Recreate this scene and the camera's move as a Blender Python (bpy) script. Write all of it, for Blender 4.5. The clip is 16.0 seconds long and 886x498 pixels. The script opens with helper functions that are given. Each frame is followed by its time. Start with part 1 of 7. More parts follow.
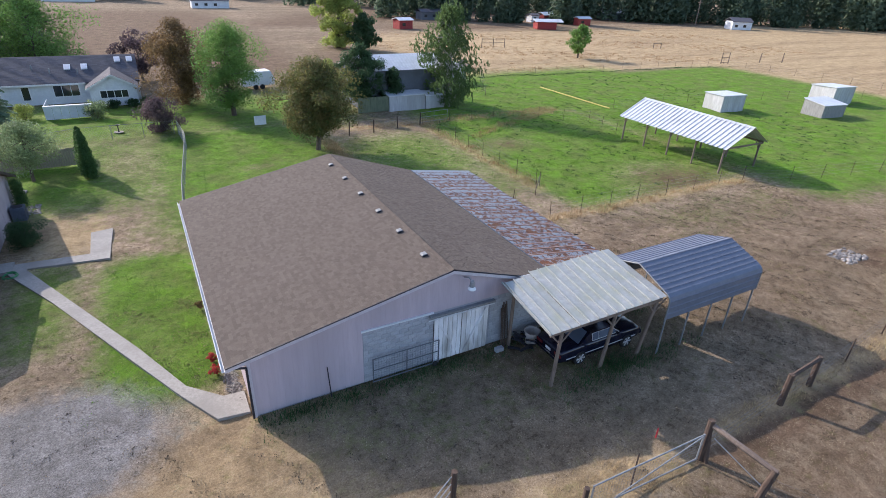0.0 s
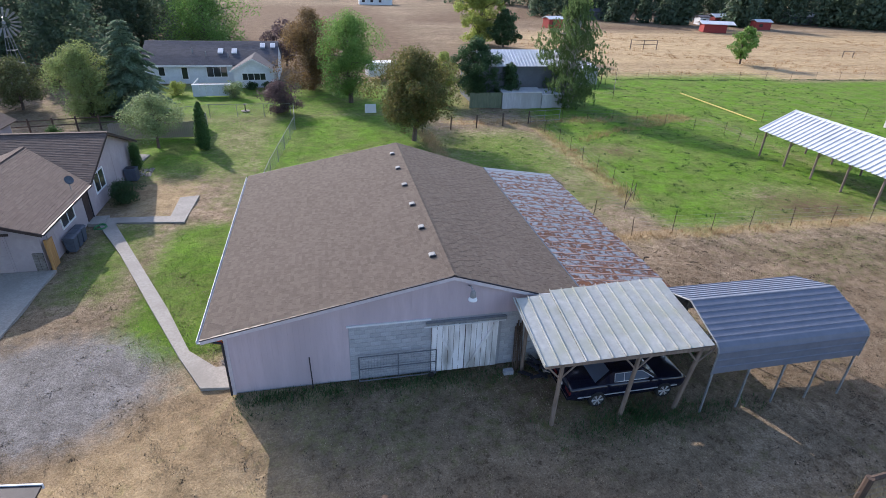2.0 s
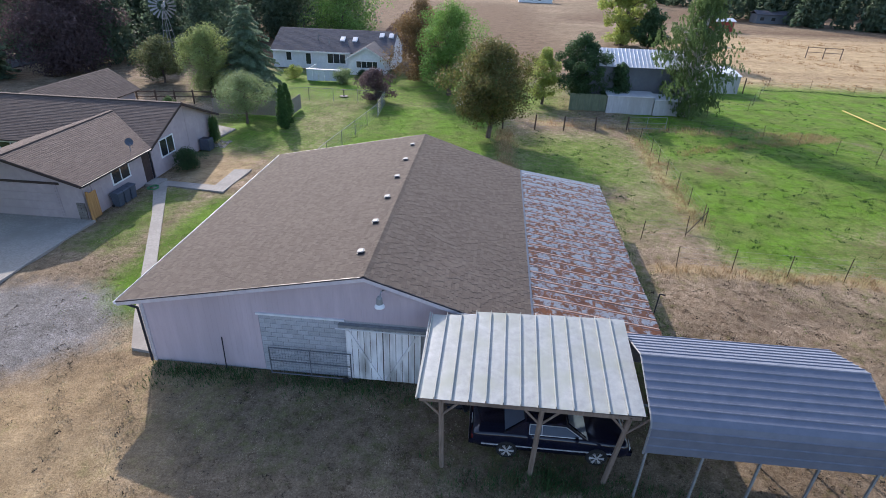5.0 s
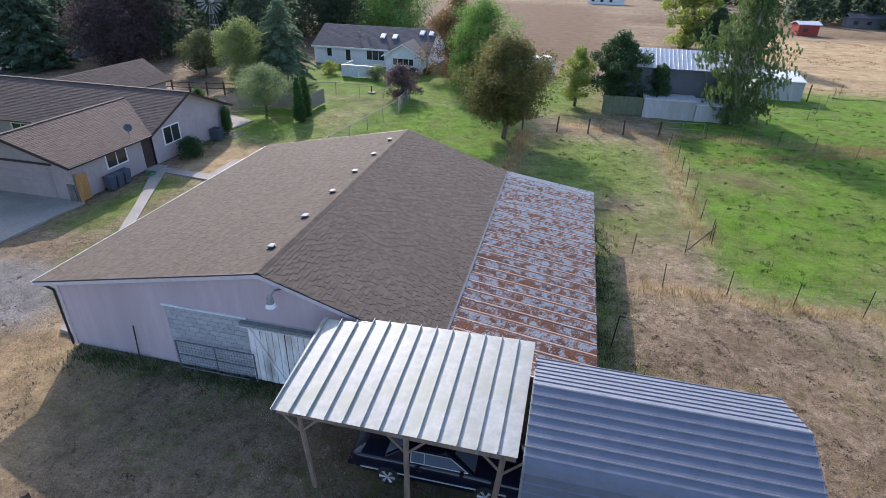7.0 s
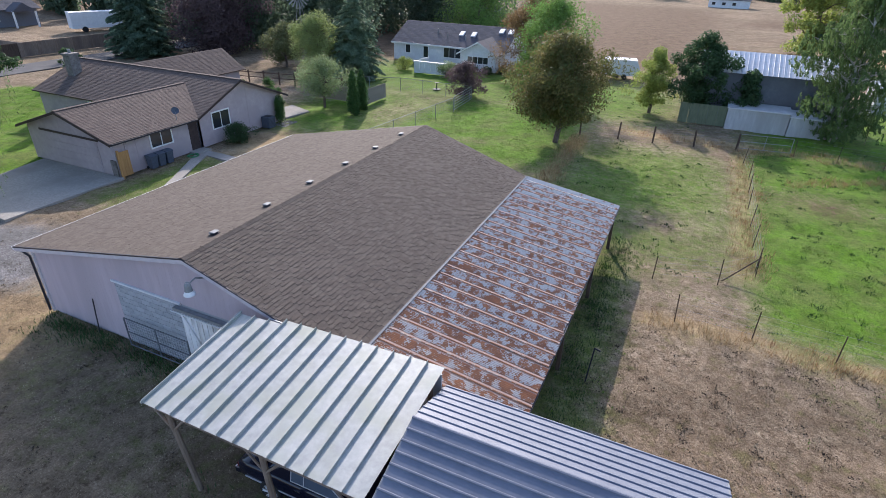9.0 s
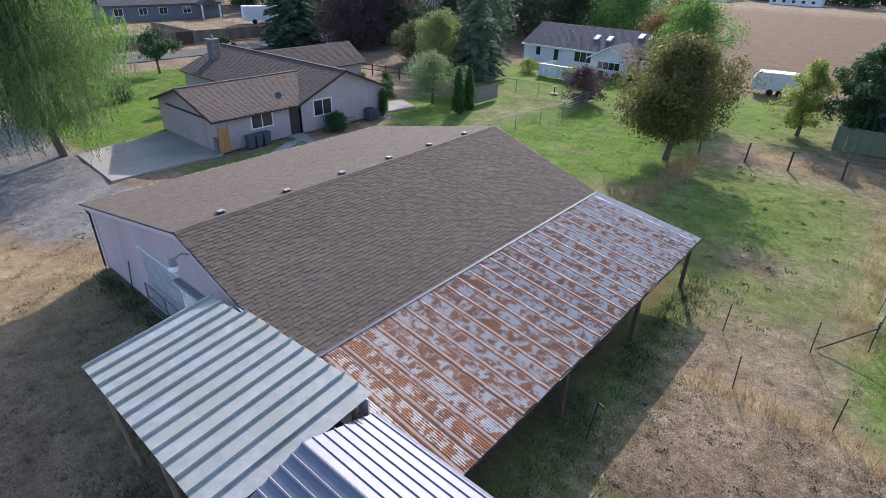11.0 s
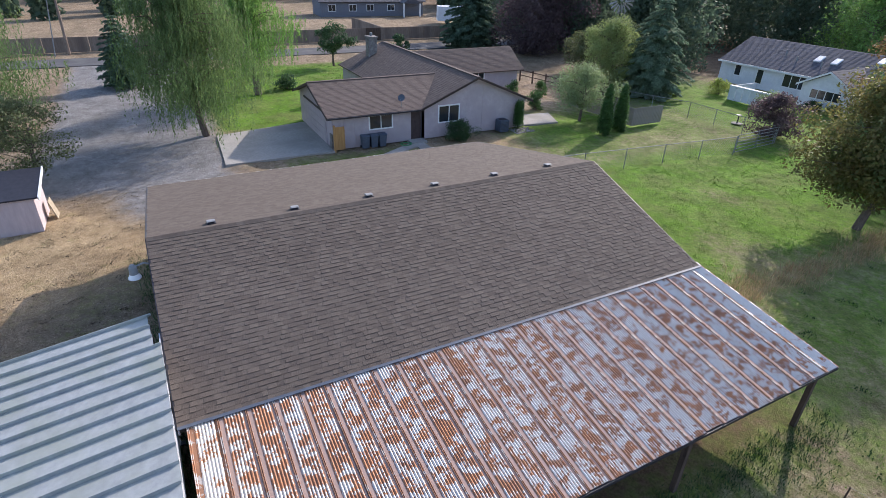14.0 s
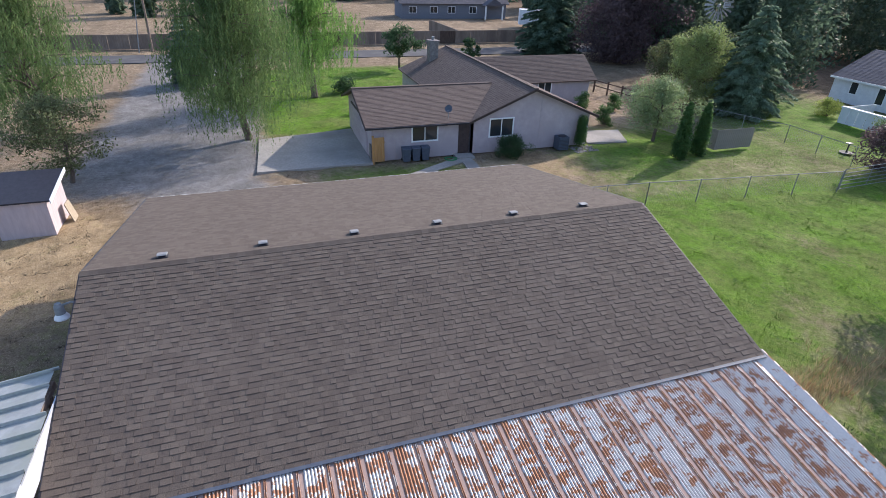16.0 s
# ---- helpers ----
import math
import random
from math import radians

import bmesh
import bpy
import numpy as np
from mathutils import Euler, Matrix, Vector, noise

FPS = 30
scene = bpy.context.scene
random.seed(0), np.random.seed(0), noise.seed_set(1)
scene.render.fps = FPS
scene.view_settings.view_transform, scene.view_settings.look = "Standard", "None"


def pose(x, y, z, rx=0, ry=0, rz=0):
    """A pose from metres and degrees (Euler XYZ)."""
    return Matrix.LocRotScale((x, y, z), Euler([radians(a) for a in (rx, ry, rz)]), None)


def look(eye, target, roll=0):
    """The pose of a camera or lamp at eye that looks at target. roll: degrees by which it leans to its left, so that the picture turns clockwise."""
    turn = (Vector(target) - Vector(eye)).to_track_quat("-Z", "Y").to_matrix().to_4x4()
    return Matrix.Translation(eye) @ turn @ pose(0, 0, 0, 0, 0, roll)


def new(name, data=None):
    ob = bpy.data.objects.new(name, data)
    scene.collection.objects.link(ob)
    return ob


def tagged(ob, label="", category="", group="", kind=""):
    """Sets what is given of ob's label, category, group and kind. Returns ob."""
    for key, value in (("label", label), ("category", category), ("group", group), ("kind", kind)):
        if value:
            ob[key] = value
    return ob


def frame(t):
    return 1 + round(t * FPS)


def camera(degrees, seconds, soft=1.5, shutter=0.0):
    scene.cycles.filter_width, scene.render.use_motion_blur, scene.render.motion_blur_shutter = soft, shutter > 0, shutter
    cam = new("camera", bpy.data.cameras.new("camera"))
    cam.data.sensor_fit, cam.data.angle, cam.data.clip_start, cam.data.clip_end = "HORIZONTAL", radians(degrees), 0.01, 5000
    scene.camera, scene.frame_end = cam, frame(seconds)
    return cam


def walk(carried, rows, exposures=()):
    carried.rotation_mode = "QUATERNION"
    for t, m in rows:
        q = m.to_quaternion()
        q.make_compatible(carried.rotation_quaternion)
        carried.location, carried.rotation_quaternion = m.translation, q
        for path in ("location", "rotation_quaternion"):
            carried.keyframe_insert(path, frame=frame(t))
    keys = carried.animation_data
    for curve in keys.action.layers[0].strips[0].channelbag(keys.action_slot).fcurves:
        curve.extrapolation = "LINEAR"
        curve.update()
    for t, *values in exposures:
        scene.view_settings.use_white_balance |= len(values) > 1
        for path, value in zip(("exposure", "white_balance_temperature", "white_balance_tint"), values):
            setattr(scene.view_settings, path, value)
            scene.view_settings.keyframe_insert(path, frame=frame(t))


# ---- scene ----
cam = camera(78.6, 16.0, soft=0.65)
PATH = [
    (0, (-1.483, -16.845, 15.599), (-0.613, -15.299, 14.675), 2.4),
    (0.5, (-0.109, -16.957, 15.42), (0.651, -15.357, 14.492), 2.4),
    (1, (1.289, -17.02, 15.224), (1.922, -15.367, 14.292), 2.3),
    (1.5, (2.721, -17.015, 15.02), (3.232, -15.322, 14.085), 2.3),
    (2, (4.13, -16.979, 14.873), (4.522, -15.257, 13.934), 2.1),
    (2.5, (5.52, -16.856, 14.713), (5.796, -15.113, 13.771), 2.1),
    (3, (6.909, -16.691, 14.604), (7.076, -14.937, 13.658), 2.0),
    (3.5, (8.266, -16.456, 14.465), (8.342, -14.697, 13.516), 2.0),
    (4, (9.628, -16.145, 14.35), (9.627, -14.386, 13.399), 2.0),
    (6.5, (15.962, -13.765, 13.646), (15.636, -12.038, 12.692), 1.8),
    (7, (17.153, -13.051, 13.459), (16.771, -11.335, 12.506), 1.7),
    (7.5, (18.363, -12.295, 13.359), (17.917, -10.595, 12.405), 1.6),
    (8, (19.481, -11.506, 13.207), (18.962, -9.826, 12.254), 1.6),
    (8.5, (20.462, -10.702, 13.025), (19.847, -9.055, 12.071), 1.5),
    (9, (21.315, -9.898, 12.807), (20.597, -8.294, 11.853), 1.5),
    (11.5, (24.388, -5.049, 12.097), (23.159, -3.791, 11.143), 1.6),
    (12, (24.639, -3.939, 12.033), (23.324, -2.773, 11.078), 1.6),
    (12.5, (24.787, -2.766, 11.999), (23.396, -1.693, 11.044), 1.6),
    (13, (24.755, -1.607, 11.975), (23.303, -0.619, 11.018), 1.7),
    (13.5, (24.576, -0.447, 11.976), (23.07, 0.453, 11.016), 1.8),
    (14, (24.329, 0.67, 12.005), (22.789, 1.51, 11.045), 1.9),
    (14.5, (23.898, 1.78, 11.965), (22.332, 2.572, 11.005), 1.9),
    (15, (23.364, 2.782, 11.978), (21.773, 3.519, 11.017), 2.0),
    (15.5, (22.751, 3.663, 11.916), (21.127, 4.327, 10.955), 1.9),
    (16, (22.09, 4.399, 11.856), (20.437, 4.983, 10.894), 1.9),
]
walk(cam, [(t, look(eye, target, roll)) for t, eye, target, roll in PATH], [(0.0, 1.04, 6200, 16), (16.0, 1.04, 6200, 16)])

# ---- light ----
SUN_EL = radians(27.5)
SUN_DIR = Vector((-0.457, 0.89, 0.0)).normalized() * math.cos(SUN_EL) + Vector((0, 0, math.sin(SUN_EL)))
world = bpy.data.worlds.new("sky")
scene.world = world
world.use_nodes = True
wn = world.node_tree.nodes
sky = wn.new("ShaderNodeTexSky")
sky.sky_type, sky.sun_disc = "NISHITA", False
sky.sun_elevation, sky.sun_rotation = SUN_EL, math.atan2(SUN_DIR.x, SUN_DIR.y)
sky.dust_density, sky.ozone_density = 1.5, 1.5
world.node_tree.links.new(sky.outputs[0], wn["Background"].inputs[0])
wn["Background"].inputs[1].default_value = 0.15
sun_data = bpy.data.lights.new("sun", "SUN")
sun_data.energy, sun_data.angle, sun_data.color = 3.1, radians(0.55), (1.0, 0.91, 0.79)
sun = new("sun", sun_data)
sun.matrix_world = look(SUN_DIR * 50, (0, 0, 0))

# ---- materials ----
MATS = {}


def mat(name, c1, c2, scale=6.0, rough=0.85, bump=0.25, metal=0.0, c3=None, big=0.6, island=0.0, objrand=0.0, stretch=(1, 1, 1), spec=0.3, trans=0.0, fine=None):
    """A two-scale noise material: fine grain between c1 and c2, large stains towards c3."""
    if name in MATS:
        return MATS[name]
    m = bpy.data.materials.new(name)
    m.use_nodes = True
    nt = m.node_tree
    N, Lk = nt.nodes, nt.links.new
    p = N["Principled BSDF"]
    p.inputs["Roughness"].default_value, p.inputs["Metallic"].default_value = rough, metal
    p.inputs["Specular IOR Level"].default_value = spec
    tc = N.new("ShaderNodeTexCoord")
    mp = N.new("ShaderNodeMapping")
    mp.inputs["Scale"].default_value = stretch
    Lk(tc.outputs["Object"], mp.inputs["Vector"])
    a = N.new("ShaderNodeTexNoise")
    a.inputs["Scale"].default_value, a.inputs["Detail"].default_value, a.inputs["Roughness"].default_value = scale, 5, 0.65
    b = N.new("ShaderNodeTexNoise")
    b.inputs["Scale"].default_value, b.inputs["Detail"].default_value = big, 4
    Lk(mp.outputs[0], a.inputs["Vector"])
    Lk(mp.outputs[0], b.inputs["Vector"])
    ra = N.new("ShaderNodeValToRGB")
    ra.color_ramp.elements[0].position, ra.color_ramp.elements[1].position = 0.32, 0.68
    ra.color_ramp.elements[0].color, ra.color_ramp.elements[1].color = (*c1, 1), (*c2, 1)
    Lk(a.outputs["Fac"], ra.inputs[0])
    out = ra.outputs[0]
    if c3:
        rb = N.new("ShaderNodeValToRGB")
        rb.color_ramp.elements[0].position, rb.color_ramp.elements[1].position = 0.45, 0.7
        Lk(b.outputs["Fac"], rb.inputs[0])
        mx = N.new("ShaderNodeMix")
        mx.data_type = "RGBA"
        mx.inputs["B"].default_value = (*c3, 1)
        Lk(rb.outputs[0], mx.inputs["Factor"])
        Lk(out, mx.inputs["A"])
        out = mx.outputs["Result"]
    if island or objrand:
        src = N.new("ShaderNodeNewGeometry").outputs["Random Per Island"] if island else N.new("ShaderNodeObjectInfo").outputs["Random"]
        amount = island or objrand
        mr = N.new("ShaderNodeMapRange")
        mr.inputs["To Min"].default_value, mr.inputs["To Max"].default_value = 1 - amount, 1 + amount
        Lk(src, mr.inputs["Value"])
        hs = N.new("ShaderNodeHueSaturation")
        Lk(mr.outputs[0], hs.inputs["Value"])
        mh = N.new("ShaderNodeMapRange")
        mh.inputs["To Min"].default_value, mh.inputs["To Max"].default_value = 0.5 - amount * 0.035, 0.5 + amount * 0.035
        Lk(src, mh.inputs["Value"])
        Lk(mh.outputs[0], hs.inputs["Hue"])
        Lk(out, hs.inputs["Color"])
        out = hs.outputs[0]
    Lk(out, p.inputs["Base Color"])
    if bump:
        bp = N.new("ShaderNodeBump")
        bp.inputs["Strength"].default_value, bp.inputs["Distance"].default_value = bump, 0.02
        Lk(a.outputs["Fac"], bp.inputs["Height"])
        Lk(bp.outputs[0], p.inputs["Normal"])
    if trans:
        tr = N.new("ShaderNodeBsdfTranslucent")
        Lk(out, tr.inputs["Color"])
        ms = N.new("ShaderNodeMixShader")
        ms.inputs[0].default_value = trans
        Lk(p.outputs[0], ms.inputs[1])
        Lk(tr.outputs[0], ms.inputs[2])
        Lk(ms.outputs[0], N["Material Output"].inputs["Surface"])
    MATS[name] = m
    return m


def leaf_mat(name, c1, c2, island=0.24):
    return mat(name, c1, c2, scale=1.2, rough=0.6, bump=0, island=island, trans=0.48, spec=0.25)


def glass_mat():
    if "glass" not in MATS:
        m = mat("glass", (0.02, 0.025, 0.03), (0.03, 0.035, 0.04), scale=0.5, rough=0.06, bump=0, spec=0.6)
    return MATS["glass"]


SIDING = mat("lavender_siding", (0.44, 0.37, 0.41), (0.52, 0.44, 0.485), scale=3, rough=0.8, bump=0.1, c3=(0.42, 0.355, 0.39), stretch=(1, 1, 0.15))
TRIM = mat("pale_trim", (0.50, 0.46, 0.50), (0.60, 0.56, 0.6), scale=4, rough=0.6, bump=0.05)
DARKTRIM = mat("dark_flashing", (0.02, 0.02, 0.028), (0.035, 0.035, 0.045), scale=5, rough=0.5, bump=0.05)
SHINGLE = mat("brown_shingle", (0.082, 0.066, 0.055), (0.13, 0.106, 0.089), scale=45, rough=0.95, bump=0.6, c3=(0.112, 0.091, 0.077), big=0.3, island=0.15)
SHINGLE_O = mat("brown_shingle_piece", (0.082, 0.066, 0.055), (0.13, 0.106, 0.089), scale=45, rough=0.95, bump=0.6, c3=(0.112, 0.091, 0.077), big=0.3, objrand=0.15)
UNDERLAY = mat("shingle_base", (0.03, 0.024, 0.021), (0.055, 0.043, 0.037), scale=20, rough=0.95)
BLOCK = mat("concrete_block", (0.31, 0.325, 0.36), (0.43, 0.445, 0.48), scale=18, rough=0.95, bump=0.6, c3=(0.3, 0.31, 0.34), objrand=0.10)
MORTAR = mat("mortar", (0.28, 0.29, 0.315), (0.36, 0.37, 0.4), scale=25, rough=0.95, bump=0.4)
WHITEWOOD = mat("flaking_white_paint", (0.74, 0.74, 0.77), (0.88, 0.88, 0.9), scale=5, rough=0.8, bump=0.3, c3=(0.36, 0.35, 0.34), big=2.2, stretch=(1, 1, 0.2))
PALEROOF = mat("chalky_metal_panel", (0.315, 0.33, 0.325), (0.425, 0.44, 0.43), scale=4.5, rough=0.5, bump=0.05, metal=0.22, c3=(0.33, 0.35, 0.305), big=1.1, objrand=0.06)
BLUEMETAL = mat("blue_grey_painted_steel", (0.13, 0.148, 0.195), (0.165, 0.183, 0.235), scale=2.5, rough=0.52, bump=0.03, metal=0.1, spec=0.35)
TUBE = mat("galvanised_tube", (0.2, 0.21, 0.22), (0.29, 0.3, 0.31), scale=8, rough=0.65, bump=0.05, metal=0.2)
WOOD = mat("weathered_post_wood", (0.16, 0.12, 0.095), (0.28, 0.22, 0.18), scale=10, rough=0.9, bump=0.5, c3=(0.13, 0.10, 0.085), stretch=(1, 1, 0.12))
DARKWOOD = mat("old_dark_wood", (0.05, 0.035, 0.03), (0.12, 0.085, 0.065), scale=10, rough=0.95, bump=0.6, stretch=(1, 1, 0.12))
NEWWOOD = mat("orange_cedar", (0.36, 0.19, 0.07), (0.5, 0.29, 0.12), scale=8, rough=0.8, bump=0.3, stretch=(1, 1, 0.1))
CONCRETE = mat("concrete_slab", (0.27, 0.255, 0.235), (0.37, 0.352, 0.325), scale=9, rough=0.95, bump=0.25, c3=(0.25, 0.235, 0.215), big=0.5)
ASPHALT = mat("asphalt", (0.055, 0.055, 0.06), (0.085, 0.085, 0.09), scale=8, rough=0.9, bump=0.3, c3=(0.1, 0.1, 0.1))
WHITE = mat("white_paint", (0.62, 0.64, 0.67), (0.74, 0.76, 0.79), scale=3, rough=0.7, bump=0.06, c3=(0.6, 0.62, 0.66))
WHITEMETAL = mat("white_metal_roof", (0.54, 0.56, 0.6), (0.66, 0.68, 0.72), scale=3, rough=0.4, bump=0.03, metal=0.2, c3=(0.5, 0.52, 0.56))
GREYWALL = mat("slate_metal_wall", (0.10, 0.115, 0.14), (0.14, 0.155, 0.18), scale=4, rough=0.6, bump=0.1, c3=(0.1, 0.11, 0.13))
HOUSEWALL = mat("house_siding", (0.39, 0.335, 0.355), (0.46, 0.40, 0.42), scale=3, rough=0.85, bump=0.1, c3=(0.38, 0.33, 0.345))
HOUSEROOF = mat("house_shingle", (0.085, 0.065, 0.058), (0.135, 0.105, 0.093), scale=30, rough=0.95, bump=0.4, c3=(0.115, 0.088, 0.078), island=0.13)
SLATEROOF = mat("grey_house_shingle", (0.07, 0.07, 0.085), (0.11, 0.11, 0.13), scale=20, rough=0.9, bump=0.3, c3=(0.085, 0.085, 0.1), island=0.15)
WINFRAME = mat("white_vinyl", (0.7, 0.71, 0.73), (0.78, 0.79, 0.8), scale=4, rough=0.5, bump=0.02)
DARKDOOR = mat("dark_brown_door", (0.045, 0.03, 0.03), (0.07, 0.05, 0.047), scale=6, rough=0.6, bump=0.1)
BLACKPAINT = mat("dark_navy_car_paint", (0.006, 0.007, 0.018), (0.01, 0.011, 0.026), scale=2, rough=0.14, bump=0, spec=0.6)
CHROME = mat("chrome", (0.6, 0.6, 0.62), (0.7, 0.7, 0.72), scale=4, rough=0.15, bump=0, metal=1.0)
RUBBER = mat("tyre_rubber", (0.015, 0.015, 0.016), (0.03, 0.03, 0.03), scale=20, rough=0.9, bump=0.2)
ALLOY = mat("pale_alloy", (0.5, 0.5, 0.52), (0.62, 0.62, 0.64), scale=4, rough=0.35, bump=0, metal=0.3)
# blue base colour puts the sky's reflection into the car windows
CARGLASS = mat("sky_reflection_car_glass", (0.075, 0.095, 0.135), (0.1, 0.125, 0.17), scale=0.5, rough=0.08, bump=0, spec=0.7)
BINBLUE = mat("blue_grey_plastic", (0.06, 0.075, 0.105), (0.085, 0.105, 0.14), scale=4, rough=0.6, bump=0.05)
RED = mat("barn_red", (0.22, 0.035, 0.035), (0.32, 0.055, 0.05), scale=3, rough=0.8, bump=0.2)
TERRA = mat("pale_plastic_tub", (0.42, 0.37, 0.35), (0.5, 0.45, 0.42), scale=5, rough=0.7)
BARK = mat("bark", (0.07, 0.055, 0.045), (0.15, 0.12, 0.1), scale=9, rough=0.95, bump=0.8, stretch=(1, 1, 0.3))
WHITEBARK = mat("pale_bark", (0.28, 0.26, 0.24), (0.48, 0.46, 0.43), scale=6, rough=0.9, bump=0.5)
STONE = mat("river_stone", (0.14, 0.125, 0.115), (0.3, 0.28, 0.265), scale=5, rough=0.9, bump=0.4, island=0.4)
YELLOW = mat("yellow_rail", (0.48, 0.39, 0.1), (0.6, 0.5, 0.15), scale=5, rough=0.6)


def rust_mat():
    """Galvanised sheet with rust in blotches and in bands that run with the sheets' laps."""
    m = bpy.data.materials.new("rusted_corrugated_steel")
    m.use_nodes = True
    nt = m.node_tree
    N, Lk = nt.nodes, nt.links.new
    p = N["Principled BSDF"]
    p.inputs["Specular IOR Level"].default_value = 0.25
    tc = N.new("ShaderNodeTexCoord")
    sep = N.new("ShaderNodeSeparateXYZ")
    Lk(tc.outputs["Object"], sep.inputs[0])

    def noise_of(scale, stretch, detail=4, rough=0.6):
        mp = N.new("ShaderNodeMapping")
        mp.inputs["Scale"].default_value = stretch
        Lk(tc.outputs["Object"], mp.inputs[0])
        n = N.new("ShaderNodeTexNoise")
        n.inputs["Scale"].default_value, n.inputs["Detail"].default_value, n.inputs["Roughness"].default_value = scale, detail, rough
        Lk(mp.outputs[0], n.inputs["Vector"])
        return n.outputs["Fac"]

    def ramp(src, lo, hi):
        r = N.new("ShaderNodeMapRange")
        r.inputs["From Min"].default_value, r.inputs["From Max"].default_value = lo, hi
        Lk(src, r.inputs["Value"])
        return r.outputs[0]

    def mth(op, a, b):
        n = N.new("ShaderNodeMath")
        n.operation = op
        n.use_clamp = False
        for i, v in enumerate((a, b)):
            if isinstance(v, (int, float)):
                n.inputs[i].default_value = v
            else:
                Lk(v, n.inputs[i])
        return n.outputs[0]

    oi = N.new("ShaderNodeObjectInfo")
    off = N.new("ShaderNodeCombineXYZ")
    Lk(mth("MULTIPLY", oi.outputs["Random"], 1.0), off.inputs["Z"])
    sc = N.new("ShaderNodeVectorMath")
    sc.operation = "MULTIPLY_ADD"
    sc.inputs[1].default_value = (0, 0, 60)
    Lk(off.outputs[0], sc.inputs[0])
    Lk(tc.outputs["Object"], sc.inputs[2])

    def sheet_noise(scale, stretch, detail, rough):
        mp = N.new("ShaderNodeMapping")
        mp.inputs["Scale"].default_value = stretch
        Lk(sc.outputs[0], mp.inputs[0])
        n = N.new("ShaderNodeTexNoise")
        n.inputs["Scale"].default_value, n.inputs["Detail"].default_value, n.inputs["Roughness"].default_value = scale, detail, rough
        Lk(mp.outputs[0], n.inputs["Vector"])
        return n.outputs["Fac"]

    blotch = sheet_noise(3.5, (1.15, 0.75, 1), 3, 0.6)
    streak = sheet_noise(11.0, (1.0, 1.3, 1), 4, 0.7)
    fine = noise_of(30, (1, 1, 1), 4, 0.7)
    mixed = mth("ADD", mth("MULTIPLY", blotch, 0.58), mth("MULTIPLY", streak, 0.42))
    along = ramp(sep.outputs["Y"], 15.0, 1.0)
    mixed = mth("ADD", mixed, mth("SUBTRACT", mth("MULTIPLY", along, 0.045), 0.018))
    mixed = mth("ADD", mixed, mth("MULTIPLY", mth("SUBTRACT", oi.outputs["Random"], 0.5), 0.05))
    at = N.new("ShaderNodeAttribute")
    at.attribute_name = "lap"
    mixed = mth("ADD", mixed, mth("MULTIPLY", at.outputs["Fac"], 0.16))
    fac = mth("MAXIMUM", ramp(mixed, 0.497, 0.527), ramp(at.outputs["Fac"], 0.45, 0.65))
    ra = N.new("ShaderNodeValToRGB")
    e = ra.color_ramp.elements
    e[0].color, e[1].color = (0.23, 0.122, 0.083, 1), (0.5, 0.235, 0.115, 1)
    e[0].position, e[1].position = 0.34, 0.66
    Lk(mth("ADD", mth("MULTIPLY", fine, 0.4), mth("MULTIPLY", noise_of(2.5, (1, 1, 1)), 0.6)), ra.inputs[0])
    old = N.new("ShaderNodeMix")
    old.data_type = "RGBA"
    old.inputs["B"].default_value = (0.36, 0.255, 0.215, 1)
    Lk(ramp(at.outputs["Fac"], 0.5, 0.75), old.inputs["Factor"])
    Lk(ra.outputs[0], old.inputs["A"])
    rz = N.new("ShaderNodeValToRGB")
    rz.color_ramp.elements[0].color, rz.color_ramp.elements[1].color = (0.5, 0.48, 0.455, 1), (0.68, 0.655, 0.625, 1)
    rz.color_ramp.elements[0].position, rz.color_ramp.elements[1].position = 0.3, 0.7
    Lk(fine, rz.inputs[0])
    mx = N.new("ShaderNodeMix")
    mx.data_type = "RGBA"
    Lk(fac, mx.inputs["Factor"])
    Lk(rz.outputs[0], mx.inputs["A"])
    Lk(old.outputs["Result"], mx.inputs["B"])
    # dark brown valleys: settled dirt plus painted shade that sharpens the corrugation
    grime_shade = N.new("ShaderNodeMix")
    grime_shade.data_type = "RGBA"
    grime_shade.inputs["B"].default_value = (0.12, 0.08, 0.065, 1)
    valley = mth("MULTIPLY", ramp(at.outputs["Fac"], 0.12, 0.3), mth("SUBTRACT", 0.55, mth("MULTIPLY", ramp(at.outputs["Fac"], 0.4, 0.6), 0.55)))
    Lk(valley, grime_shade.inputs["Factor"])
    Lk(mx.outputs["Result"], grime_shade.inputs["A"])
    Lk(grime_shade.outputs["Result"], p.inputs["Base Color"])
    Lk(mth("MULTIPLY", mth("SUBTRACT", 1.0, fac), 0.06), p.inputs["Metallic"])
    Lk(mth("ADD", mth("MULTIPLY", fac, 0.4), 0.48), p.inputs["Roughness"])
    return m


RUST = rust_mat()

# ---- mesh helpers ----


def mesh_ob(name, verts, faces, material, parent=None, label="", smooth=False):
    me = bpy.data.meshes.new(name)
    me.from_pydata([tuple(v) for v in verts], [], [tuple(f) for f in faces])
    me.update()
    me.materials.append(material)
    if smooth:
        me.polygons.foreach_set("use_smooth", [True] * len(me.polygons))
    ob = new(name, me)
    if parent:
        ob.parent = parent
    if label:
        ob["label"] = label
    return ob


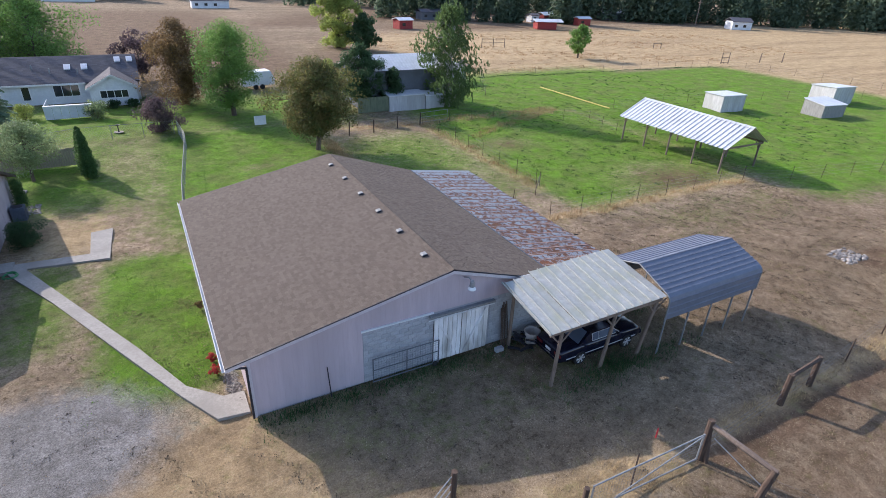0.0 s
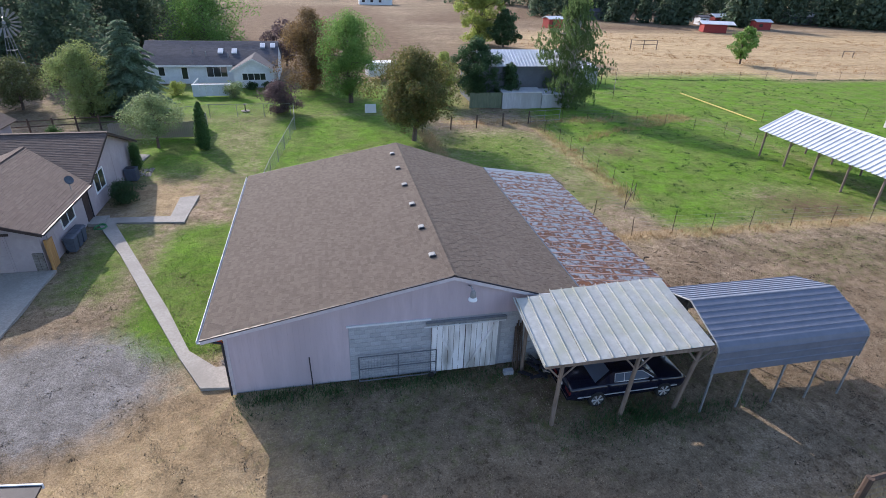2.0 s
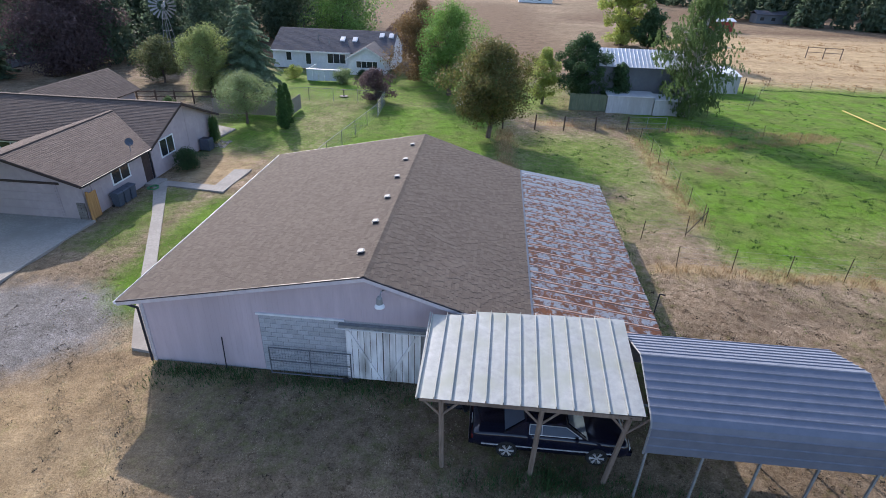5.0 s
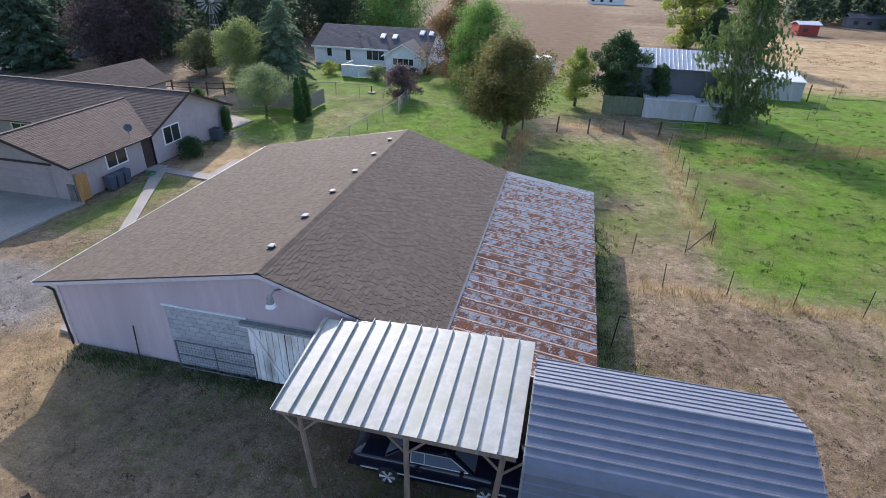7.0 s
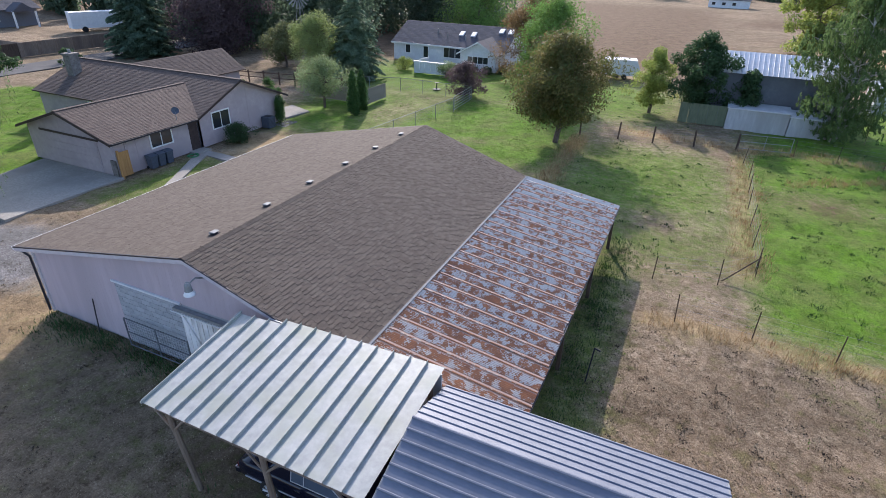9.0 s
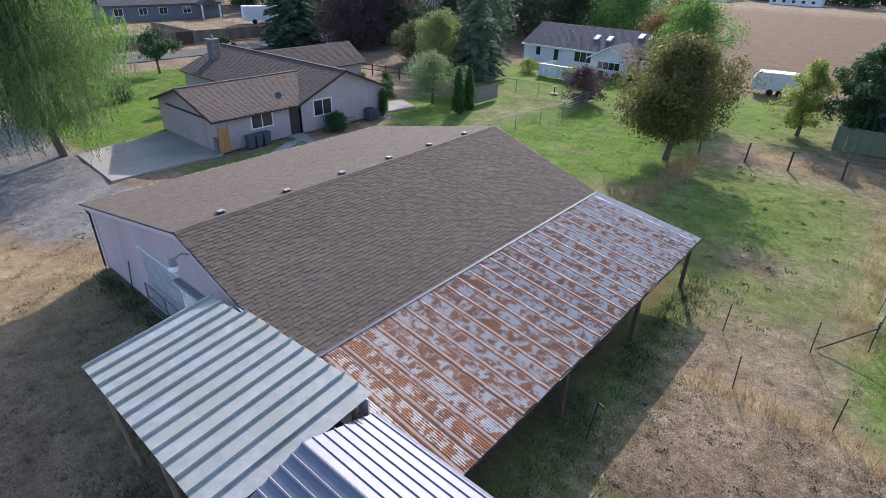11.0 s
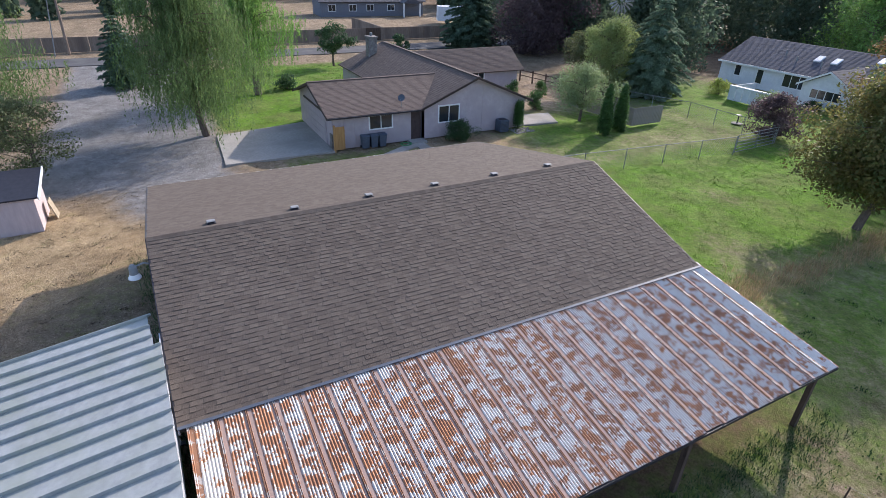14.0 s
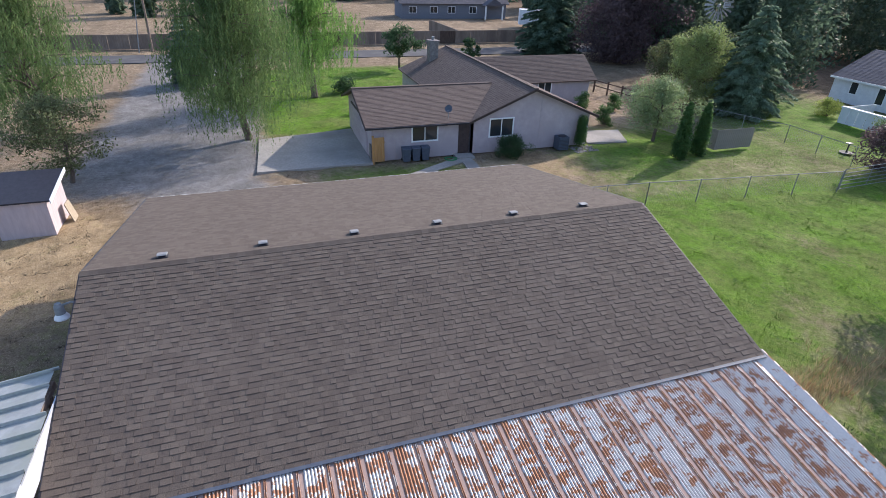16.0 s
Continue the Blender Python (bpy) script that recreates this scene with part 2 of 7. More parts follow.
def part(name, bm, material, parent=None, label="", bevel=0.0, smooth=False):
    if bevel:
        bmesh.ops.bevel(bm, geom=[e for e in bm.edges if len(e.link_faces) == 2 and e.calc_face_angle(0) > 0.6], offset=bevel, segments=1, affect="EDGES", clamp_overlap=True)
    bmesh.ops.recalc_face_normals(bm, faces=bm.faces)
    me = bpy.data.meshes.new(name)
    bm.to_mesh(me)
    bm.free()
    me.materials.append(material)
    if smooth:
        me.polygons.foreach_set("use_smooth", [True] * len(me.polygons))
    ob = new(name, me)
    if parent:
        ob.parent = parent
    if label:
        ob["label"] = label
    return ob


def thing(name, label, category, at=(0, 0, 0), rz=0.0, group="", kind=""):
    ob = new(name)
    ob.matrix_basis = pose(*at, 0, 0, rz)
    return tagged(ob, label, category, group, kind)


def box(bm, x0, y0, z0, x1, y1, z1):
    vs = [bm.verts.new(p) for p in ((x0, y0, z0), (x1, y0, z0), (x1, y1, z0), (x0, y1, z0), (x0, y0, z1), (x1, y0, z1), (x1, y1, z1), (x0, y1, z1))]
    for f in ((3, 2, 1, 0), (4, 5, 6, 7), (0, 1, 5, 4), (1, 2, 6, 5), (2, 3, 7, 6), (3, 0, 4, 7)):
        bm.faces.new([vs[i] for i in f])
    return bm


def boxes(*rows):
    bm = bmesh.new()
    for r in rows:
        box(bm, *r)
    return bm


def prism(profile, axis, lo, hi, bm=None):
    """Extrudes a closed profile of 2D points along an axis: 'x' takes (y, z), 'y' takes (x, z), 'z' takes (x, y)."""
    bm = bm or bmesh.new()

    def place(p, v):
        return {"x": (v, p[0], p[1]), "y": (p[0], v, p[1]), "z": (p[0], p[1], v)}[axis]

    a = [bm.verts.new(place(p, lo)) for p in profile]
    b = [bm.verts.new(place(p, hi)) for p in profile]
    bm.faces.new(a[::-1])
    bm.faces.new(b)
    n = len(a)
    for i in range(n):
        bm.faces.new((a[i], a[(i + 1) % n], b[(i + 1) % n], b[i]))
    return bm


def bar(bm, a, b, r0, r1=None, seg=6):
    """A tapered round bar from a to b."""
    a, b = Vector(a), Vector(b)
    r1 = r0 if r1 is None else r1
    d = (b - a).normalized()
    u = d.orthogonal().normalized()
    w = d.cross(u)
    rings = []
    for p, r in ((a, r0), (b, r1)):
        rings.append([bm.verts.new(p + r * (math.cos(2 * math.pi * k / seg) * u + math.sin(2 * math.pi * k / seg) * w)) for k in range(seg)])
    for k in range(seg):
        bm.faces.new((rings[0][k], rings[0][(k + 1) % seg], rings[1][(k + 1) % seg], rings[1][k]))
    bm.faces.new(rings[0][::-1])
    bm.faces.new(rings[1])
    return bm


def lathe(profile, seg=16, bm=None, centre=(0, 0)):
    """Turns a profile of (radius, z) about the upright through centre."""
    bm = bm or bmesh.new()
    rings = [[bm.verts.new((centre[0] + r * math.cos(2 * math.pi * k / seg), centre[1] + r * math.sin(2 * math.pi * k / seg), z)) for k in range(seg)] for r, z in profile]
    for i in range(len(rings) - 1):
        for k in range(seg):
            bm.faces.new((rings[i][k], rings[i][(k + 1) % seg], rings[i + 1][(k + 1) % seg], rings[i + 1][k]))
    bm.faces.new(rings[0][::-1])
    bm.faces.new(rings[-1])
    return bm


# ---- ground ----


def soft_box(x, y, x0, x1, y0, y1, s):
    def edge(v, lo, hi):
        return 1 / (1 + np.exp(-(v - lo) / s)) * (1 / (1 + np.exp((v - hi) / s)))
    return edge(x, x0, x1) * edge(y, y0, y1)


def blob(x, y, cx, cy, rx, ry):
    return np.exp(-(((x - cx) / rx) ** 2 + ((y - cy) / ry) ** 2))


def axis_steps(lo, hi, step, reach):
    inner = np.arange(lo, hi + step / 2, step)
    out, s = [], step
    while not out or out[-1] < reach:
        s *= 1.22
        out.append((out[-1] if out else 0) + s)
    out = np.array(out)
    return np.concatenate([(lo - out)[::-1], inner, hi + out])


def green_amount(x, y):
    """How much of the ground is green grass: paddocks, lawns and the strip by the walk."""
    g = soft_box(x, y, 25.9, 46, 11, 37, 0.7) * (0.95 - 0.75 * blob(x, y, 38, 13, 8, 6) - 0.7 * blob(x, y, 30, 27, 4.5, 3.5))
    g = np.maximum(g, soft_box(x, y, 47, 100, 4.5, 56, 1.2) * (0.95 - 0.5 * blob(x, y, 80, 20, 9, 4)))
    g = np.maximum(g, soft_box(x, y, 27, 52, 37, 58, 1.2) * 0.85)
    g = np.maximum(g, soft_box(x, y, 40, 75, 40, 62, 2.0) * 0.8)
    g = np.maximum(g, soft_box(x, y, 13.5, 25, 15.5, 34, 1.4) * (0.55 - 0.4 * blob(x, y, 21, 20, 2.5, 2.0)))
    g = np.maximum(g, soft_box(x, y, -1.5, 13, 16.5, 42, 1.2) * (0.84 - 0.5 * blob(x, y, 11, 24, 3, 2) - 0.5 * blob(x, y, 6, 29, 2.5, 1.2) - 0.4 * blob(x, y, 9, 19.5, 1.6, 1.0)))
    g = np.maximum(g, soft_box(x, y, -13, -1, 24.5, 41, 1.2) * (0.68 - 0.35 * blob(x, y, -4, 34, 2.5, 6)))
    g = np.maximum(g, soft_box(x, y, -20, 20, 41, 58, 2.0) * 0.68)
    g = np.maximum(g, soft_box(x, y, -5.2, -0.5, 2.5, 15.5, 0.5) * 0.9)
    g = np.maximum(g, soft_box(x, y, -9.3, -6.5, 7.5, 16.5, 0.5) * 0.55)
    g = np.maximum(g, soft_box(x, y, -42, -17.5, 4.9, 24, 0.5) * 0.95)
    g = np.maximum(g, soft_box(x, y, 18.5, 20.6, 0, 16, 0.4) * 0.42)
    g = np.maximum(g, soft_box(x, y, 0.5, 19.5, -4.6, -0.2, 0.6) * 0.1)
    g = np.maximum(g, soft_box(x, y, 28, 44, 4, 9, 1.0) * 0.15)
    return g


def gravel_amount(x, y):
    g = soft_box(x, y, -50, -8.6, -6.3, 4.2, 0.7)
    g = np.maximum(g, blob(x, y, -7.5, 1.2, 4.6, 3.4) * 1.25)
    g = np.maximum(g, soft_box(x, y, -0.8, -0.05, 0.9, 17, 0.1) * 0.8)
    return np.clip(g, 0, 1)


def straw_amount(x, y):
    """Tall bleached grass along the fences and in the far field."""
    s = soft_box(x, y, 44, 190, 61, 120, 3) * 0.8
    s = np.maximum(s, soft_box(x, y, 95, 260, 0, 120, 6) * 0.9)
    s = np.maximum(s, soft_box(x, y, 21, 44.5, 9.7, 10.7, 0.25))
    s = np.maximum(s, soft_box(x, y, 24.9, 26.3, 15, 38, 0.3) * 0.9)
    s = np.maximum(s, soft_box(x, y, 16, 45, 36.6, 38.8, 0.4) * 0.75)
    s = np.maximum(s, soft_box(x, y, -6, 2.5, -9, 0.5, 1.2) * 0.8)
    s = np.maximum(s, soft_box(x, y, 4, 13, -9.6, -7.6, 0.4) * 0.75)
    s = np.maximum(s, soft_box(x, y, 15.5, 46, -8.9 + 0 * x, -8.2, 0.2) * 0.75)
    s = np.maximum(s, soft_box(x, y, -9.6, -5.2, 17.6, 24.0, 0.5) * 0.75)
    s = np.maximum(s, soft_box(x, y, 12.5, 14.5, 17, 34, 0.3) * 0.6)
    s = np.maximum(s, soft_box(x, y - 31 - (x - 29) * 0.44, 28, 46, -0.9, 0.9, 0.4) * 0.85)
    ditch = np.interp(x, [44, 50.6, 63.6, 84, 95, 103, 140], [60.5, 59.9, 58.4, 58.0, 57.0, 54.9, 47.0])
    s = np.maximum(s, soft_box(x, y - ditch, 44, 130, 1.2, 4.5, 0.5))
    return s


def dirt_amount(x, y):
    d = soft_box(x, y, 20, 60, -9, 9, 1.5) * 0.35
    d = np.maximum(d, soft_box(x, y, 6, 60, -30, -9.6, 0.5) * 0.42)
    d = np.maximum(d, soft_box(x, y, 14, 60, -10.2, -8.9, 0.25) * 0.9)
    d = np.maximum(d, blob(x, y, 38.5, -3.4, 3.0, 1.5) * 0.9)
    d = np.maximum(d, soft_box(x, y, 14.3, 19, -0.5, 16.5, 0.4))
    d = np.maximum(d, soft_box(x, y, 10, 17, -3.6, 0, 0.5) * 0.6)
    d = np.maximum(d, soft_box(x, y, -200, 25, 66, 190, 4) * 0.75)
    d = np.maximum(d, soft_box(x, y, 25, 260, 66, 230, 5) * (0.42 + 0.3 * np.sin(y * 0.22 + x * 0.05) + 0.15 * np.sin(y * 0.61 + 2)))
    d = np.maximum(d, 0.95 * blob(x, y, 38, 13, 6, 3) + 0.8 * blob(x, y, 30, 26, 3, 2.5))
    return d


def ground_height(x, y):
    return 0.05 * (np.sin(x * 0.9 + 1.3 * np.sin(y * 0.7)) * np.cos(y * 0.8 + x * 0.31)) + 0.025 * np.sin(x * 2.7 + y * 1.9) - 0.06


def build_ground():
    xs, ys = axis_steps(-46, 70, 0.5, 2600), axis_steps(-22, 66, 0.5, 2600)
    X, Y = np.meshgrid(xs, ys)
    near = soft_box(X, Y, -60, 110, -40, 90, 8)
    Z = ground_height(X, Y) * near - 0.02 * (1 - near)
    nx, ny = len(xs), len(ys)
    verts = np.stack([X, Y, Z], -1).reshape(-1, 3)
    idx = np.arange(nx * ny).reshape(ny, nx)
    faces = np.stack([idx[:-1, :-1], idx[:-1, 1:], idx[1:, 1:], idx[1:, :-1]], -1).reshape(-1, 4)
    me = bpy.data.meshes.new("ground")
    me.from_pydata(verts.tolist(), [], faces.tolist())
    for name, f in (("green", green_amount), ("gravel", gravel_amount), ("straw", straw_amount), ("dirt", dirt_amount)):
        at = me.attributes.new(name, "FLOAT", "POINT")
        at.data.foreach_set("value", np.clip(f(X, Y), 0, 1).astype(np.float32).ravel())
    me.polygons.foreach_set("use_smooth", [True] * len(me.polygons))
    m = bpy.data.materials.new("ground_grass_and_gravel")
    m.use_nodes = True
    nt = m.node_tree
    N, Lk = nt.nodes, nt.links.new
    p = N["Principled BSDF"]
    p.inputs["Roughness"].default_value, p.inputs["Specular IOR Level"].default_value = 0.95, 0.1
    tc = N.new("ShaderNodeTexCoord")

    def noise_of(scale, detail=5, rough=0.65):
        n = N.new("ShaderNodeTexNoise")
        n.inputs["Scale"].default_value, n.inputs["Detail"].default_value, n.inputs["Roughness"].default_value = scale, detail, rough
        Lk(tc.outputs["Object"], n.inputs["Vector"])
        return n.outputs["Fac"]

    def ramp(src, c1, c2, lo=0.3, hi=0.7):
        r = N.new("ShaderNodeValToRGB")
        r.color_ramp.elements[0].position, r.color_ramp.elements[1].position = lo, hi
        r.color_ramp.elements[0].color, r.color_ramp.elements[1].color = (*c1, 1), (*c2, 1)
        Lk(src, r.inputs[0])
        return r.outputs[0]

    def mixed(fac, a, b):
        n = N.new("ShaderNodeMix")
        n.data_type = "RGBA"
        Lk(fac, n.inputs["Factor"])
        Lk(a, n.inputs["A"])
        Lk(b, n.inputs["B"])
        return n.outputs["Result"]

    fine, mid, big, huge = noise_of(15, 6, 0.8), noise_of(2.3), noise_of(0.42), noise_of(0.045, 6)

    def zone(name, low, high, weight=0.55):
        """An attribute, broken up by noise."""
        a = N.new("ShaderNodeAttribute")
        a.attribute_name = name
        s = N.new("ShaderNodeMath")
        s.operation = "MULTIPLY_ADD"
        Lk(mid, s.inputs[0])
        s.inputs[1].default_value = weight
        Lk(a.outputs["Fac"], s.inputs[2])
        s2 = N.new("ShaderNodeMath")
        s2.operation = "MULTIPLY_ADD"
        Lk(big, s2.inputs[0])
        s2.inputs[1].default_value = weight * 0.9
        Lk(s.outputs[0], s2.inputs[2])
        r = N.new("ShaderNodeMapRange")
        r.inputs["From Min"].default_value, r.inputs["From Max"].default_value = low, high
        Lk(s2.outputs[0], r.inputs["Value"])
        return r.outputs[0]

    dry = mixed(ramp(mid, (0, 0, 0), (1, 1, 1), 0.38, 0.66), ramp(fine, (0.15, 0.108, 0.07), (0.48, 0.39, 0.285), 0.36, 0.64), ramp(fine, (0.105, 0.07, 0.043), (0.33, 0.245, 0.167), 0.36, 0.64))
    dry = mixed(ramp(huge, (0, 0, 0), (0.75, 0.75, 0.75), 0.45, 0.65), dry, ramp(fine, (0.14, 0.108, 0.07), (0.27, 0.215, 0.145)))
    speck = noise_of(4.2, 4, 0.7)
    dry = mixed(ramp(speck, (0, 0, 0), (0.9, 0.9, 0.9), 0.57, 0.64), dry, ramp(fine, (0.065, 0.045, 0.028), (0.13, 0.095, 0.06)))
    dry = mixed(ramp(noise_of(3.1, 3, 0.6), (0, 0, 0), (0.7, 0.7, 0.7), 0.58, 0.7), dry, ramp(fine, (0.3, 0.235, 0.155), (0.46, 0.37, 0.255)))
    sm = N.new("ShaderNodeMapping")
    sm.inputs["Scale"].default_value = (0.02, 0.16, 1)
    Lk(tc.outputs["Object"], sm.inputs[0])
    sn = N.new("ShaderNodeTexNoise")
    sn.inputs["Scale"].default_value, sn.inputs["Detail"].default_value, sn.inputs["Roughness"].default_value = 1.0, 8, 0.7
    Lk(sm.outputs[0], sn.inputs["Vector"])
    dry = mixed(ramp(sn.outputs["Fac"], (0, 0, 0), (0.6, 0.6, 0.6), 0.42, 0.6), dry, ramp(fine, (0.10, 0.075, 0.05), (0.2, 0.155, 0.105)))
    green = mixed(ramp(big, (0, 0, 0), (1, 1, 1), 0.4, 0.62), ramp(fine, (0.058, 0.132, 0.012), (0.15, 0.275, 0.027)), ramp(fine, (0.085, 0.122, 0.028), (0.175, 0.225, 0.06)))
    green = mixed(ramp(noise_of(4.5, 5, 0.8), (0, 0, 0), (0.8, 0.8, 0.8), 0.54, 0.63), green, ramp(fine, (0.03, 0.075, 0.015), (0.07, 0.14, 0.03)))
    gravel = ramp(noise_of(15, 5, 0.9), (0.085, 0.083, 0.083), (0.34, 0.33, 0.323), 0.36, 0.66)
    straw = ramp(fine, (0.26, 0.19, 0.105), (0.5, 0.385, 0.235))
    straw = mixed(ramp(sn.outputs["Fac"], (0, 0, 0), (0.55, 0.55, 0.55), 0.45, 0.6), straw, ramp(fine, (0.17, 0.12, 0.07), (0.3, 0.22, 0.14)))
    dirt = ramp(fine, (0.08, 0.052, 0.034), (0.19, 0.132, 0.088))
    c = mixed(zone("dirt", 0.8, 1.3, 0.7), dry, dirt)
    c = mixed(zone("straw", 0.85, 1.35, 0.75), c, straw)
    c = mixed(zone("green", 0.78, 1.3, 0.75), c, green)
    c = mixed(zone("gravel", 0.8, 1.2), c, gravel)
    mottle = N.new("ShaderNodeMix")
    mottle.data_type, mottle.blend_type = "RGBA", "MULTIPLY"
    mottle.inputs["Factor"].default_value = 1.0
    Lk(c, mottle.inputs["A"])
    Lk(ramp(noise_of(0.5, 10, 0.88), (0.64, 0.62, 0.59), (1.5, 1.49, 1.49), 0.37, 0.65), mottle.inputs["B"])
    c = mottle.outputs["Result"]
    Lk(c, p.inputs["Base Color"])
    bp = N.new("ShaderNodeBump")
    bp.inputs["Strength"].default_value, bp.inputs["Distance"].default_value = 0.9, 0.08
    Lk(fine, bp.inputs["Height"])
    Lk(bp.outputs[0], p.inputs["Normal"])
    me.materials.append(m)
    return tagged(new("ground", me), "dry summer grass, green paddocks and gravel", "ground", kind="structure")


build_ground()


def slab(name, profile, label, top=0.04, material=CONCRETE):
    return tagged(part(name, prism(profile, "z", -0.15, top), material), label, "pavement", kind="structure")

# ---- barn ----
RIDGE_X, RIDGE_Z = 8.41, 4.62
EAVE_L, EAVE_LZ = -0.77, 2.776
EAVE_R, EAVE_RZ = 14.26, 2.72
ROOF_Y0, ROOF_Y1 = -0.29, 16.31
WALL_X1, WALL_Y1 = 13.75, 16.0


def roof_z(x):
    if x < RIDGE_X:
        return EAVE_LZ + (x - EAVE_L) * (RIDGE_Z - EAVE_LZ) / (RIDGE_X - EAVE_L)
    return RIDGE_Z + (x - RIDGE_X) * (EAVE_RZ - RIDGE_Z) / (EAVE_R - RIDGE_X)


barn = thing("barn", "low lavender-sided barn with brown shingle roof on dry grass", "barn")

# front wall: siding boards above and beside the block wall
front = part("front_wall", prism([(0, 0), (WALL_X1, 0), (WALL_X1, roof_z(WALL_X1) - 0.1), (RIDGE_X, RIDGE_Z - 0.1), (0, roof_z(0) - 0.1)], "y", -0.08, 0.12), MORTAR, barn)
bm = bmesh.new()
x = 0.0
while x < WALL_X1 - 0.01:
    x1 = min(x + 0.2009, WALL_X1)
    z0 = 0.06 if x1 <= 4.425 else 2.62
    t = 0.06
    if x < RIDGE_X < x1:
        x1 = RIDGE_X
    prism([(x + 0.001, z0), (x1 - 0.001, z0), (x1 - 0.001, roof_z(x1) - t), (x + 0.001, roof_z(x) - t)], "y", -0.094, -0.08, bm)
    x = x1
part("siding", bm, SIDING, front, "lavender grooved siding boards")
part("west_wall", boxes((0, 0.12, 0, 0.15, WALL_Y1, roof_z(0.1) - 0.12)), SIDING, barn)
part("back_wall", prism([(0, 0), (WALL_X1, 0), (WALL_X1, roof_z(WALL_X1) - 0.1), (RIDGE_X, RIDGE_Z - 0.1), (0, roof_z(0) - 0.1)], "y", WALL_Y1 - 0.15, WALL_Y1), SIDING, barn)
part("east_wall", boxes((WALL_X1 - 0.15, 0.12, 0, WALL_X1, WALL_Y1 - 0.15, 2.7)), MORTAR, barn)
part("corner_board", boxes((-0.03, -0.14, 0, 0.09, -0.08, roof_z(0) - 0.1)), TRIM, barn)
part("downspout", bar(bar(bmesh.new(), (-0.06, -0.2, 0.05), (-0.06, -0.2, 2.5), 0.045), (-0.06, -0.2, 2.5), (-0.6, -0.22, 2.68), 0.045), DARKTRIM, barn, "black metal downspout")
part("gutter", prism([(EAVE_L - 0.12, 2.74), (EAVE_L - 0.12, 2.63), (EAVE_L, 2.63), (EAVE_L, 2.65), (EAVE_L - 0.1, 2.65), (EAVE_L - 0.1, 2.74)], "y", ROOF_Y0, ROOF_Y1), WINFRAME, barn, "white eaves gutter")

# roof slabs
roof = part("roof", prism([(EAVE_L, EAVE_LZ - 0.03), (RIDGE_X, RIDGE_Z - 0.03), (EAVE_R, EAVE_RZ - 0.03), (EAVE_R, EAVE_RZ - 0.13), (RIDGE_X, RIDGE_Z - 0.14), (EAVE_L, EAVE_LZ - 0.13)], "y", ROOF_Y0 + 0.03, ROOF_Y1 - 0.03), UNDERLAY, barn, "weathered brown laminated shingle roof")
for y0, y1 in ((ROOF_Y0 - 0.005, ROOF_Y0 + 0.03), (ROOF_Y1 - 0.03, ROOF_Y1 + 0.005)):
    part("rake_board", prism([(EAVE_L, EAVE_LZ - 0.04), (RIDGE_X, RIDGE_Z - 0.04), (EAVE_R, EAVE_RZ - 0.04), (EAVE_R, EAVE_RZ - 0.2), (RIDGE_X, RIDGE_Z - 0.2), (EAVE_L, EAVE_LZ - 0.2)], "y", y0, y1), TRIM, barn)
    part("drip_edge", prism([(EAVE_L, EAVE_LZ + 0.004), (RIDGE_X, RIDGE_Z + 0.004), (EAVE_R, EAVE_RZ + 0.004), (EAVE_R, EAVE_RZ - 0.045), (RIDGE_X, RIDGE_Z - 0.045), (EAVE_L, EAVE_LZ - 0.045)], "y", y0 - 0.02 if y0 < 0 else y0, y1 if y0 < 0 else y1 + 0.02), DARKTRIM, barn, "black metal drip edge")

# shingles: tabs of a few widths in staggered courses
TAB_W = (0.13, 0.17, 0.22, 0.28)
EXPO = 0.143


def tab_verts(w, thick):
    """A tab in its own slope frame: u along the eave, v up the slope, n out of the roof."""
    g = 0.0015
    return [(g, 0, thick), (w - g, 0, thick), (w - g, EXPO + 0.02, 0.003), (g, EXPO + 0.02, 0.003), (g, 0, -0.012), (w - g, 0, -0.012)]


TAB_FACES = [(0, 1, 2, 3), (4, 5, 1, 0), (4, 0, 3), (1, 5, 2)]
tab_mesh = {}
for w in TAB_W:
    for k, thick in enumerate((0.008, 0.019)):
        me = bpy.data.meshes.new("shingle")
        me.from_pydata(tab_verts(w, thick), [], TAB_FACES)
        me.materials.append(SHINGLE_O)
        tab_mesh[w, k] = me


def shingle_slope(eave_x, eave_z, top_x, top_z, single):
    """Covers a slope; tabs for which single(u, v) holds become objects of their own."""
    run = Vector((top_x - eave_x, 0, top_z - eave_z))
    length = run.length
    up = run.normalized()
    along = Vector((0, 1, 0))
    out = Vector((-up.z, 0, up.x))
    if out.z < 0:
        out = -out
    r = random.Random(3 if eave_x < 5 else 4)
    verts, faces = [], []
    courses = int(length / EXPO) + 1
    for c in range(courses):
        v = c * EXPO
        y = ROOF_Y0 - r.random() * 0.2
        last = r.randrange(2)
        while y < ROOF_Y1:
            w = r.choice(TAB_W)
            k = (last + 1) % 2 if r.random() < 0.75 else last
            last = k
            thick = (0.008, 0.019)[k] * (0.45 if eave_x < 5 else 1.0)
            a, b = max(y, ROOF_Y0), min(y + w, ROOF_Y1)
            if b - a > 0.03:
                o = Vector((eave_x, a, eave_z)) + up * v
                whole = b - a > w - 1e-6
                if whole and single(a, v):
                    ob = new("shingle", tab_mesh[w, k])
                    ob.parent = roof
                    ob.matrix_basis = Matrix(((along.x, up.x, out.x, o.x), (along.y, up.y, out.y, o.y), (along.z, up.z, out.z, o.z), (0, 0, 0, 1)))
                else:
                    base = len(verts)
                    top = min(EXPO + 0.02, length - v)
                    for uu, vv, nn in tab_verts(b - a, thick):
                        verts.append(o + along * uu + up * min(vv, top) + out * nn)
                    faces += [tuple(i + base for i in f) for f in TAB_FACES]
            y += w
    return verts, faces


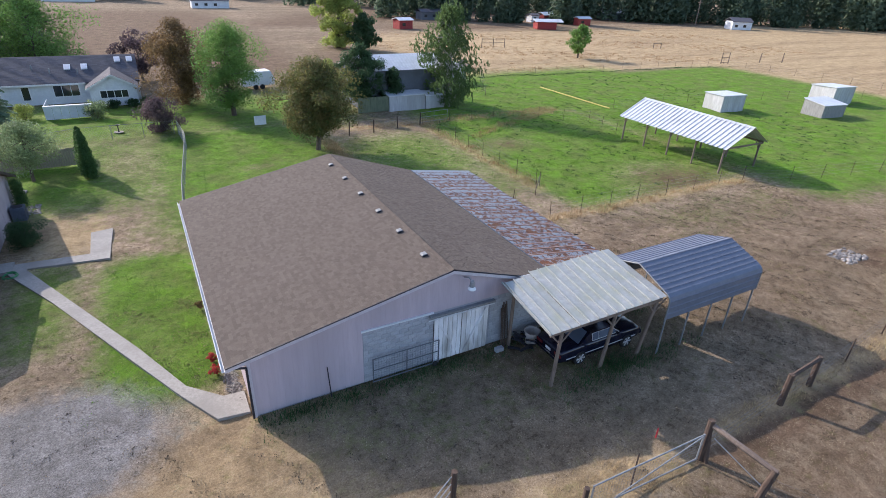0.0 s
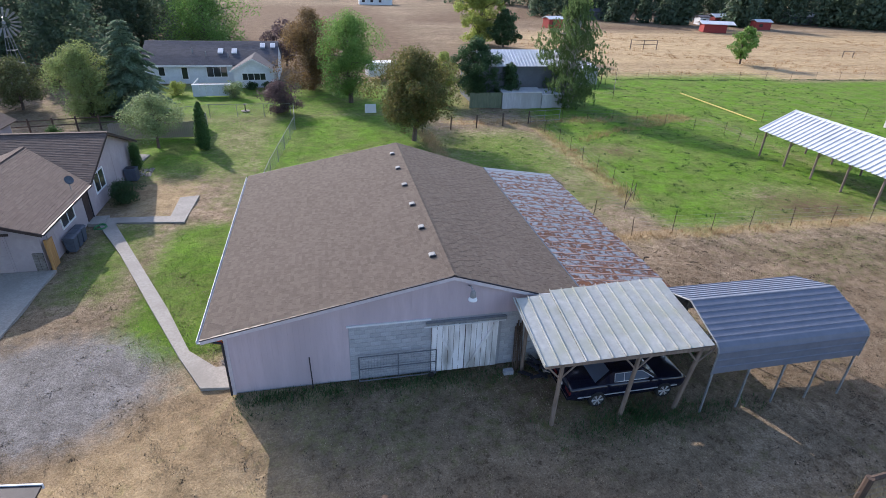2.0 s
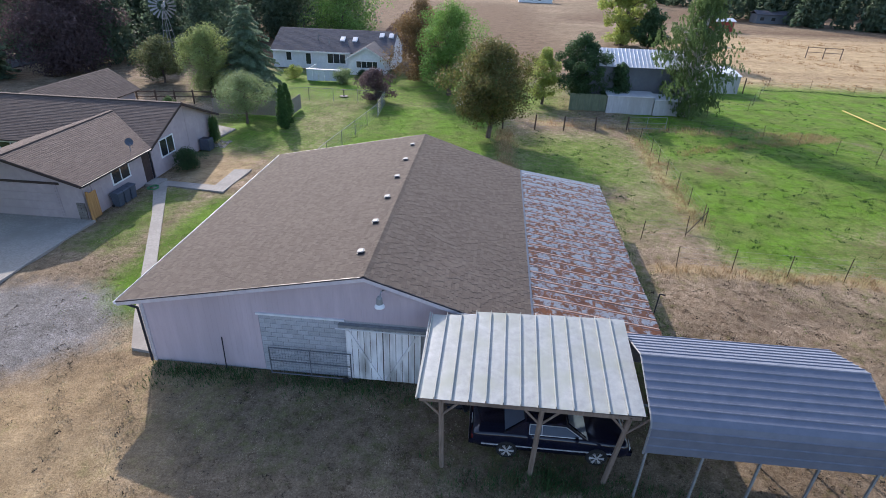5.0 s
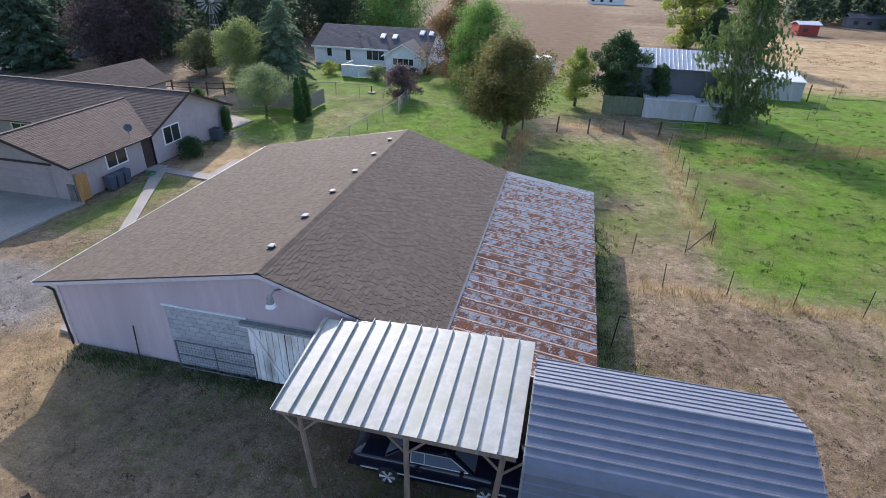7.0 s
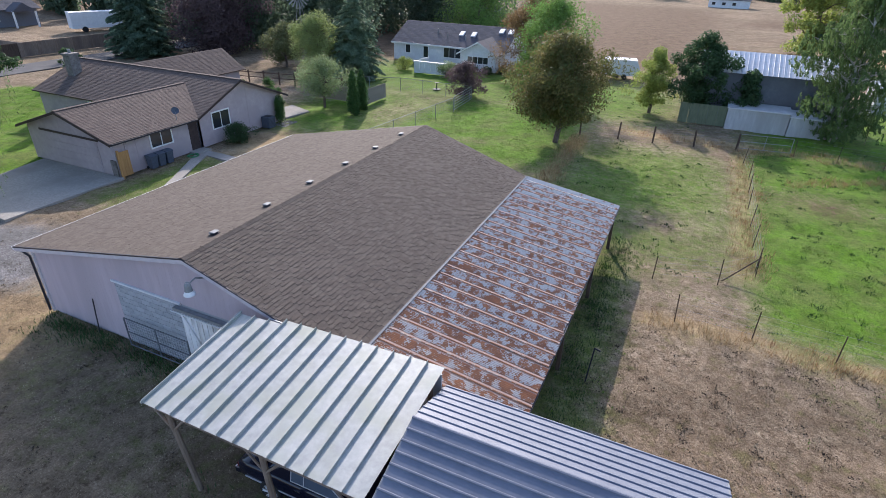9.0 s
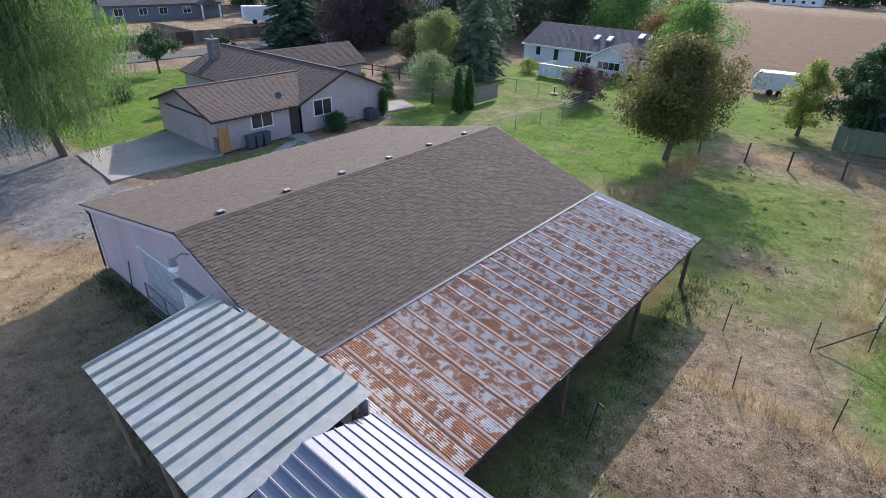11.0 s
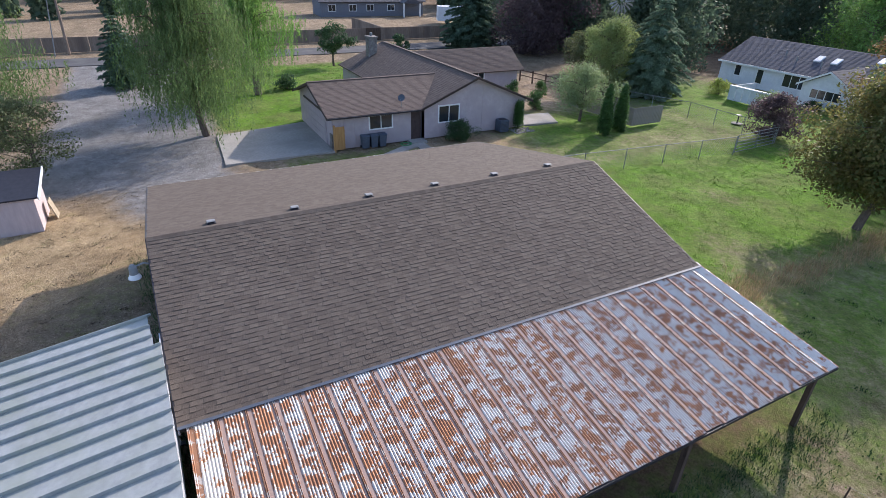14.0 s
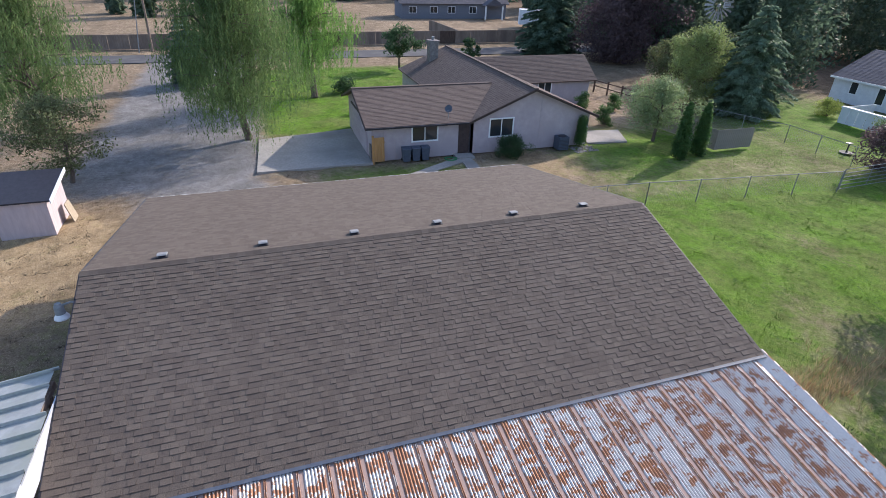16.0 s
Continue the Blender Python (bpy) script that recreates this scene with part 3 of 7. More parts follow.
n_single = [0]


def near_tab(u, v):
    ok = 2.6 < v < 4.45 and 5.5 < u < 11.0 and n_single[0] < 300
    n_single[0] += ok
    return ok


v, f = shingle_slope(EAVE_R, EAVE_RZ, RIDGE_X, RIDGE_Z, near_tab)
tagged(mesh_ob("shingle_layer", v, f, SHINGLE, roof), kind="stuff")
v, f = shingle_slope(EAVE_L, EAVE_LZ, RIDGE_X, RIDGE_Z, lambda u, v: False)
tagged(mesh_ob("shingle_layer", v, f, SHINGLE, roof), kind="stuff")
# ridge caps
cap = bmesh.new()
prism([(-0.15, -0.045), (0, 0.018), (0.15, -0.055), (0.15, -0.07), (0, 0.0), (-0.15, -0.06)], "y", 0, 0.32, cap)
cap_me = bpy.data.meshes.new("ridge_cap")
bmesh.ops.rotate(cap, verts=cap.verts, cent=(0, 0, 0), matrix=Matrix.Rotation(radians(-2.0), 3, "X"))
cap.to_mesh(cap_me)
cap.free()
cap_me.materials.append(SHINGLE_O)
y = ROOF_Y0
while y < ROOF_Y1 - 0.2:
    ob = new("ridge_cap", cap_me)
    ob.parent = roof
    ob.matrix_basis = pose(RIDGE_X, y, RIDGE_Z + 0.022)
    y += 0.205

# roof vents
def roof_vent(at):
    v = part("roof_vent", boxes((-0.2, -0.2, 0, 0.2, 0.2, 0.02), (-0.12, -0.13, 0.02, 0.12, 0.13, 0.09)), DARKTRIM, barn, "low dark vent with pale metal hood", bevel=0.006)
    v.matrix_basis = pose(*at, 0, -11.4, 0) @ Matrix.Scale(0.7, 4)
    part("hood", prism([(-0.18, 0.085), (0.17, 0.085), (0.19, 0.1), (0.13, 0.14), (-0.12, 0.15), (-0.19, 0.1)], "y", -0.17, 0.17), TUBE, v, "pale metal hood", bevel=0.008)


for k in range(6):
    roof_vent((7.91, 1.51 + 2.562 * k, roof_z(7.91) + 0.01))

# block wall pieces
bk = bmesh.new()
box(bk, 0.005, 0, 0.005, 0.395, 0.05, 0.195)
bmesh.ops.bevel(bk, geom=bk.edges[:], offset=0.006, segments=1, affect="EDGES")
block_me = bpy.data.meshes.new("block")
bk.to_mesh(block_me)
bk.free()
block_me.materials.append(BLOCK)
half_me = bpy.data.meshes.new("block")
hb = boxes((0.005, 0, 0.005, 0.195, 0.05, 0.195))
hb.to_mesh(half_me)
hb.free()
half_me.materials.append(BLOCK)
for x0, x1 in ((4.44, 7.64), (10.5, 13.7)):
    for row in range(13):
        x = x0
        if row % 2:
            ob = new("block", half_me)
            ob.parent = front
            ob.matrix_basis = pose(x, -0.105, 0.02 + row * 0.2)
            x += 0.2
        while x < x1 - 0.1:
            whole = x + 0.4 <= x1 + 0.01
            ob = new("block", block_me if whole else half_me)
            ob.parent = front
            ob.matrix_basis = pose(x, -0.105 + random.uniform(-0.004, 0.004), 0.02 + row * 0.2)
            x += 0.4

# sliding doors on a track
track = part("door_track", boxes((7.4, -0.26, 2.47, 10.65, -0.1, 2.53), (7.4, -0.28, 2.42, 10.65, -0.25, 2.53)), TUBE, barn, "weathered steel sliding door track")
part("wall_cap", boxes((4.36, -0.16, 2.6, 7.6, -0.1, 2.67)), WHITE, barn, "white board capping the block wall")
part("track_rail", boxes((7.3, -0.3, 2.36, 10.6, -0.27, 2.4)), WHITE, barn, "white lower track rail")
for x0, x1 in ((7.62, 8.98), (9.0, 10.36)):
    door = thing("sliding_door", "flaking white plank barn door with diagonal brace", "door", group="barn doors")
    part("backing", boxes((x0, -0.16, 0.06, x1, -0.13, 2.36)), DARKWOOD, door)
    n = 6
    w = (x1 - x0) / n
    for k in range(n):
        part("plank", boxes((x0 + k * w + 0.011, -0.19, 0.05 + 0.02 * random.random(), x0 + (k + 1) * w - 0.011, -0.16, 2.37 - 0.03 * random.random())), WHITEWOOD, door)
    a, b = (x0 + 0.05, x1 - 0.05) if x0 < 8 else (x1 - 0.05, x0 + 0.05)
    part("brace", prism([(a, 2.3), (a + 0.1 * (1 if a < b else -1), 2.3), (b, 0.12), (b - 0.1 * (1 if a < b else -1), 0.12)], "y", -0.245, -0.19), WHITEWOOD, door)
    for xx in (x0 + 0.25, x1 - 0.25):
        part("hanger", boxes((xx - 0.03, -0.22, 2.3, xx + 0.03, -0.19, 2.5)), DARKTRIM, door)

# yard lamp on the gable
lamp = thing("yard_lamp", "grey metal yard lamp with white bell shade on gable wall", "wall lamp")
part("arm", bar(bar(bmesh.new(), (9.03, -0.1, 4.02), (9.03, -0.45, 4.2), 0.025), (9.03, -0.45, 4.2), (9.03, -0.72, 4.12), 0.025), TUBE, lamp)
part("housing", lathe([(0.06, 4.2), (0.1, 4.12), (0.11, 3.98), (0.12, 3.92)][::-1], 14, centre=(9.03, -0.75)), TUBE, lamp)
part("shade", lathe([(0.17, 3.78), (0.17, 3.81), (0.12, 3.9), (0.1, 3.93)], 18, centre=(9.03, -0.75)), WINFRAME, lamp, "white bell shade")

# ---- lean-to with the rusted roof ----
LT_X1, LT_Z1 = 19.15, 1.98
leanto = thing("lean_to", "open lean-to with rusted corrugated roof along the barn", "lean-to")
SHEET_W = 0.6148
LT_Y0, N_SHEET = -0.12, 27


def sheet_profile():
    """(offset across, height, lap) over one sheet: ridge, flat lap, seven corrugations, flat lap."""
    rows = [(0.0, 0.004, 1.0), (0.008, 0.028, 0.3), (0.02, 0.028, 0.3), (0.027, 0.006, 0.6), (0.035, 0.006, 0.6), (0.042, 0.022, 0.3), (0.052, 0.022, 0.3), (0.058, 0.004, 1.0), (0.14, 0.004, 1.0), (0.148, 0.002, 0.45)]
    n = 6
    pitch = (0.565 - 0.148) / n
    for k in range(n):
        for q, z in ((0.22, 0.016), (0.5, 0.031), (0.78, 0.016), (1.0, 0.0)):
            rows.append((0.148 + (k + q) * pitch, z, (0.05, -0.12, 0.05, 0.45)[(0.22, 0.5, 0.78, 1.0).index(q)]))
    rows.append((0.572, 0.004, 1.0))
    rows.append((0.612, 0.004, 1.0))
    return rows


LT_RUN = Vector((LT_X1 - EAVE_R + 0.25, 0, LT_Z1 - EAVE_RZ))
lt_len, lt_dir = LT_RUN.length, LT_RUN.normalized()
lt_out = Vector((-lt_dir.z, 0, lt_dir.x))
prof = sheet_profile()
for s in range(N_SHEET):
    lift = random.uniform(0, 0.008)
    skew = random.uniform(-0.006, 0.006)
    top = random.uniform(-0.01, 0.01)
    endo = random.uniform(-0.03, 0.03)
    verts, faces, laps = [], [], []
    o = Vector((EAVE_R - 0.25, LT_Y0 + s * SHEET_W, EAVE_RZ + 0.0))
    cuts = [0.0, 0.4, 1.5, 2.55, 3.6, lt_len + endo]
    for i, dist in enumerate(cuts):
        for u, z, lap in prof:
            verts.append(o + lt_dir * (dist + top) + Vector((0, u + skew * dist / lt_len, 0)) + lt_out * (z + lift))
            laps.append(lap * 0.8 - (0.35 if s in (0, N_SHEET - 1) else 0.0))
    n = len(prof)
    for i in range(len(cuts) - 1):
        for k in range(n - 1):
            faces.append((i * n + k, (i + 1) * n + k, (i + 1) * n + k + 1, i * n + k + 1))
    sheet = mesh_ob("roof_sheet", verts, faces, RUST, leanto)
    at = sheet.data.attributes.new("lap", "FLOAT", "POINT")
    at.data.foreach_set("value", laps)
# trim strip where the sheets meet the shingles, clean end sheet, outer gutter edge
part("flashing", prism([(EAVE_R - 0.02, EAVE_RZ + 0.03), (EAVE_R + 0.06, EAVE_RZ + 0.016), (EAVE_R + 0.06, EAVE_RZ - 0.0), (EAVE_R - 0.02, EAVE_RZ + 0.01)], "y", ROOF_Y0, ROOF_Y1), BINBLUE, leanto, "blue-grey flashing strip")
part("eave_beam", boxes((LT_X1 - 0.18, 0, LT_Z1 - 0.26, LT_X1 - 0.08, 16.3, LT_Z1 - 0.04)), DARKWOOD, leanto)
part("drip_strip", boxes((LT_X1 - 0.03, -0.1, LT_Z1 - 0.1, LT_X1 + 0.02, 16.45, LT_Z1 - 0.01)), DARKTRIM, leanto)
for k in range(9):
    yy = 0.3 + 2.0 * k
    z0, z1 = EAVE_RZ - 0.12, LT_Z1 - 0.1
    part("rafter", prism([(EAVE_R - 0.3, z0), (LT_X1 - 0.05, z1), (LT_X1 - 0.05, z1 + 0.09), (EAVE_R - 0.3, z0 + 0.09)], "y", yy, yy + 0.05), DARKWOOD, leanto)
for k in range(4):
    part("post", boxes((LT_X1 - 0.2, 0.3 + 5.1 * k, -0.2, LT_X1 - 0.06, 0.44 + 5.1 * k, LT_Z1 - 0.2)), DARKWOOD, leanto)

# ---- pole carport with the pale roof ----
carport = thing("pole_carport", "open pole carport with chalky standing-seam metal roof", "carport")
CP = {"tl": Vector((10.78, -0.47, 3.55)), "tr": Vector((17.12, -0.34, 3.66)), "bl": Vector((10.72, -3.99, 3.05)), "br": Vector((17.08, -4.05, 3.17))}
N_PAN = 13
for k in range(N_PAN):
    f0, f1 = k / N_PAN, (k + 1) / N_PAN
    short = 0.0 if k >= 3 else -0.22 + 0.02 * k
    def cpt(f, back):
        a, b = (CP["tl"], CP["tr"]) if back else (CP["bl"], CP["br"])
        p = a.lerp(b, f)
        if back:
            q = CP["bl"].lerp(CP["br"], f)
            p = p + (p - q).normalized() * (0.12 + short + 0.01 * (k % 3))
        return p
    w = (CP["br"] - CP["bl"]).length / N_PAN
    lift = 0.018 if k >= 3 else 0.0
    verts, faces = [], []
    shape = [(0.0, 0.0), (0.01, 0.078), (0.042, 0.078), (0.052, 0.0), (0.35, 0.004), (0.65, 0.004), (1.0, 0.0)]
    for g in range(5):
        for u, z in shape:
            p = cpt(f0 + u / N_PAN, True).lerp(cpt(f0 + u / N_PAN, False), g / 4)
            verts.append(p + Vector((0, 0, z + lift + 0.006 * math.sin(5 * g + k))))
    n = len(shape)
    faces = [(g * n + i, (g + 1) * n + i, (g + 1) * n + i + 1, g * n + i + 1) for g in range(4) for i in range(n - 1)]
    mesh_ob("roof_panel", verts, faces, PALEROOF, carport)
part("edge_trim", prism([(CP["bl"].x - 0.03, 0), (CP["bl"].x + 0.02, 0), (CP["bl"].x + 0.02, 0.06), (CP["bl"].x - 0.03, 0.06)], "y", 0, 3.55), PALEROOF, carport).matrix_basis = Matrix.Translation((0, -4.0, 3.02)) @ Matrix.Rotation(math.atan2(0.5, 3.52), 4, "X")
bmf = boxes((10.8, -3.9, 2.86, 17.05, -3.84, 3.0))
part("beam", bmf, WOOD, carport)
part("beam", boxes((11.0, -0.62, 3.28, 17.0, -0.54, 3.44)), WOOD, carport)
for k in range(5):
    yy = -3.7 + 0.75 * k
    part("purlin", boxes((10.8, yy, 2.98 + (yy + 4) * 0.138 - 0.02, 17.0, yy + 0.05, 3.03 + (yy + 4) * 0.138)), WOOD, carport)
for xx, xt in ((11.5, 11.42), (14.26, 14.3), (16.52, 16.75)):
    part("post", bar(bmesh.new(), (xx, -3.62, -0.2), (xt, -3.86, 2.95), 0.085, 0.075, 8), WOOD, carport)
    part("knee_brace", bar(bar(bmesh.new(), (xt, -3.84, 2.3), (xt + 0.55, -3.86, 2.92), 0.035), (xt, -3.84, 2.3), (xt - 0.55, -3.86, 2.92), 0.035), WOOD, carport)
# second box is added only to block sun slipping under the roof
part("back_sheet", boxes((13.9, -0.36, 2.2, 17.1, -0.33, 3.56), (11.6, -0.36, 3.0, 13.9, -0.33, 3.5)), WHITEMETAL, carport, "white metal back sheet, extended to block sun")
for xx in (11.4, 16.9):
    part("post", bar(bmesh.new(), (xx, -0.58, -0.2), (xx, -0.58, 3.35), 0.085, 0.075, 8), WOOD, carport)

# ---- steel arch carport ----
arch = thing("steel_carport", "blue-grey ribbed steel carport on slim tube legs", "carport")
AX0, AX1 = 17.22, 23.75
AP = [(-4.12, 1.9), (-4.14, 2.9), (-4.08, 3.06), (-3.93, 3.19), (-2.12, 3.83), (-0.32, 3.22), (-0.16, 3.09), (-0.1, 2.93), (-0.12, 1.9)]


def ribbed(points, pitch=0.27, high=0.03):
    """Subdivides a profile into steps, with a raised rib at each pitch."""
    rows = []
    for (y0, z0), (y1, z1) in zip(points[:-1], points[1:]):
        a, b = Vector((y0, z0)), Vector((y1, z1))
        L = (b - a).length
        d = (b - a) / L
        nrm = Vector((-d.y, d.x))
        n = max(1, int(L / pitch))
        for k in range(n):
            s = L * k / n
            w = L / n
            if L < 0.4:
                rows.append(a + d * s)
                continue
            for q, hh in ((0, 0), (w - 0.075, 0), (w - 0.055, high), (w - 0.025, high), (w - 0.005, 0)):
                rows.append(a + d * (s + q) + nrm * hh)
    rows.append(Vector(points[-1]))
    return rows


for nm, pts, lb in (("front_side_panel", AP[:4], ""), ("front_roof", AP[3:5], ""), ("back_roof", AP[4:6], ""), ("back_side_panel", AP[5:], "")):
    prof2 = ribbed(pts)
    verts = [(xx, p.x, p.y) for xx in (AX0, AX0 + 2.2, AX0 + 4.4, AX1) for p in prof2]
    n = len(prof2)
    faces = [(i * n + k, (i + 1) * n + k, (i + 1) * n + k + 1, i * n + k + 1) for i in range(3) for k in range(n - 1)]
    mesh_ob(nm, verts, faces, BLUEMETAL, arch)
for xx in (AX0 + 0.02, AX1 - 0.02):
    bm = bmesh.new()
    for a, b in zip(AP[:-1], AP[1:]):
        bar(bm, (xx, a[0], a[1] - 0.03), (xx, b[0], b[1] - 0.03), 0.035, seg=6)
    part("end_hoop", bm, TUBE, arch, "grey steel end hoop")
for k in range(5):
    xx = AX0 + 0.12 + k * (AX1 - AX0 - 0.24) / 4
    for yy in (-4.07, -0.16):
        part("leg", boxes((xx - 0.03, yy - 0.03, -0.15, xx + 0.03, yy + 0.03, 2.95)), TUBE, arch)
    bm = bmesh.new()
    for a, b in zip(AP[2:6], AP[3:7]):
        bar(bm, (xx, a[0], a[1] - 0.07), (xx, b[0], b[1] - 0.07), 0.028, seg=6)
    part("rafter", bm, TUBE, arch)
for yy in (-0.16,):
    part("base_rail", boxes((AX0 + 0.1, yy - 0.03, -0.06, AX1 - 0.1, yy + 0.03, 0.02)), TUBE, arch)

# ---- car ----
def build_car():
    car = thing("car", "dark navy two-door coupe with chrome strip under carport", "car", at=(12.38, -2.2, 0.0), rz=0.6)
    # stations from tail to nose: x, underside, shoulder height, half width
    stations = ((0.0, 0.44, 0.8, 0.80), (0.06, 0.36, 0.9, 0.86), (0.4, 0.3, 0.955, 0.895), (1.2, 0.28, 0.98, 0.905), (2.2, 0.27, 0.975, 0.91), (3.2, 0.27, 0.96, 0.905), (4.1, 0.28, 0.90, 0.89), (4.6, 0.3, 0.84, 0.86), (4.8, 0.34, 0.76, 0.80), (4.86, 0.42, 0.66, 0.74))
    bm = bmesh.new()
    rings = []
    for x, zb, zs, w in stations:
        half = [(w * 0.93, zb), (w * 0.985, zb + 0.1), (w, 0.56), (w * 0.985, zs - 0.13), (w * 0.955, zs - 0.045), (w * 0.88, zs), (w * 0.45, zs + 0.025)]
        ring = half + [(-y, z) for y, z in half[::-1]]
        rings.append([bm.verts.new((x * 1.025, y, z)) for y, z in ring])
    n = len(rings[0])
    for a, b in zip(rings, rings[1:]):
        for k in range(n):
            bm.faces.new((a[k], a[(k + 1) % n], b[(k + 1) % n], b[k]))
    bm.faces.new(rings[0])
    bm.faces.new(rings[-1][::-1])
    part("body", bm, BLACKPAINT, car, smooth=True)
    bmc = bmesh.new()
    lo = [(0.98, -0.84, 0.95), (3.62, -0.84, 0.95), (3.62, 0.84, 0.95), (0.98, 0.84, 0.95)]
    hi = [(1.68, -0.72, 1.4), (2.92, -0.72, 1.41), (2.92, 0.72, 1.41), (1.68, 0.72, 1.4)]
    a = [bmc.verts.new(p) for p in lo]
    b = [bmc.verts.new(p) for p in hi]
    bmc.faces.new(b)
    for i in range(4):
        bmc.faces.new((a[i], a[(i + 1) % 4], b[(i + 1) % 4], b[i]))
    part("cabin", bmc, BLACKPAINT, car, bevel=0.03)
    for sgn in (-1, 1):
        q = [Vector((1.78, sgn * 0.818, 1.0)), Vector((3.42, sgn * 0.818, 1.0)), Vector((2.9, sgn * 0.737, 1.35)), Vector((1.78, sgn * 0.737, 1.35))]
        off = Vector((0, sgn * 0.012, 0.004))
        mesh_ob("side_window", [p + off for p in q], [(0, 1, 2, 3) if sgn < 0 else (3, 2, 1, 0)], CARGLASS, car)
        bmw = bmesh.new()
        for i in range(4):
            bar(bmw, q[i] + off, q[(i + 1) % 4] + off, 0.015, seg=5)
        bar(bmw, q[0].lerp(q[1], 0.24) + off, q[3].lerp(q[2], 0.34) + off, 0.012, seg=5)
        part("window_trim", bmw, ALLOY, car, "chrome window trim")
        part("side_strip", boxes((0.3, sgn * 0.908 - 0.012, 0.5, 4.5, sgn * 0.908 + 0.012, 0.54)), ALLOY, car, "chrome side strip")
        for wx in (1.12, 3.95):
            wh = part("wheel", lathe([(0.24, -0.1), (0.31, -0.11), (0.34, -0.07), (0.34, 0.07), (0.31, 0.11), (0.24, 0.1)], 24), RUBBER, car, "black tyre with bright spoked rim")
            wh.matrix_basis = pose(wx, sgn * 0.845, 0.34, 90, 0, 0)
            rim = lathe([(0.24, -0.1), (0.24, 0.1)], 20)
            r = part("rim", rim, TUBE, wh)
            bs = bmesh.new()
            for k in range(6):
                ang = 2 * math.pi * k / 6
                for d in (-0.12, 0.12):
                    bar(bs, (0.04 * math.cos(ang), 0.04 * math.sin(ang), 0), (0.235 * math.cos(ang + d), 0.235 * math.sin(ang + d), 0), 0.018, seg=5)
            lathe([(0.055, -0.012), (0.05, 0.015)], 10, bs)
            sp = part("spokes", bs, ALLOY, wh, "bright alloy spokes")
            sp.matrix_basis = pose(0, 0, 0.11 * (1 if sgn < 0 else -1))
        part("mirror", boxes((3.2, sgn * 0.9 - 0.06, 0.96, 3.3, sgn * 0.9 + 0.06, 1.07)), BLACKPAINT, car, bevel=0.02)
        part("headlight", boxes((4.84, sgn * 0.56 - 0.17, 0.58, 4.985, sgn * 0.56 + 0.17, 0.7)), WINFRAME, car, "clear headlight", bevel=0.01)
        part("tail_light", boxes((-0.02, sgn * 0.62 - 0.2, 0.62, 0.05, sgn * 0.62 + 0.2, 0.76)), mat("dark_red_lens", (0.09, 0.012, 0.014), (0.13, 0.02, 0.02), rough=0.25, bump=0), car, "red tail light", bevel=0.01)
    mesh_ob("windscreen", [(3.57, -0.76, 0.985), (3.57, 0.76, 0.985), (2.97, 0.59, 1.385), (2.97, -0.59, 1.385)], [(0, 1, 2, 3)], CARGLASS, car).location = (0.02, 0, 0.01)
    mesh_ob("rear_window", [(1.04, 0.74, 1.0), (1.04, -0.74, 1.0), (1.63, -0.58, 1.375), (1.63, 0.58, 1.375)], [(0, 1, 2, 3)], CARGLASS, car).location = (-0.02, 0, 0.012)
    part("front_bumper", boxes((4.9, -0.78, 0.38, 5.05, 0.78, 0.54)), BLACKPAINT, car, bevel=0.03)
    part("rear_bumper", boxes((-0.1, -0.84, 0.42, 0.06, 0.84, 0.58)), BLACKPAINT, car, bevel=0.03)
    part("bumper_strip", boxes((-0.115, -0.82, 0.55, -0.06, 0.82, 0.575)), CHROME, car, "chrome bumper strip")
    part("door_handle", boxes((1.95, -0.92, 0.8, 2.1, -0.89, 0.835)), CHROME, car)
    part("number_plate", boxes((-0.03, -0.17, 0.6, -0.012, 0.17, 0.72)), WINFRAME, car)


build_car()

# ---- trees ----
def leaf_cloud(centres, radii, per, size, r, squash=0.8, droop=0.0):
    """Small leaf quads in clumps: each clump is a ragged shell of leaves round its centre."""
    n = len(centres) * per
    c = np.repeat(np.asarray(centres), per, 0)
    rad = np.repeat(np.asarray(radii), per)
    d = r.normal(size=(n, 3))
    d /= np.linalg.norm(d, axis=1)[:, None]
    dist = rad * (0.35 + 0.75 * r.random(n) ** 0.6)
    p = c + d * dist[:, None] * np.array([1, 1, squash])
    if droop:
        k = 22
        p = np.repeat(p[::k], k, 0)[:n]
        hang = np.tile(np.arange(k) / k, n // k + 1)[:n]
        p[:, :2] += r.normal(scale=0.05, size=(n, 2)) + np.outer(hang, (0.08, -0.05))
        p[:, 2] -= droop * 1.15 * hang * np.repeat(rad[::k] * (0.5 + r.random(len(rad[::k]))), k)[:n]
    nor = d + r.normal(scale=0.7, size=(n, 3)) + np.array([0, 0, 0.35])
    nor /= np.linalg.norm(nor, axis=1)[:, None]
    u = np.cross(nor, r.normal(size=(n, 3)))
    u /= np.linalg.norm(u, axis=1)[:, None] + 1e-9
    w = np.cross(nor, u)
    s = size * (0.6 + 0.8 * r.random(n))[:, None]
    if droop:
        u = u * 0.35 + np.array([0, 0, -1.0])
        u /= np.linalg.norm(u, axis=1)[:, None]
        w = np.cross(nor, u)
    verts = np.stack([p - u * s, p + w * s * 0.5, p + u * s, p - w * s * 0.5], 1).reshape(-1, 3)
    return verts, np.arange(4 * n).reshape(-1, 4)


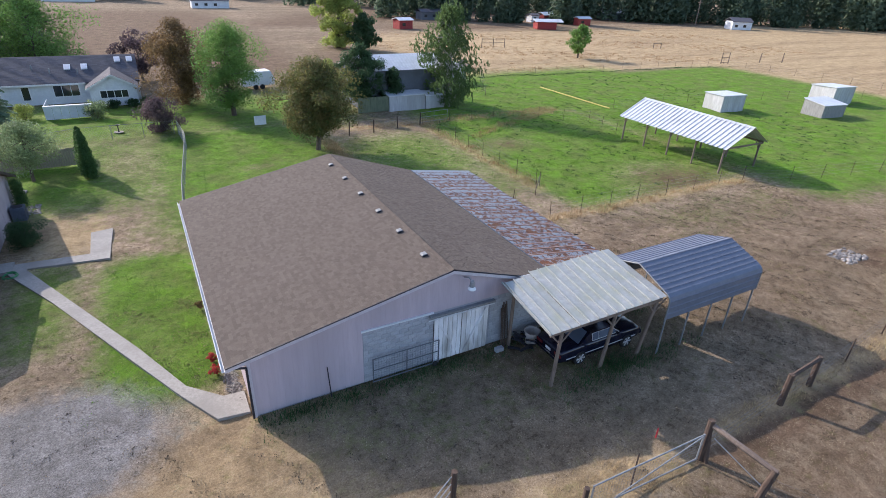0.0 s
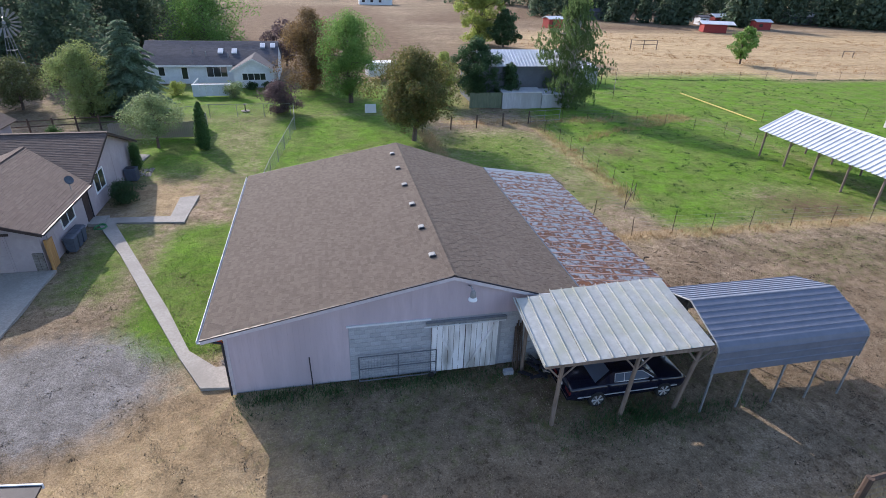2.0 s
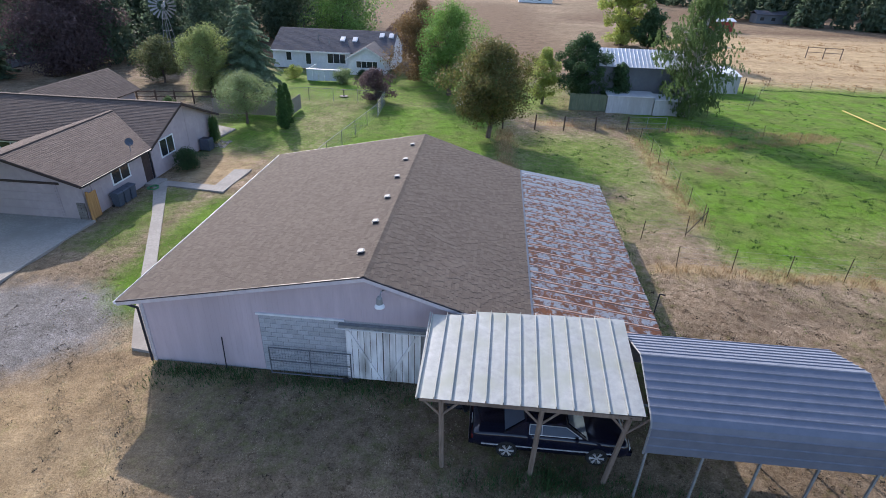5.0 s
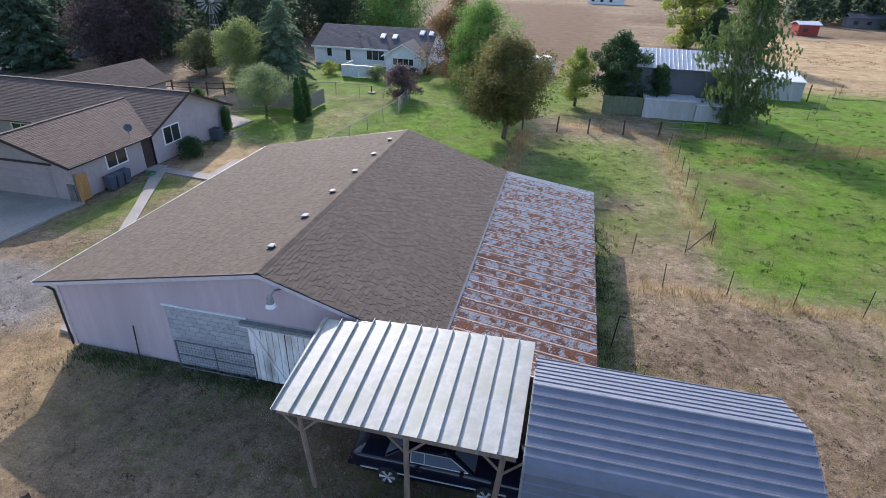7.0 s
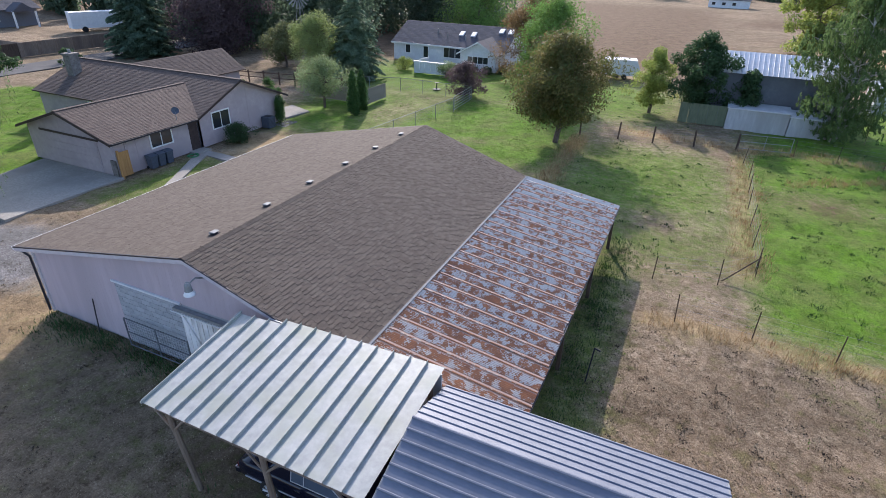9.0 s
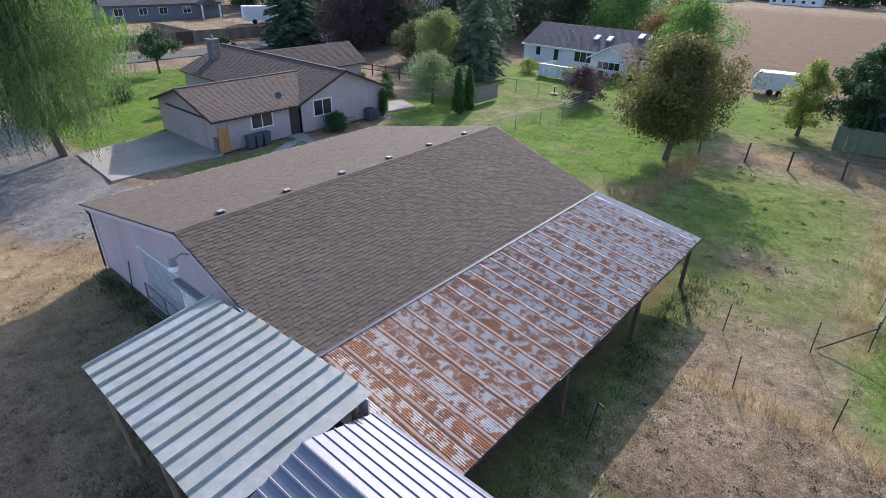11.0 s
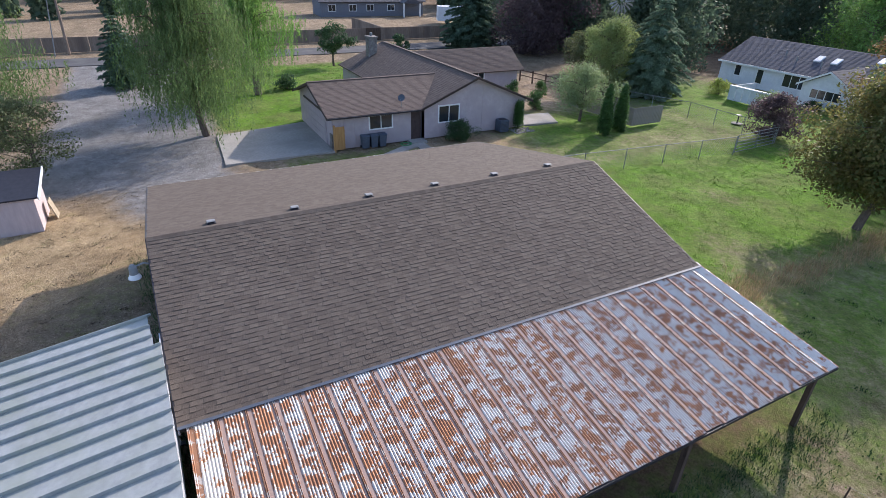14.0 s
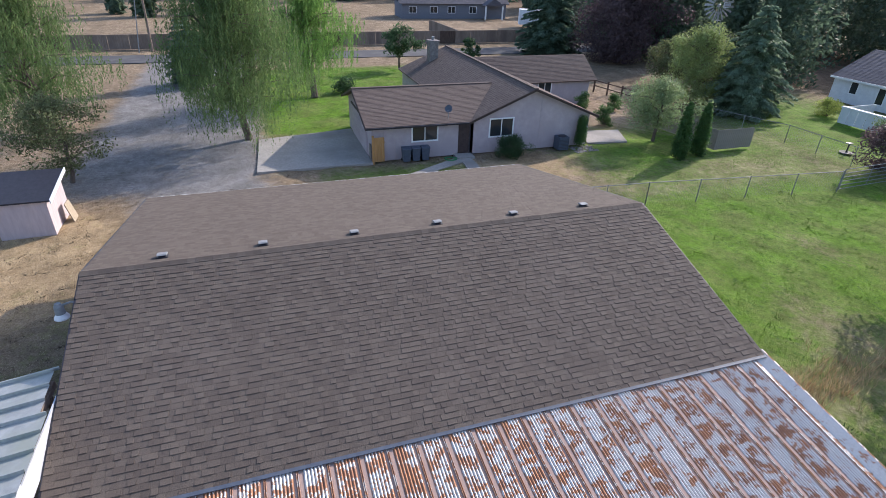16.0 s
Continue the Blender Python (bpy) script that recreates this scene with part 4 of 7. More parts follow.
def fast_mesh(name, verts, faces, material, parent=None):
    me = bpy.data.meshes.new(name)
    nv, nf = len(verts), len(faces)
    k = faces.shape[1]
    me.vertices.add(nv)
    me.vertices.foreach_set("co", np.ascontiguousarray(verts, np.float32).ravel())
    me.loops.add(nf * k)
    me.loops.foreach_set("vertex_index", np.ascontiguousarray(faces, np.int32).ravel())
    me.polygons.add(nf)
    me.polygons.foreach_set("loop_start", np.arange(0, nf * k, k, dtype=np.int32))
    me.update(calc_edges=True)
    me.materials.append(material)
    ob = new(name, me)
    if parent:
        ob.parent = parent
    return ob


def crown_points(r, n, h0, h1, rad, shape):
    """Clump centres inside a crown from h0 to h1. shape gives the radius share at a height share."""
    out = []
    while len(out) < n:
        t = r.random()
        a = r.random() * 2 * math.pi
        lim = shape(t) * (0.8 + 0.3 * math.sin(3 * a + 9 * t + 1.4 * r.random()) + 0.1 * r.normal())
        q = r.random() ** 0.45
        out.append((rad * lim * q * math.cos(a), rad * lim * q * math.sin(a), h0 + t * (h1 - h0)))
    return np.array(out)


ROUND = lambda t: math.sqrt(max(0.0, 1 - (2 * t - 0.95) ** 2)) * 0.95 + 0.06
OVAL = lambda t: math.sin(math.pi * min(1, max(0.0, t * 0.9 + 0.12))) ** 0.7
COLUMN = lambda t: min(1.0, 0.55 + t * 1.4) * (1 - t ** 4) + 0.05
WEEP = lambda t: (0.85 + 0.15 * math.sin(6 * t)) * (1 - t ** 3.2) + 0.04


def tree(name, label, at, height, rad, base, leaves, shape=ROUND, clumps=70, per=90, size=0.13, seed=1, bark=None, trunk=None, droop=0.0, category="tree", trunks=1, group=""):
    r = np.random.default_rng(seed)
    root = thing(name, label, category, at=(at[0], at[1], -0.05), group=group)
    trunk = trunk or 0.028 * height
    bm = bmesh.new()
    pts = crown_points(r, clumps, base, height, rad, shape)
    for k in range(trunks):
        off = Vector((0, 0, 0)) if trunks == 1 else Vector((0.35 * math.cos(k * 2.4), 0.35 * math.sin(k * 2.4), 0))
        top = Vector((r.normal() * 0.05 * height, r.normal() * 0.05 * height, height * 0.78)) + off * 2.5
        prev, n = off, 6
        axis = [off]
        for i in range(1, n + 1):
            p = off.lerp(top, i / n) + Vector((r.normal() * 0.03 * height * 0.4, r.normal() * 0.03 * height * 0.4, 0))
            bar(bm, prev, p, trunk * (1 - (i - 1) / n) ** 0.8 + 0.015, trunk * (1 - i / n) ** 0.8 + 0.015, 8)
            prev = p
            axis.append(p)
        for j in range(0, clumps, 2):
            e = Vector(pts[j])
            cand = [a for a in axis if a.z < e.z - 0.1 * height * 0.5] or [axis[1]]
            s = cand[-1]
            mid = s.lerp(e, 0.5) + Vector((0, 0, 0.06 * height * r.random()))
            bar(bm, s, mid, trunk * 0.28, trunk * 0.16, 5)
            bar(bm, mid, e, trunk * 0.16, 0.012, 5)
    part("trunk", bm, bark or BARK, root)
    rr = rad * (0.17 + 0.19 * r.random(clumps))
    v, f = leaf_cloud(pts, rr, per, size, r, droop=droop)
    v[:, 2] = np.maximum(v[:, 2], 0.25 + 0.2 * r.random(len(v)))
    ob = fast_mesh("crown", v, f, leaves, root)
    return root


def conifer(name, label, at, height, rad, leaves, seed=1, whorls=22, droop=0.25, base=0.6, size=0.16, dense=1.0):
    """A straight trunk with whorls of boughs; each bough carries a flat, drooping spray of needle sprigs."""
    r = np.random.default_rng(seed)
    root = thing(name, label, "tree", at=(at[0], at[1], -0.05))
    bm = bmesh.new()
    bar(bm, (0, 0, 0), (0, 0, height * 0.97), 0.02 * height, 0.02, 8)
    vs = []
    for i in range(whorls):
        t = (i + 0.3 * r.random()) / whorls
        z = base + (height - base) * t
        reach = rad * (1 - t) ** 0.6 * min(1.0, 0.75 + 1.6 * t) + 0.12
        m = max(5, int(9 * (1 - t) + 4))
        for k in range(m):
            a = 2 * math.pi * (k + r.random() * 0.8) / m + i * 0.9
            L = reach * (0.62 + 0.45 * r.random())
            rise = 0.12 * L * r.random()
            d = np.array([math.cos(a), math.sin(a), 0.0])
            side = np.array([-d[1], d[0], 0.0])
            bar(bm, (0, 0, z), (d[0] * L * 0.9, d[1] * L * 0.9, z + rise - droop * L * 0.8), 0.03, 0.008, 4)
            n = int(dense * (26 + 55 * L))
            q = r.random(n) ** 0.75
            lat = r.normal(size=n) * (0.06 + 0.17 * L * (1.05 - q))
            p = d * (q * L)[:, None] + side * lat[:, None]
            p[:, 2] = z + rise * np.sin(q * 3) - droop * L * q ** 1.6 - 0.35 * np.abs(lat) - 0.12 * r.random(n)
            u = d * 0.7 + side * (np.sign(lat) * 0.6)[:, None] + r.normal(scale=0.3, size=(n, 3)) + np.array([0, 0, -0.35])
            u /= np.linalg.norm(u, axis=1)[:, None]
            w = np.cross(u, np.array([0, 0, 1.0]) + r.normal(scale=0.45, size=(n, 3)))
            w /= np.linalg.norm(w, axis=1)[:, None] + 1e-9
            s = size * (0.6 + 0.8 * r.random(n))[:, None]
            vs.append(np.stack([p - u * s, p + w * s * 0.45, p + u * s, p - w * s * 0.45], 1).reshape(-1, 3))
    part("trunk", bm, BARK, root)
    v = np.concatenate(vs)
    v[:, 2] = np.maximum(v[:, 2], 0.12 + 0.2 * r.random(len(v)))
    fast_mesh("crown", v, np.arange(len(v)).reshape(-1, 4), leaves, root)
    return root


def shrub(name, label, at, rad, h, leaves, seed=1, per=70, size=0.07, clumps=28, shape=ROUND):
    r = np.random.default_rng(seed)
    root = thing(name, label, "shrub", at=(at[0], at[1], -0.05))
    pts = crown_points(r, clumps, 0.12, h, rad, shape)
    bm = bmesh.new()
    for p in pts[::2]:
        bar(bm, (0.02, 0, 0), Vector(p), 0.025, 0.008, 4)
    part("stems", bm, BARK, root)
    v, f = leaf_cloud(pts, rad * (0.3 + 0.1 * r.random(clumps)), per, size, r)
    fast_mesh("foliage", v, f, leaves, root)
    return root


L_MAPLE = leaf_mat("maple_leaves", (0.078, 0.125, 0.04), (0.21, 0.16, 0.06), 0.28)
L_GREEN = leaf_mat("fresh_green_leaves", (0.103, 0.205, 0.051), (0.205, 0.342, 0.085))
L_BIRCH = leaf_mat("birch_leaves", (0.082, 0.14, 0.05), (0.158, 0.228, 0.085))
L_YELLOW = leaf_mat("yellow_green_leaves", (0.223, 0.290, 0.068), (0.376, 0.427, 0.120))
L_DARK = leaf_mat("dark_leaves", (0.034, 0.077, 0.034), (0.077, 0.137, 0.060))
L_PURPLE = leaf_mat("copper_leaves", (0.078, 0.055, 0.065), (0.14, 0.1, 0.105))
L_BROWN = leaf_mat("bronze_leaves", (0.129, 0.094, 0.048), (0.223, 0.145, 0.068))
L_FIR = leaf_mat("fir_needles", (0.095, 0.16, 0.11), (0.185, 0.265, 0.175))
L_CEDAR = leaf_mat("blue_cedar_needles", (0.15, 0.23, 0.145), (0.26, 0.35, 0.225))
# bluish, lightened leaf colour with distance haze put into it
L_FAR = leaf_mat("hazy_distant_foliage", (0.066, 0.108, 0.075), (0.135, 0.188, 0.115))
L_CYPRESS = leaf_mat("cypress_leaves", (0.042, 0.103, 0.034), (0.094, 0.179, 0.051))
L_SAGE = leaf_mat("sage_green_leaves", (0.17, 0.235, 0.085), (0.3, 0.36, 0.14))
L_OLIVE = leaf_mat("olive_leaves", (0.09, 0.115, 0.05), (0.185, 0.2, 0.095), 0.35)
L_PALE = leaf_mat("pale_green_leaves", (0.155, 0.223, 0.103), (0.274, 0.342, 0.171))

tree("maple_tree", "round maple with green and rusty autumn leaves", (12.1, 31.9), 7.7, 3.7, 2.0, L_MAPLE, ROUND, 170, 230, 0.1, 11)
tree("purple_bush", "rounded copper-purple small tree beside metal gate", (-0.4, 43.2), 3.0, 2.3, 0.3, L_PURPLE, ROUND, 70, 120, 0.085, 12)
for k, (xx, yy, hh) in enumerate(((-6.25, 31.2, 3.9), (-6.5, 33.0, 3.7))):
    r = np.random.default_rng(40 + k)
    root = thing("cypress", "slender dark green columnar cypress on lawn", "tree", at=(xx, yy, -0.05), group="cypresses")
    part("trunk", bar(bmesh.new(), (0, 0, 0), (0, 0, hh * 0.9), 0.08, 0.02), BARK, root)
    t = np.linspace(0, 1, 60)
    pts = np.stack([0.22 * np.cos(t * 60) * (1 - t) ** 0.5, 0.22 * np.sin(t * 60) * (1 - t) ** 0.5, 0.15 + t * (hh - 0.3)], 1)
    rad = 0.5 * np.minimum(1, 0.5 + 2.2 * t) * (1.02 - t) ** 0.55 + 0.05
    v, f = leaf_cloud(pts, rad, 130, 0.075, r)
    fast_mesh("crown", v, f, L_CYPRESS, root)
tree("crab_apple_tree", "small spreading pale green tree on lawn by fence", (-10.0, 32.0), 4.2, 2.7, 1.3, L_PALE, ROUND, 70, 160, 0.075, 13)
tree("golden_tree", "round pale sage-green tree behind grey fence", (-18.7, 43.2), 6.7, 3.0, 0.7, L_SAGE, ROUND, 110, 220, 0.085, 14)
tree("young_green_tree", "small olive-green tree near yard fence", (-26.2, 46.5), 4.9, 3.0, 0.9, L_OLIVE, ROUND, 70, 150, 0.1, 15)
conifer("deodar_cedar", "blue-green cedar with drooping branches on lawn", (-15.1, 45.2), 9.2, 4.3, L_CEDAR, 16, whorls=19, droop=0.22, dense=3.4, size=0.12)
tree("green_tree", "tall fresh green tree at lawn edge", (7.2, 47.6), 9.5, 3.8, 1.2, L_GREEN, ROUND, 130, 210, 0.1, 17)
tree("bronze_tree", "bronze-leaved tree beside white house", (2.9, 55.3), 8.8, 4.2, 0.8, L_BROWN, ROUND, 120, 200, 0.11, 18)
tree("purple_plum_tree", "dark purple plum tree behind white house", (-1.0, 72.0), 6.5, 2.6, 1.0, L_PURPLE, ROUND, 50, 90, 0.16, 19)
tree("green_shade_tree", "wide bright green tree behind white house", (-13.5, 80.0), 9.5, 6.5, 0.8, L_GREEN, ROUND, 120, 170, 0.15, 20)
tree("yellowing_tree", "small yellow-green tree by the grey barn", (17.7, 45.6), 5.6, 2.2, 1.0, L_YELLOW, OVAL, 80, 170, 0.09, 21)
tree("dark_tree", "dense dark green tree by the grey barn", (21.6, 45.6), 7.0, 2.6, 1.4, L_DARK, ROUND, 100, 200, 0.11, 22)
shrub("round_bush", "rounded dark green bush against the grey barn", (25.6, 45.4), 1.7, 4.4, L_DARK, 23, 110, 0.12, 50, OVAL)
tree("birch_tree", "tall airy birch with several pale trunks", (32.3, 43.6), 11.5, 4.0, 0.9, L_BIRCH, OVAL, 190, 400, 0.08, 24, bark=WHITEBARK, trunk=0.13, droop=0.28, trunks=4)
tree("poplar_tree", "columnar yellow-green poplar in the dry field", (36.0, 97.0), 16.5, 4.0, 0.8, L_YELLOW, COLUMN, 150, 170, 0.22, 25)
tree("field_tree", "round dark tree beside the poplar", (40.0, 93.0), 6.5, 3.0, 0.8, L_DARK, ROUND, 70, 90, 0.24, 26)
tree("lone_tree", "small round green tree in dry field", (79.0, 73.0), 6.0, 2.7, 1.4, L_GREEN, ROUND, 50, 80, 0.18, 27)
# west side
tree("weeping_birch", "large weeping birch beside the gravel drive", (-17.1, 3.6), 12.5, 4.7, 3.4, L_BIRCH, WEEP, 220, 440, 0.068, 28, bark=BARK, trunk=0.24, droop=1.2)
tree("second_birch", "tall birch behind the drive lawn", (-28.5, 9.5), 11.0, 3.8, 3.0, L_GREEN, WEEP, 120, 320, 0.08, 29, bark=BARK, droop=1.2)
tree("drive_birch", "tall green birch on far side of drive", (-22.0, -9.5), 11.0, 4.6, 2.6, L_BIRCH, WEEP, 150, 360, 0.07, 30, bark=BARK, droop=1.2)
tree("plum_tree", "small olive-leaved fruit tree beside the drive", (-11.2, -5.9), 4.5, 2.7, 1.2, L_OLIVE, ROUND, 60, 130, 0.075, 31)
conifer("blue_spruce", "dark bushy spruce beside the gravel drive", (-36.0, -1.2), 6.5, 2.5, L_FIR, 32, whorls=18, droop=0.1, base=0.3, dense=2.0, size=0.12)
tree("small_fruit_tree", "small round fruit tree near the road", (-40.2, 20.4), 4.6, 2.1, 1.4, L_DARK, ROUND, 45, 90, 0.12, 33)
tree("small_fruit_tree", "small dark fruit tree near the road", (-42.0, 29.5), 2.8, 1.3, 0.7, L_DARK, ROUND, 28, 80, 0.11, 34)
conifer("dark_fir", "broad dark green fir by the road", (-47.0, 43.0), 12.5, 5.4, L_FIR, 35, whorls=24, droop=0.12, base=0.4, size=0.2, dense=2.4)
tree("copper_beech", "large dark purple beech behind the house", (-39.5, 49.0), 12.0, 6.0, 0.6, L_PURPLE, ROUND, 150, 220, 0.15, 36)
shrub("house_bush", "round dark bush below house window", (-9.35, 20.1), 1.1, 1.3, L_DARK, 37, 220, 0.045, 40)
shrub("white_house_bush", "pale green bush beside white fence", (-6.2, 51.0), 1.5, 1.7, L_PALE, 38, 80, 0.08, 30)
shrub("clipped_bush", "small clipped green bush by house corner", (-14.6, 30.8), 0.8, 1.5, L_CYPRESS, 39, 130, 0.05, 26)
shrub("clipped_bush", "small clipped green bush by house corner", (-18.6, 34.4), 0.8, 1.4, L_CYPRESS, 42, 130, 0.05, 26)
shrub("clipped_bush", "small clipped green bush behind the terrace", (-19.6, 31.8), 0.8, 1.4, L_CYPRESS, 45, 130, 0.05, 26)
shrub("golden_bush", "bright yellow-green bush beside white fence", (-12.6, 52.6), 1.1, 1.5, L_YELLOW, 46, 110, 0.06, 28)
shrub("path_bush", "low green bush beside the garden path", (3.1, 58.6), 1.3, 1.2, L_OLIVE, 47, 110, 0.06, 28)
for k, (xx, yy) in enumerate(((-4.6, 55.3), (-2.7, 55.4), (-1.0, 56.4))):
    shrub("foundation_bush", "low dark green bush against white house wall", (xx, yy), 0.8, 0.75, L_DARK, 60 + k, 100, 0.06, 22)
L_RED = leaf_mat("red_flowers", (0.34, 0.03, 0.04), (0.5, 0.07, 0.06))
for k, (xx, yy) in enumerate(((-0.95, 3.2), (-1.0, 4.1), (-0.95, 8.6))):
    shrub("flower_clump", "small clump of red flowers at barn gutter", (xx, yy), 0.28, 0.4, L_RED if k < 2 else L_BROWN, 80 + k, 45, 0.035, 14)
shrub("bed_bush", "low green bush in house bed", (-30.0, 12.5), 1.2, 1.2, L_DARK, 43, 80, 0.09, 22)
r = np.random.default_rng(44)
root = thing("clipped_arborvitae", "small clipped arborvitae against house wall", "shrub", at=(-9.95, 25.7, -0.05))
part("trunk", bar(bmesh.new(), (0, 0, 0), (0, 0, 1.8), 0.05, 0.02), BARK, root)
t = np.linspace(0, 1, 30)
v, f = leaf_cloud(np.stack([0 * t, 0 * t, 0.4 + t * 1.7], 1), 0.45 - 0.12 * t, 150, 0.05, r)
fast_mesh("crown", v, f, L_CYPRESS, root)


# distant woods, each tree a ragged cone or dome of leaf clumps
def far_woods(name, label, rows, leaves, seed, conic=0.6, size=0.55, per=26):
    r = np.random.default_rng(seed)
    cs, rs = [], []
    for (x0, y0), (x1, y1), n, depth, hlo, hhi in rows:
        for k in range(n):
            t = (k + r.random()) / n
            px = x0 + (x1 - x0) * t + r.normal() * depth
            py = y0 + (y1 - y0) * t + r.normal() * depth
            h = hlo + (hhi - hlo) * r.random()
            w = h * (0.2 + 0.13 * r.random())
            con = r.random() < conic
            m = 26
            for j in range(m):
                q = (j + 0.5) / m
                a = j * 2.4 + r.random()
                lim = w * ((1 - q) ** 0.8 if con else math.sin(math.pi * (0.12 + 0.86 * q)) ** 0.6)
                cs.append((px + lim * 0.75 * math.cos(a), py + lim * 0.75 * math.sin(a), 0.4 + q * (h - 0.5)))
                rs.append(0.16 * h * (0.45 + 0.5 * (1 - q)))
    v, f = leaf_cloud(cs, rs, per, size, r)
    ob = fast_mesh(name, v, f, leaves)
    return tagged(ob, label, "woods", kind="stuff")


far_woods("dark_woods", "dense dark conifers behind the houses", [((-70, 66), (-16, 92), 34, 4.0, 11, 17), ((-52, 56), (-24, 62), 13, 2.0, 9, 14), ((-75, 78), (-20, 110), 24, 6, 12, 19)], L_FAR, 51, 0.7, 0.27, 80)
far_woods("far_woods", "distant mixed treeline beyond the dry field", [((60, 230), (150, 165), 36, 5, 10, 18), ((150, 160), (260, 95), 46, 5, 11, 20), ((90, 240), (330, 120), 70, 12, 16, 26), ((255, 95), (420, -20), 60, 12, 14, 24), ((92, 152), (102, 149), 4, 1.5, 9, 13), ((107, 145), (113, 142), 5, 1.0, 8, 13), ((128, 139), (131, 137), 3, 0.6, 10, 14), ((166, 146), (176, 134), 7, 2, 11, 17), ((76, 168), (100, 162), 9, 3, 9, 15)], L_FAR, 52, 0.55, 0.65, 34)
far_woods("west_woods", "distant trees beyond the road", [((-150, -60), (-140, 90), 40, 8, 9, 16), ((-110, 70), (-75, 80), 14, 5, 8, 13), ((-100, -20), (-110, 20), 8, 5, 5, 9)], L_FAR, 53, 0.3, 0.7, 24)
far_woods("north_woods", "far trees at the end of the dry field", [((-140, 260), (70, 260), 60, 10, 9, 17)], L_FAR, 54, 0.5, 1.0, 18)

# ---- house walls, windows, roofs ----
def window(parent, plane, at, w, h, face, sash=2):
    """A framed window. plane 'x': in a wall facing +x or -x at x = at[0]; 'y': likewise. at is the lower left corner."""
    x, y, z = at
    fw, d = 0.09, 0.05 * face
    def b(u0, z0, u1, z1, d0, d1):
        d0, d1 = sorted((d0, d1))
        return (x + d0, y + u0, z + z0, x + d1, y + u1, z + z1) if plane == "x" else (x + u0, y + d0, z + z0, x + u1, y + d1, z + z1)
    win = part("window", boxes(b(0, 0, w, fw, 0, d), b(0, h - fw, w, h, 0, d), b(0, fw, fw, h - fw, 0, d), b(w - fw, fw, w, h - fw, 0, d), *[b(w * k / sash - 0.03, fw, w * k / sash + 0.03, h - fw, 0, d * 0.8) for k in range(1, sash)]), WINFRAME, parent, "white-framed window with dark glass")
    for k in range(sash):
        part("pane", boxes(b(w * k / sash + (fw if k == 0 else 0.03), fw, w * (k + 1) / sash - (fw if k == sash - 1 else 0.03), h - fw, d * 0.1, d * 0.35)), glass_mat(), win)
    return win


def shingled(parent, p0, p1, q0, q1, material, rows=None, thick=0.1, name="roof"):
    """A roof slope with courses: eave from p0 to p1, ridge from q0 to q1."""
    p0, p1, q0, q1 = map(Vector, (p0, p1, q0, q1))
    up = ((q0 + q1) / 2 - (p0 + p1) / 2)
    nrm = (p1 - p0).cross(up).normalized()
    if nrm.z < 0:
        nrm = -nrm
    under = [p0, p1, q1, q0]
    verts = [v - nrm * 0.01 for v in under] + [v - nrm * thick for v in under]
    faces = [(0, 1, 2, 3), (7, 6, 5, 4), (0, 4, 5, 1), (1, 5, 6, 2), (2, 6, 7, 3), (3, 7, 4, 0)]
    ob = mesh_ob(name, verts, faces, material, parent)
    n = rows or max(4, int(up.length / 0.16))
    r = random.Random(int(abs(p0.x * 31 + p0.y * 17)) + 5)
    vs, fs = [], []
    for k in range(n):
        a0, a1 = p0.lerp(q0, k / n), p1.lerp(q1, k / n)
        b0, b1 = p0.lerp(q0, (k + 1) / n), p1.lerp(q1, (k + 1) / n)
        m = max(1, int((a1 - a0).length / 0.42))
        cut = [0.0] + sorted((j + r.uniform(-0.3, 0.3)) / m for j in range(1, m)) + [1.0]
        for c0, c1 in zip(cut[:-1], cut[1:]):
            i = len(vs)
            lift = 0.007 + 0.009 * r.random()
            vs += [a0.lerp(a1, c0) + nrm * lift, a0.lerp(a1, c1) + nrm * lift, b0.lerp(b1, c1), b0.lerp(b1, c0), a0.lerp(a1, c0) - nrm * 0.02, a0.lerp(a1, c1) - nrm * 0.02]
            fs += [(i, i + 1, i + 2, i + 3), (i + 4, i + 5, i + 1, i)]
    tagged(mesh_ob("shingle_layer", vs, fs, material, ob), kind="stuff")
    return ob


# mauve house
house = thing("mauve_house", "single-storey mauve house with brown shingle roof and garage wing", "house")
HX = -10.45
# main block with its east gable, ridge along x
MY0, MYR, MY1, MZE, MZR = 17.55, 21.9, 26.5, 2.32, 4.2
part("wall", prism([(MY0, 0), (MY1, 0), (MY1, 2.3), (MYR, MZR - 0.12), (MY0, 2.34)], "x", -28.0, HX), HOUSEWALL, house)
shingled(house, (-28.4, MY0 - 0.3, MZE - 0.05), (HX + 0.42, MY0 - 0.3, MZE - 0.05), (-28.4, MYR, MZR), (HX + 0.42, MYR, MZR), HOUSEROOF)
shingled(house, (HX + 0.42, MY1 + 0.5, 2.14), (-28.4, MY1 + 0.5, 2.14), (HX + 0.42, MYR, MZR), (-28.4, MYR, MZR), HOUSEROOF)
part("rake_trim", prism([(MY0 - 0.3, MZE - 0.07), (MYR, MZR - 0.02), (MY1 + 0.5, 2.12), (MY1 + 0.5, 1.97), (MYR, MZR - 0.17), (MY0 - 0.3, MZE - 0.22)], "x", HX + 0.4, HX + 0.44), DARKDOOR, house, "dark brown rake board")
part("ridge_cap", boxes((-28.4, MYR - 0.13, MZR - 0.02, HX + 0.42, MYR + 0.13, MZR + 0.03)), HOUSEROOF, house)
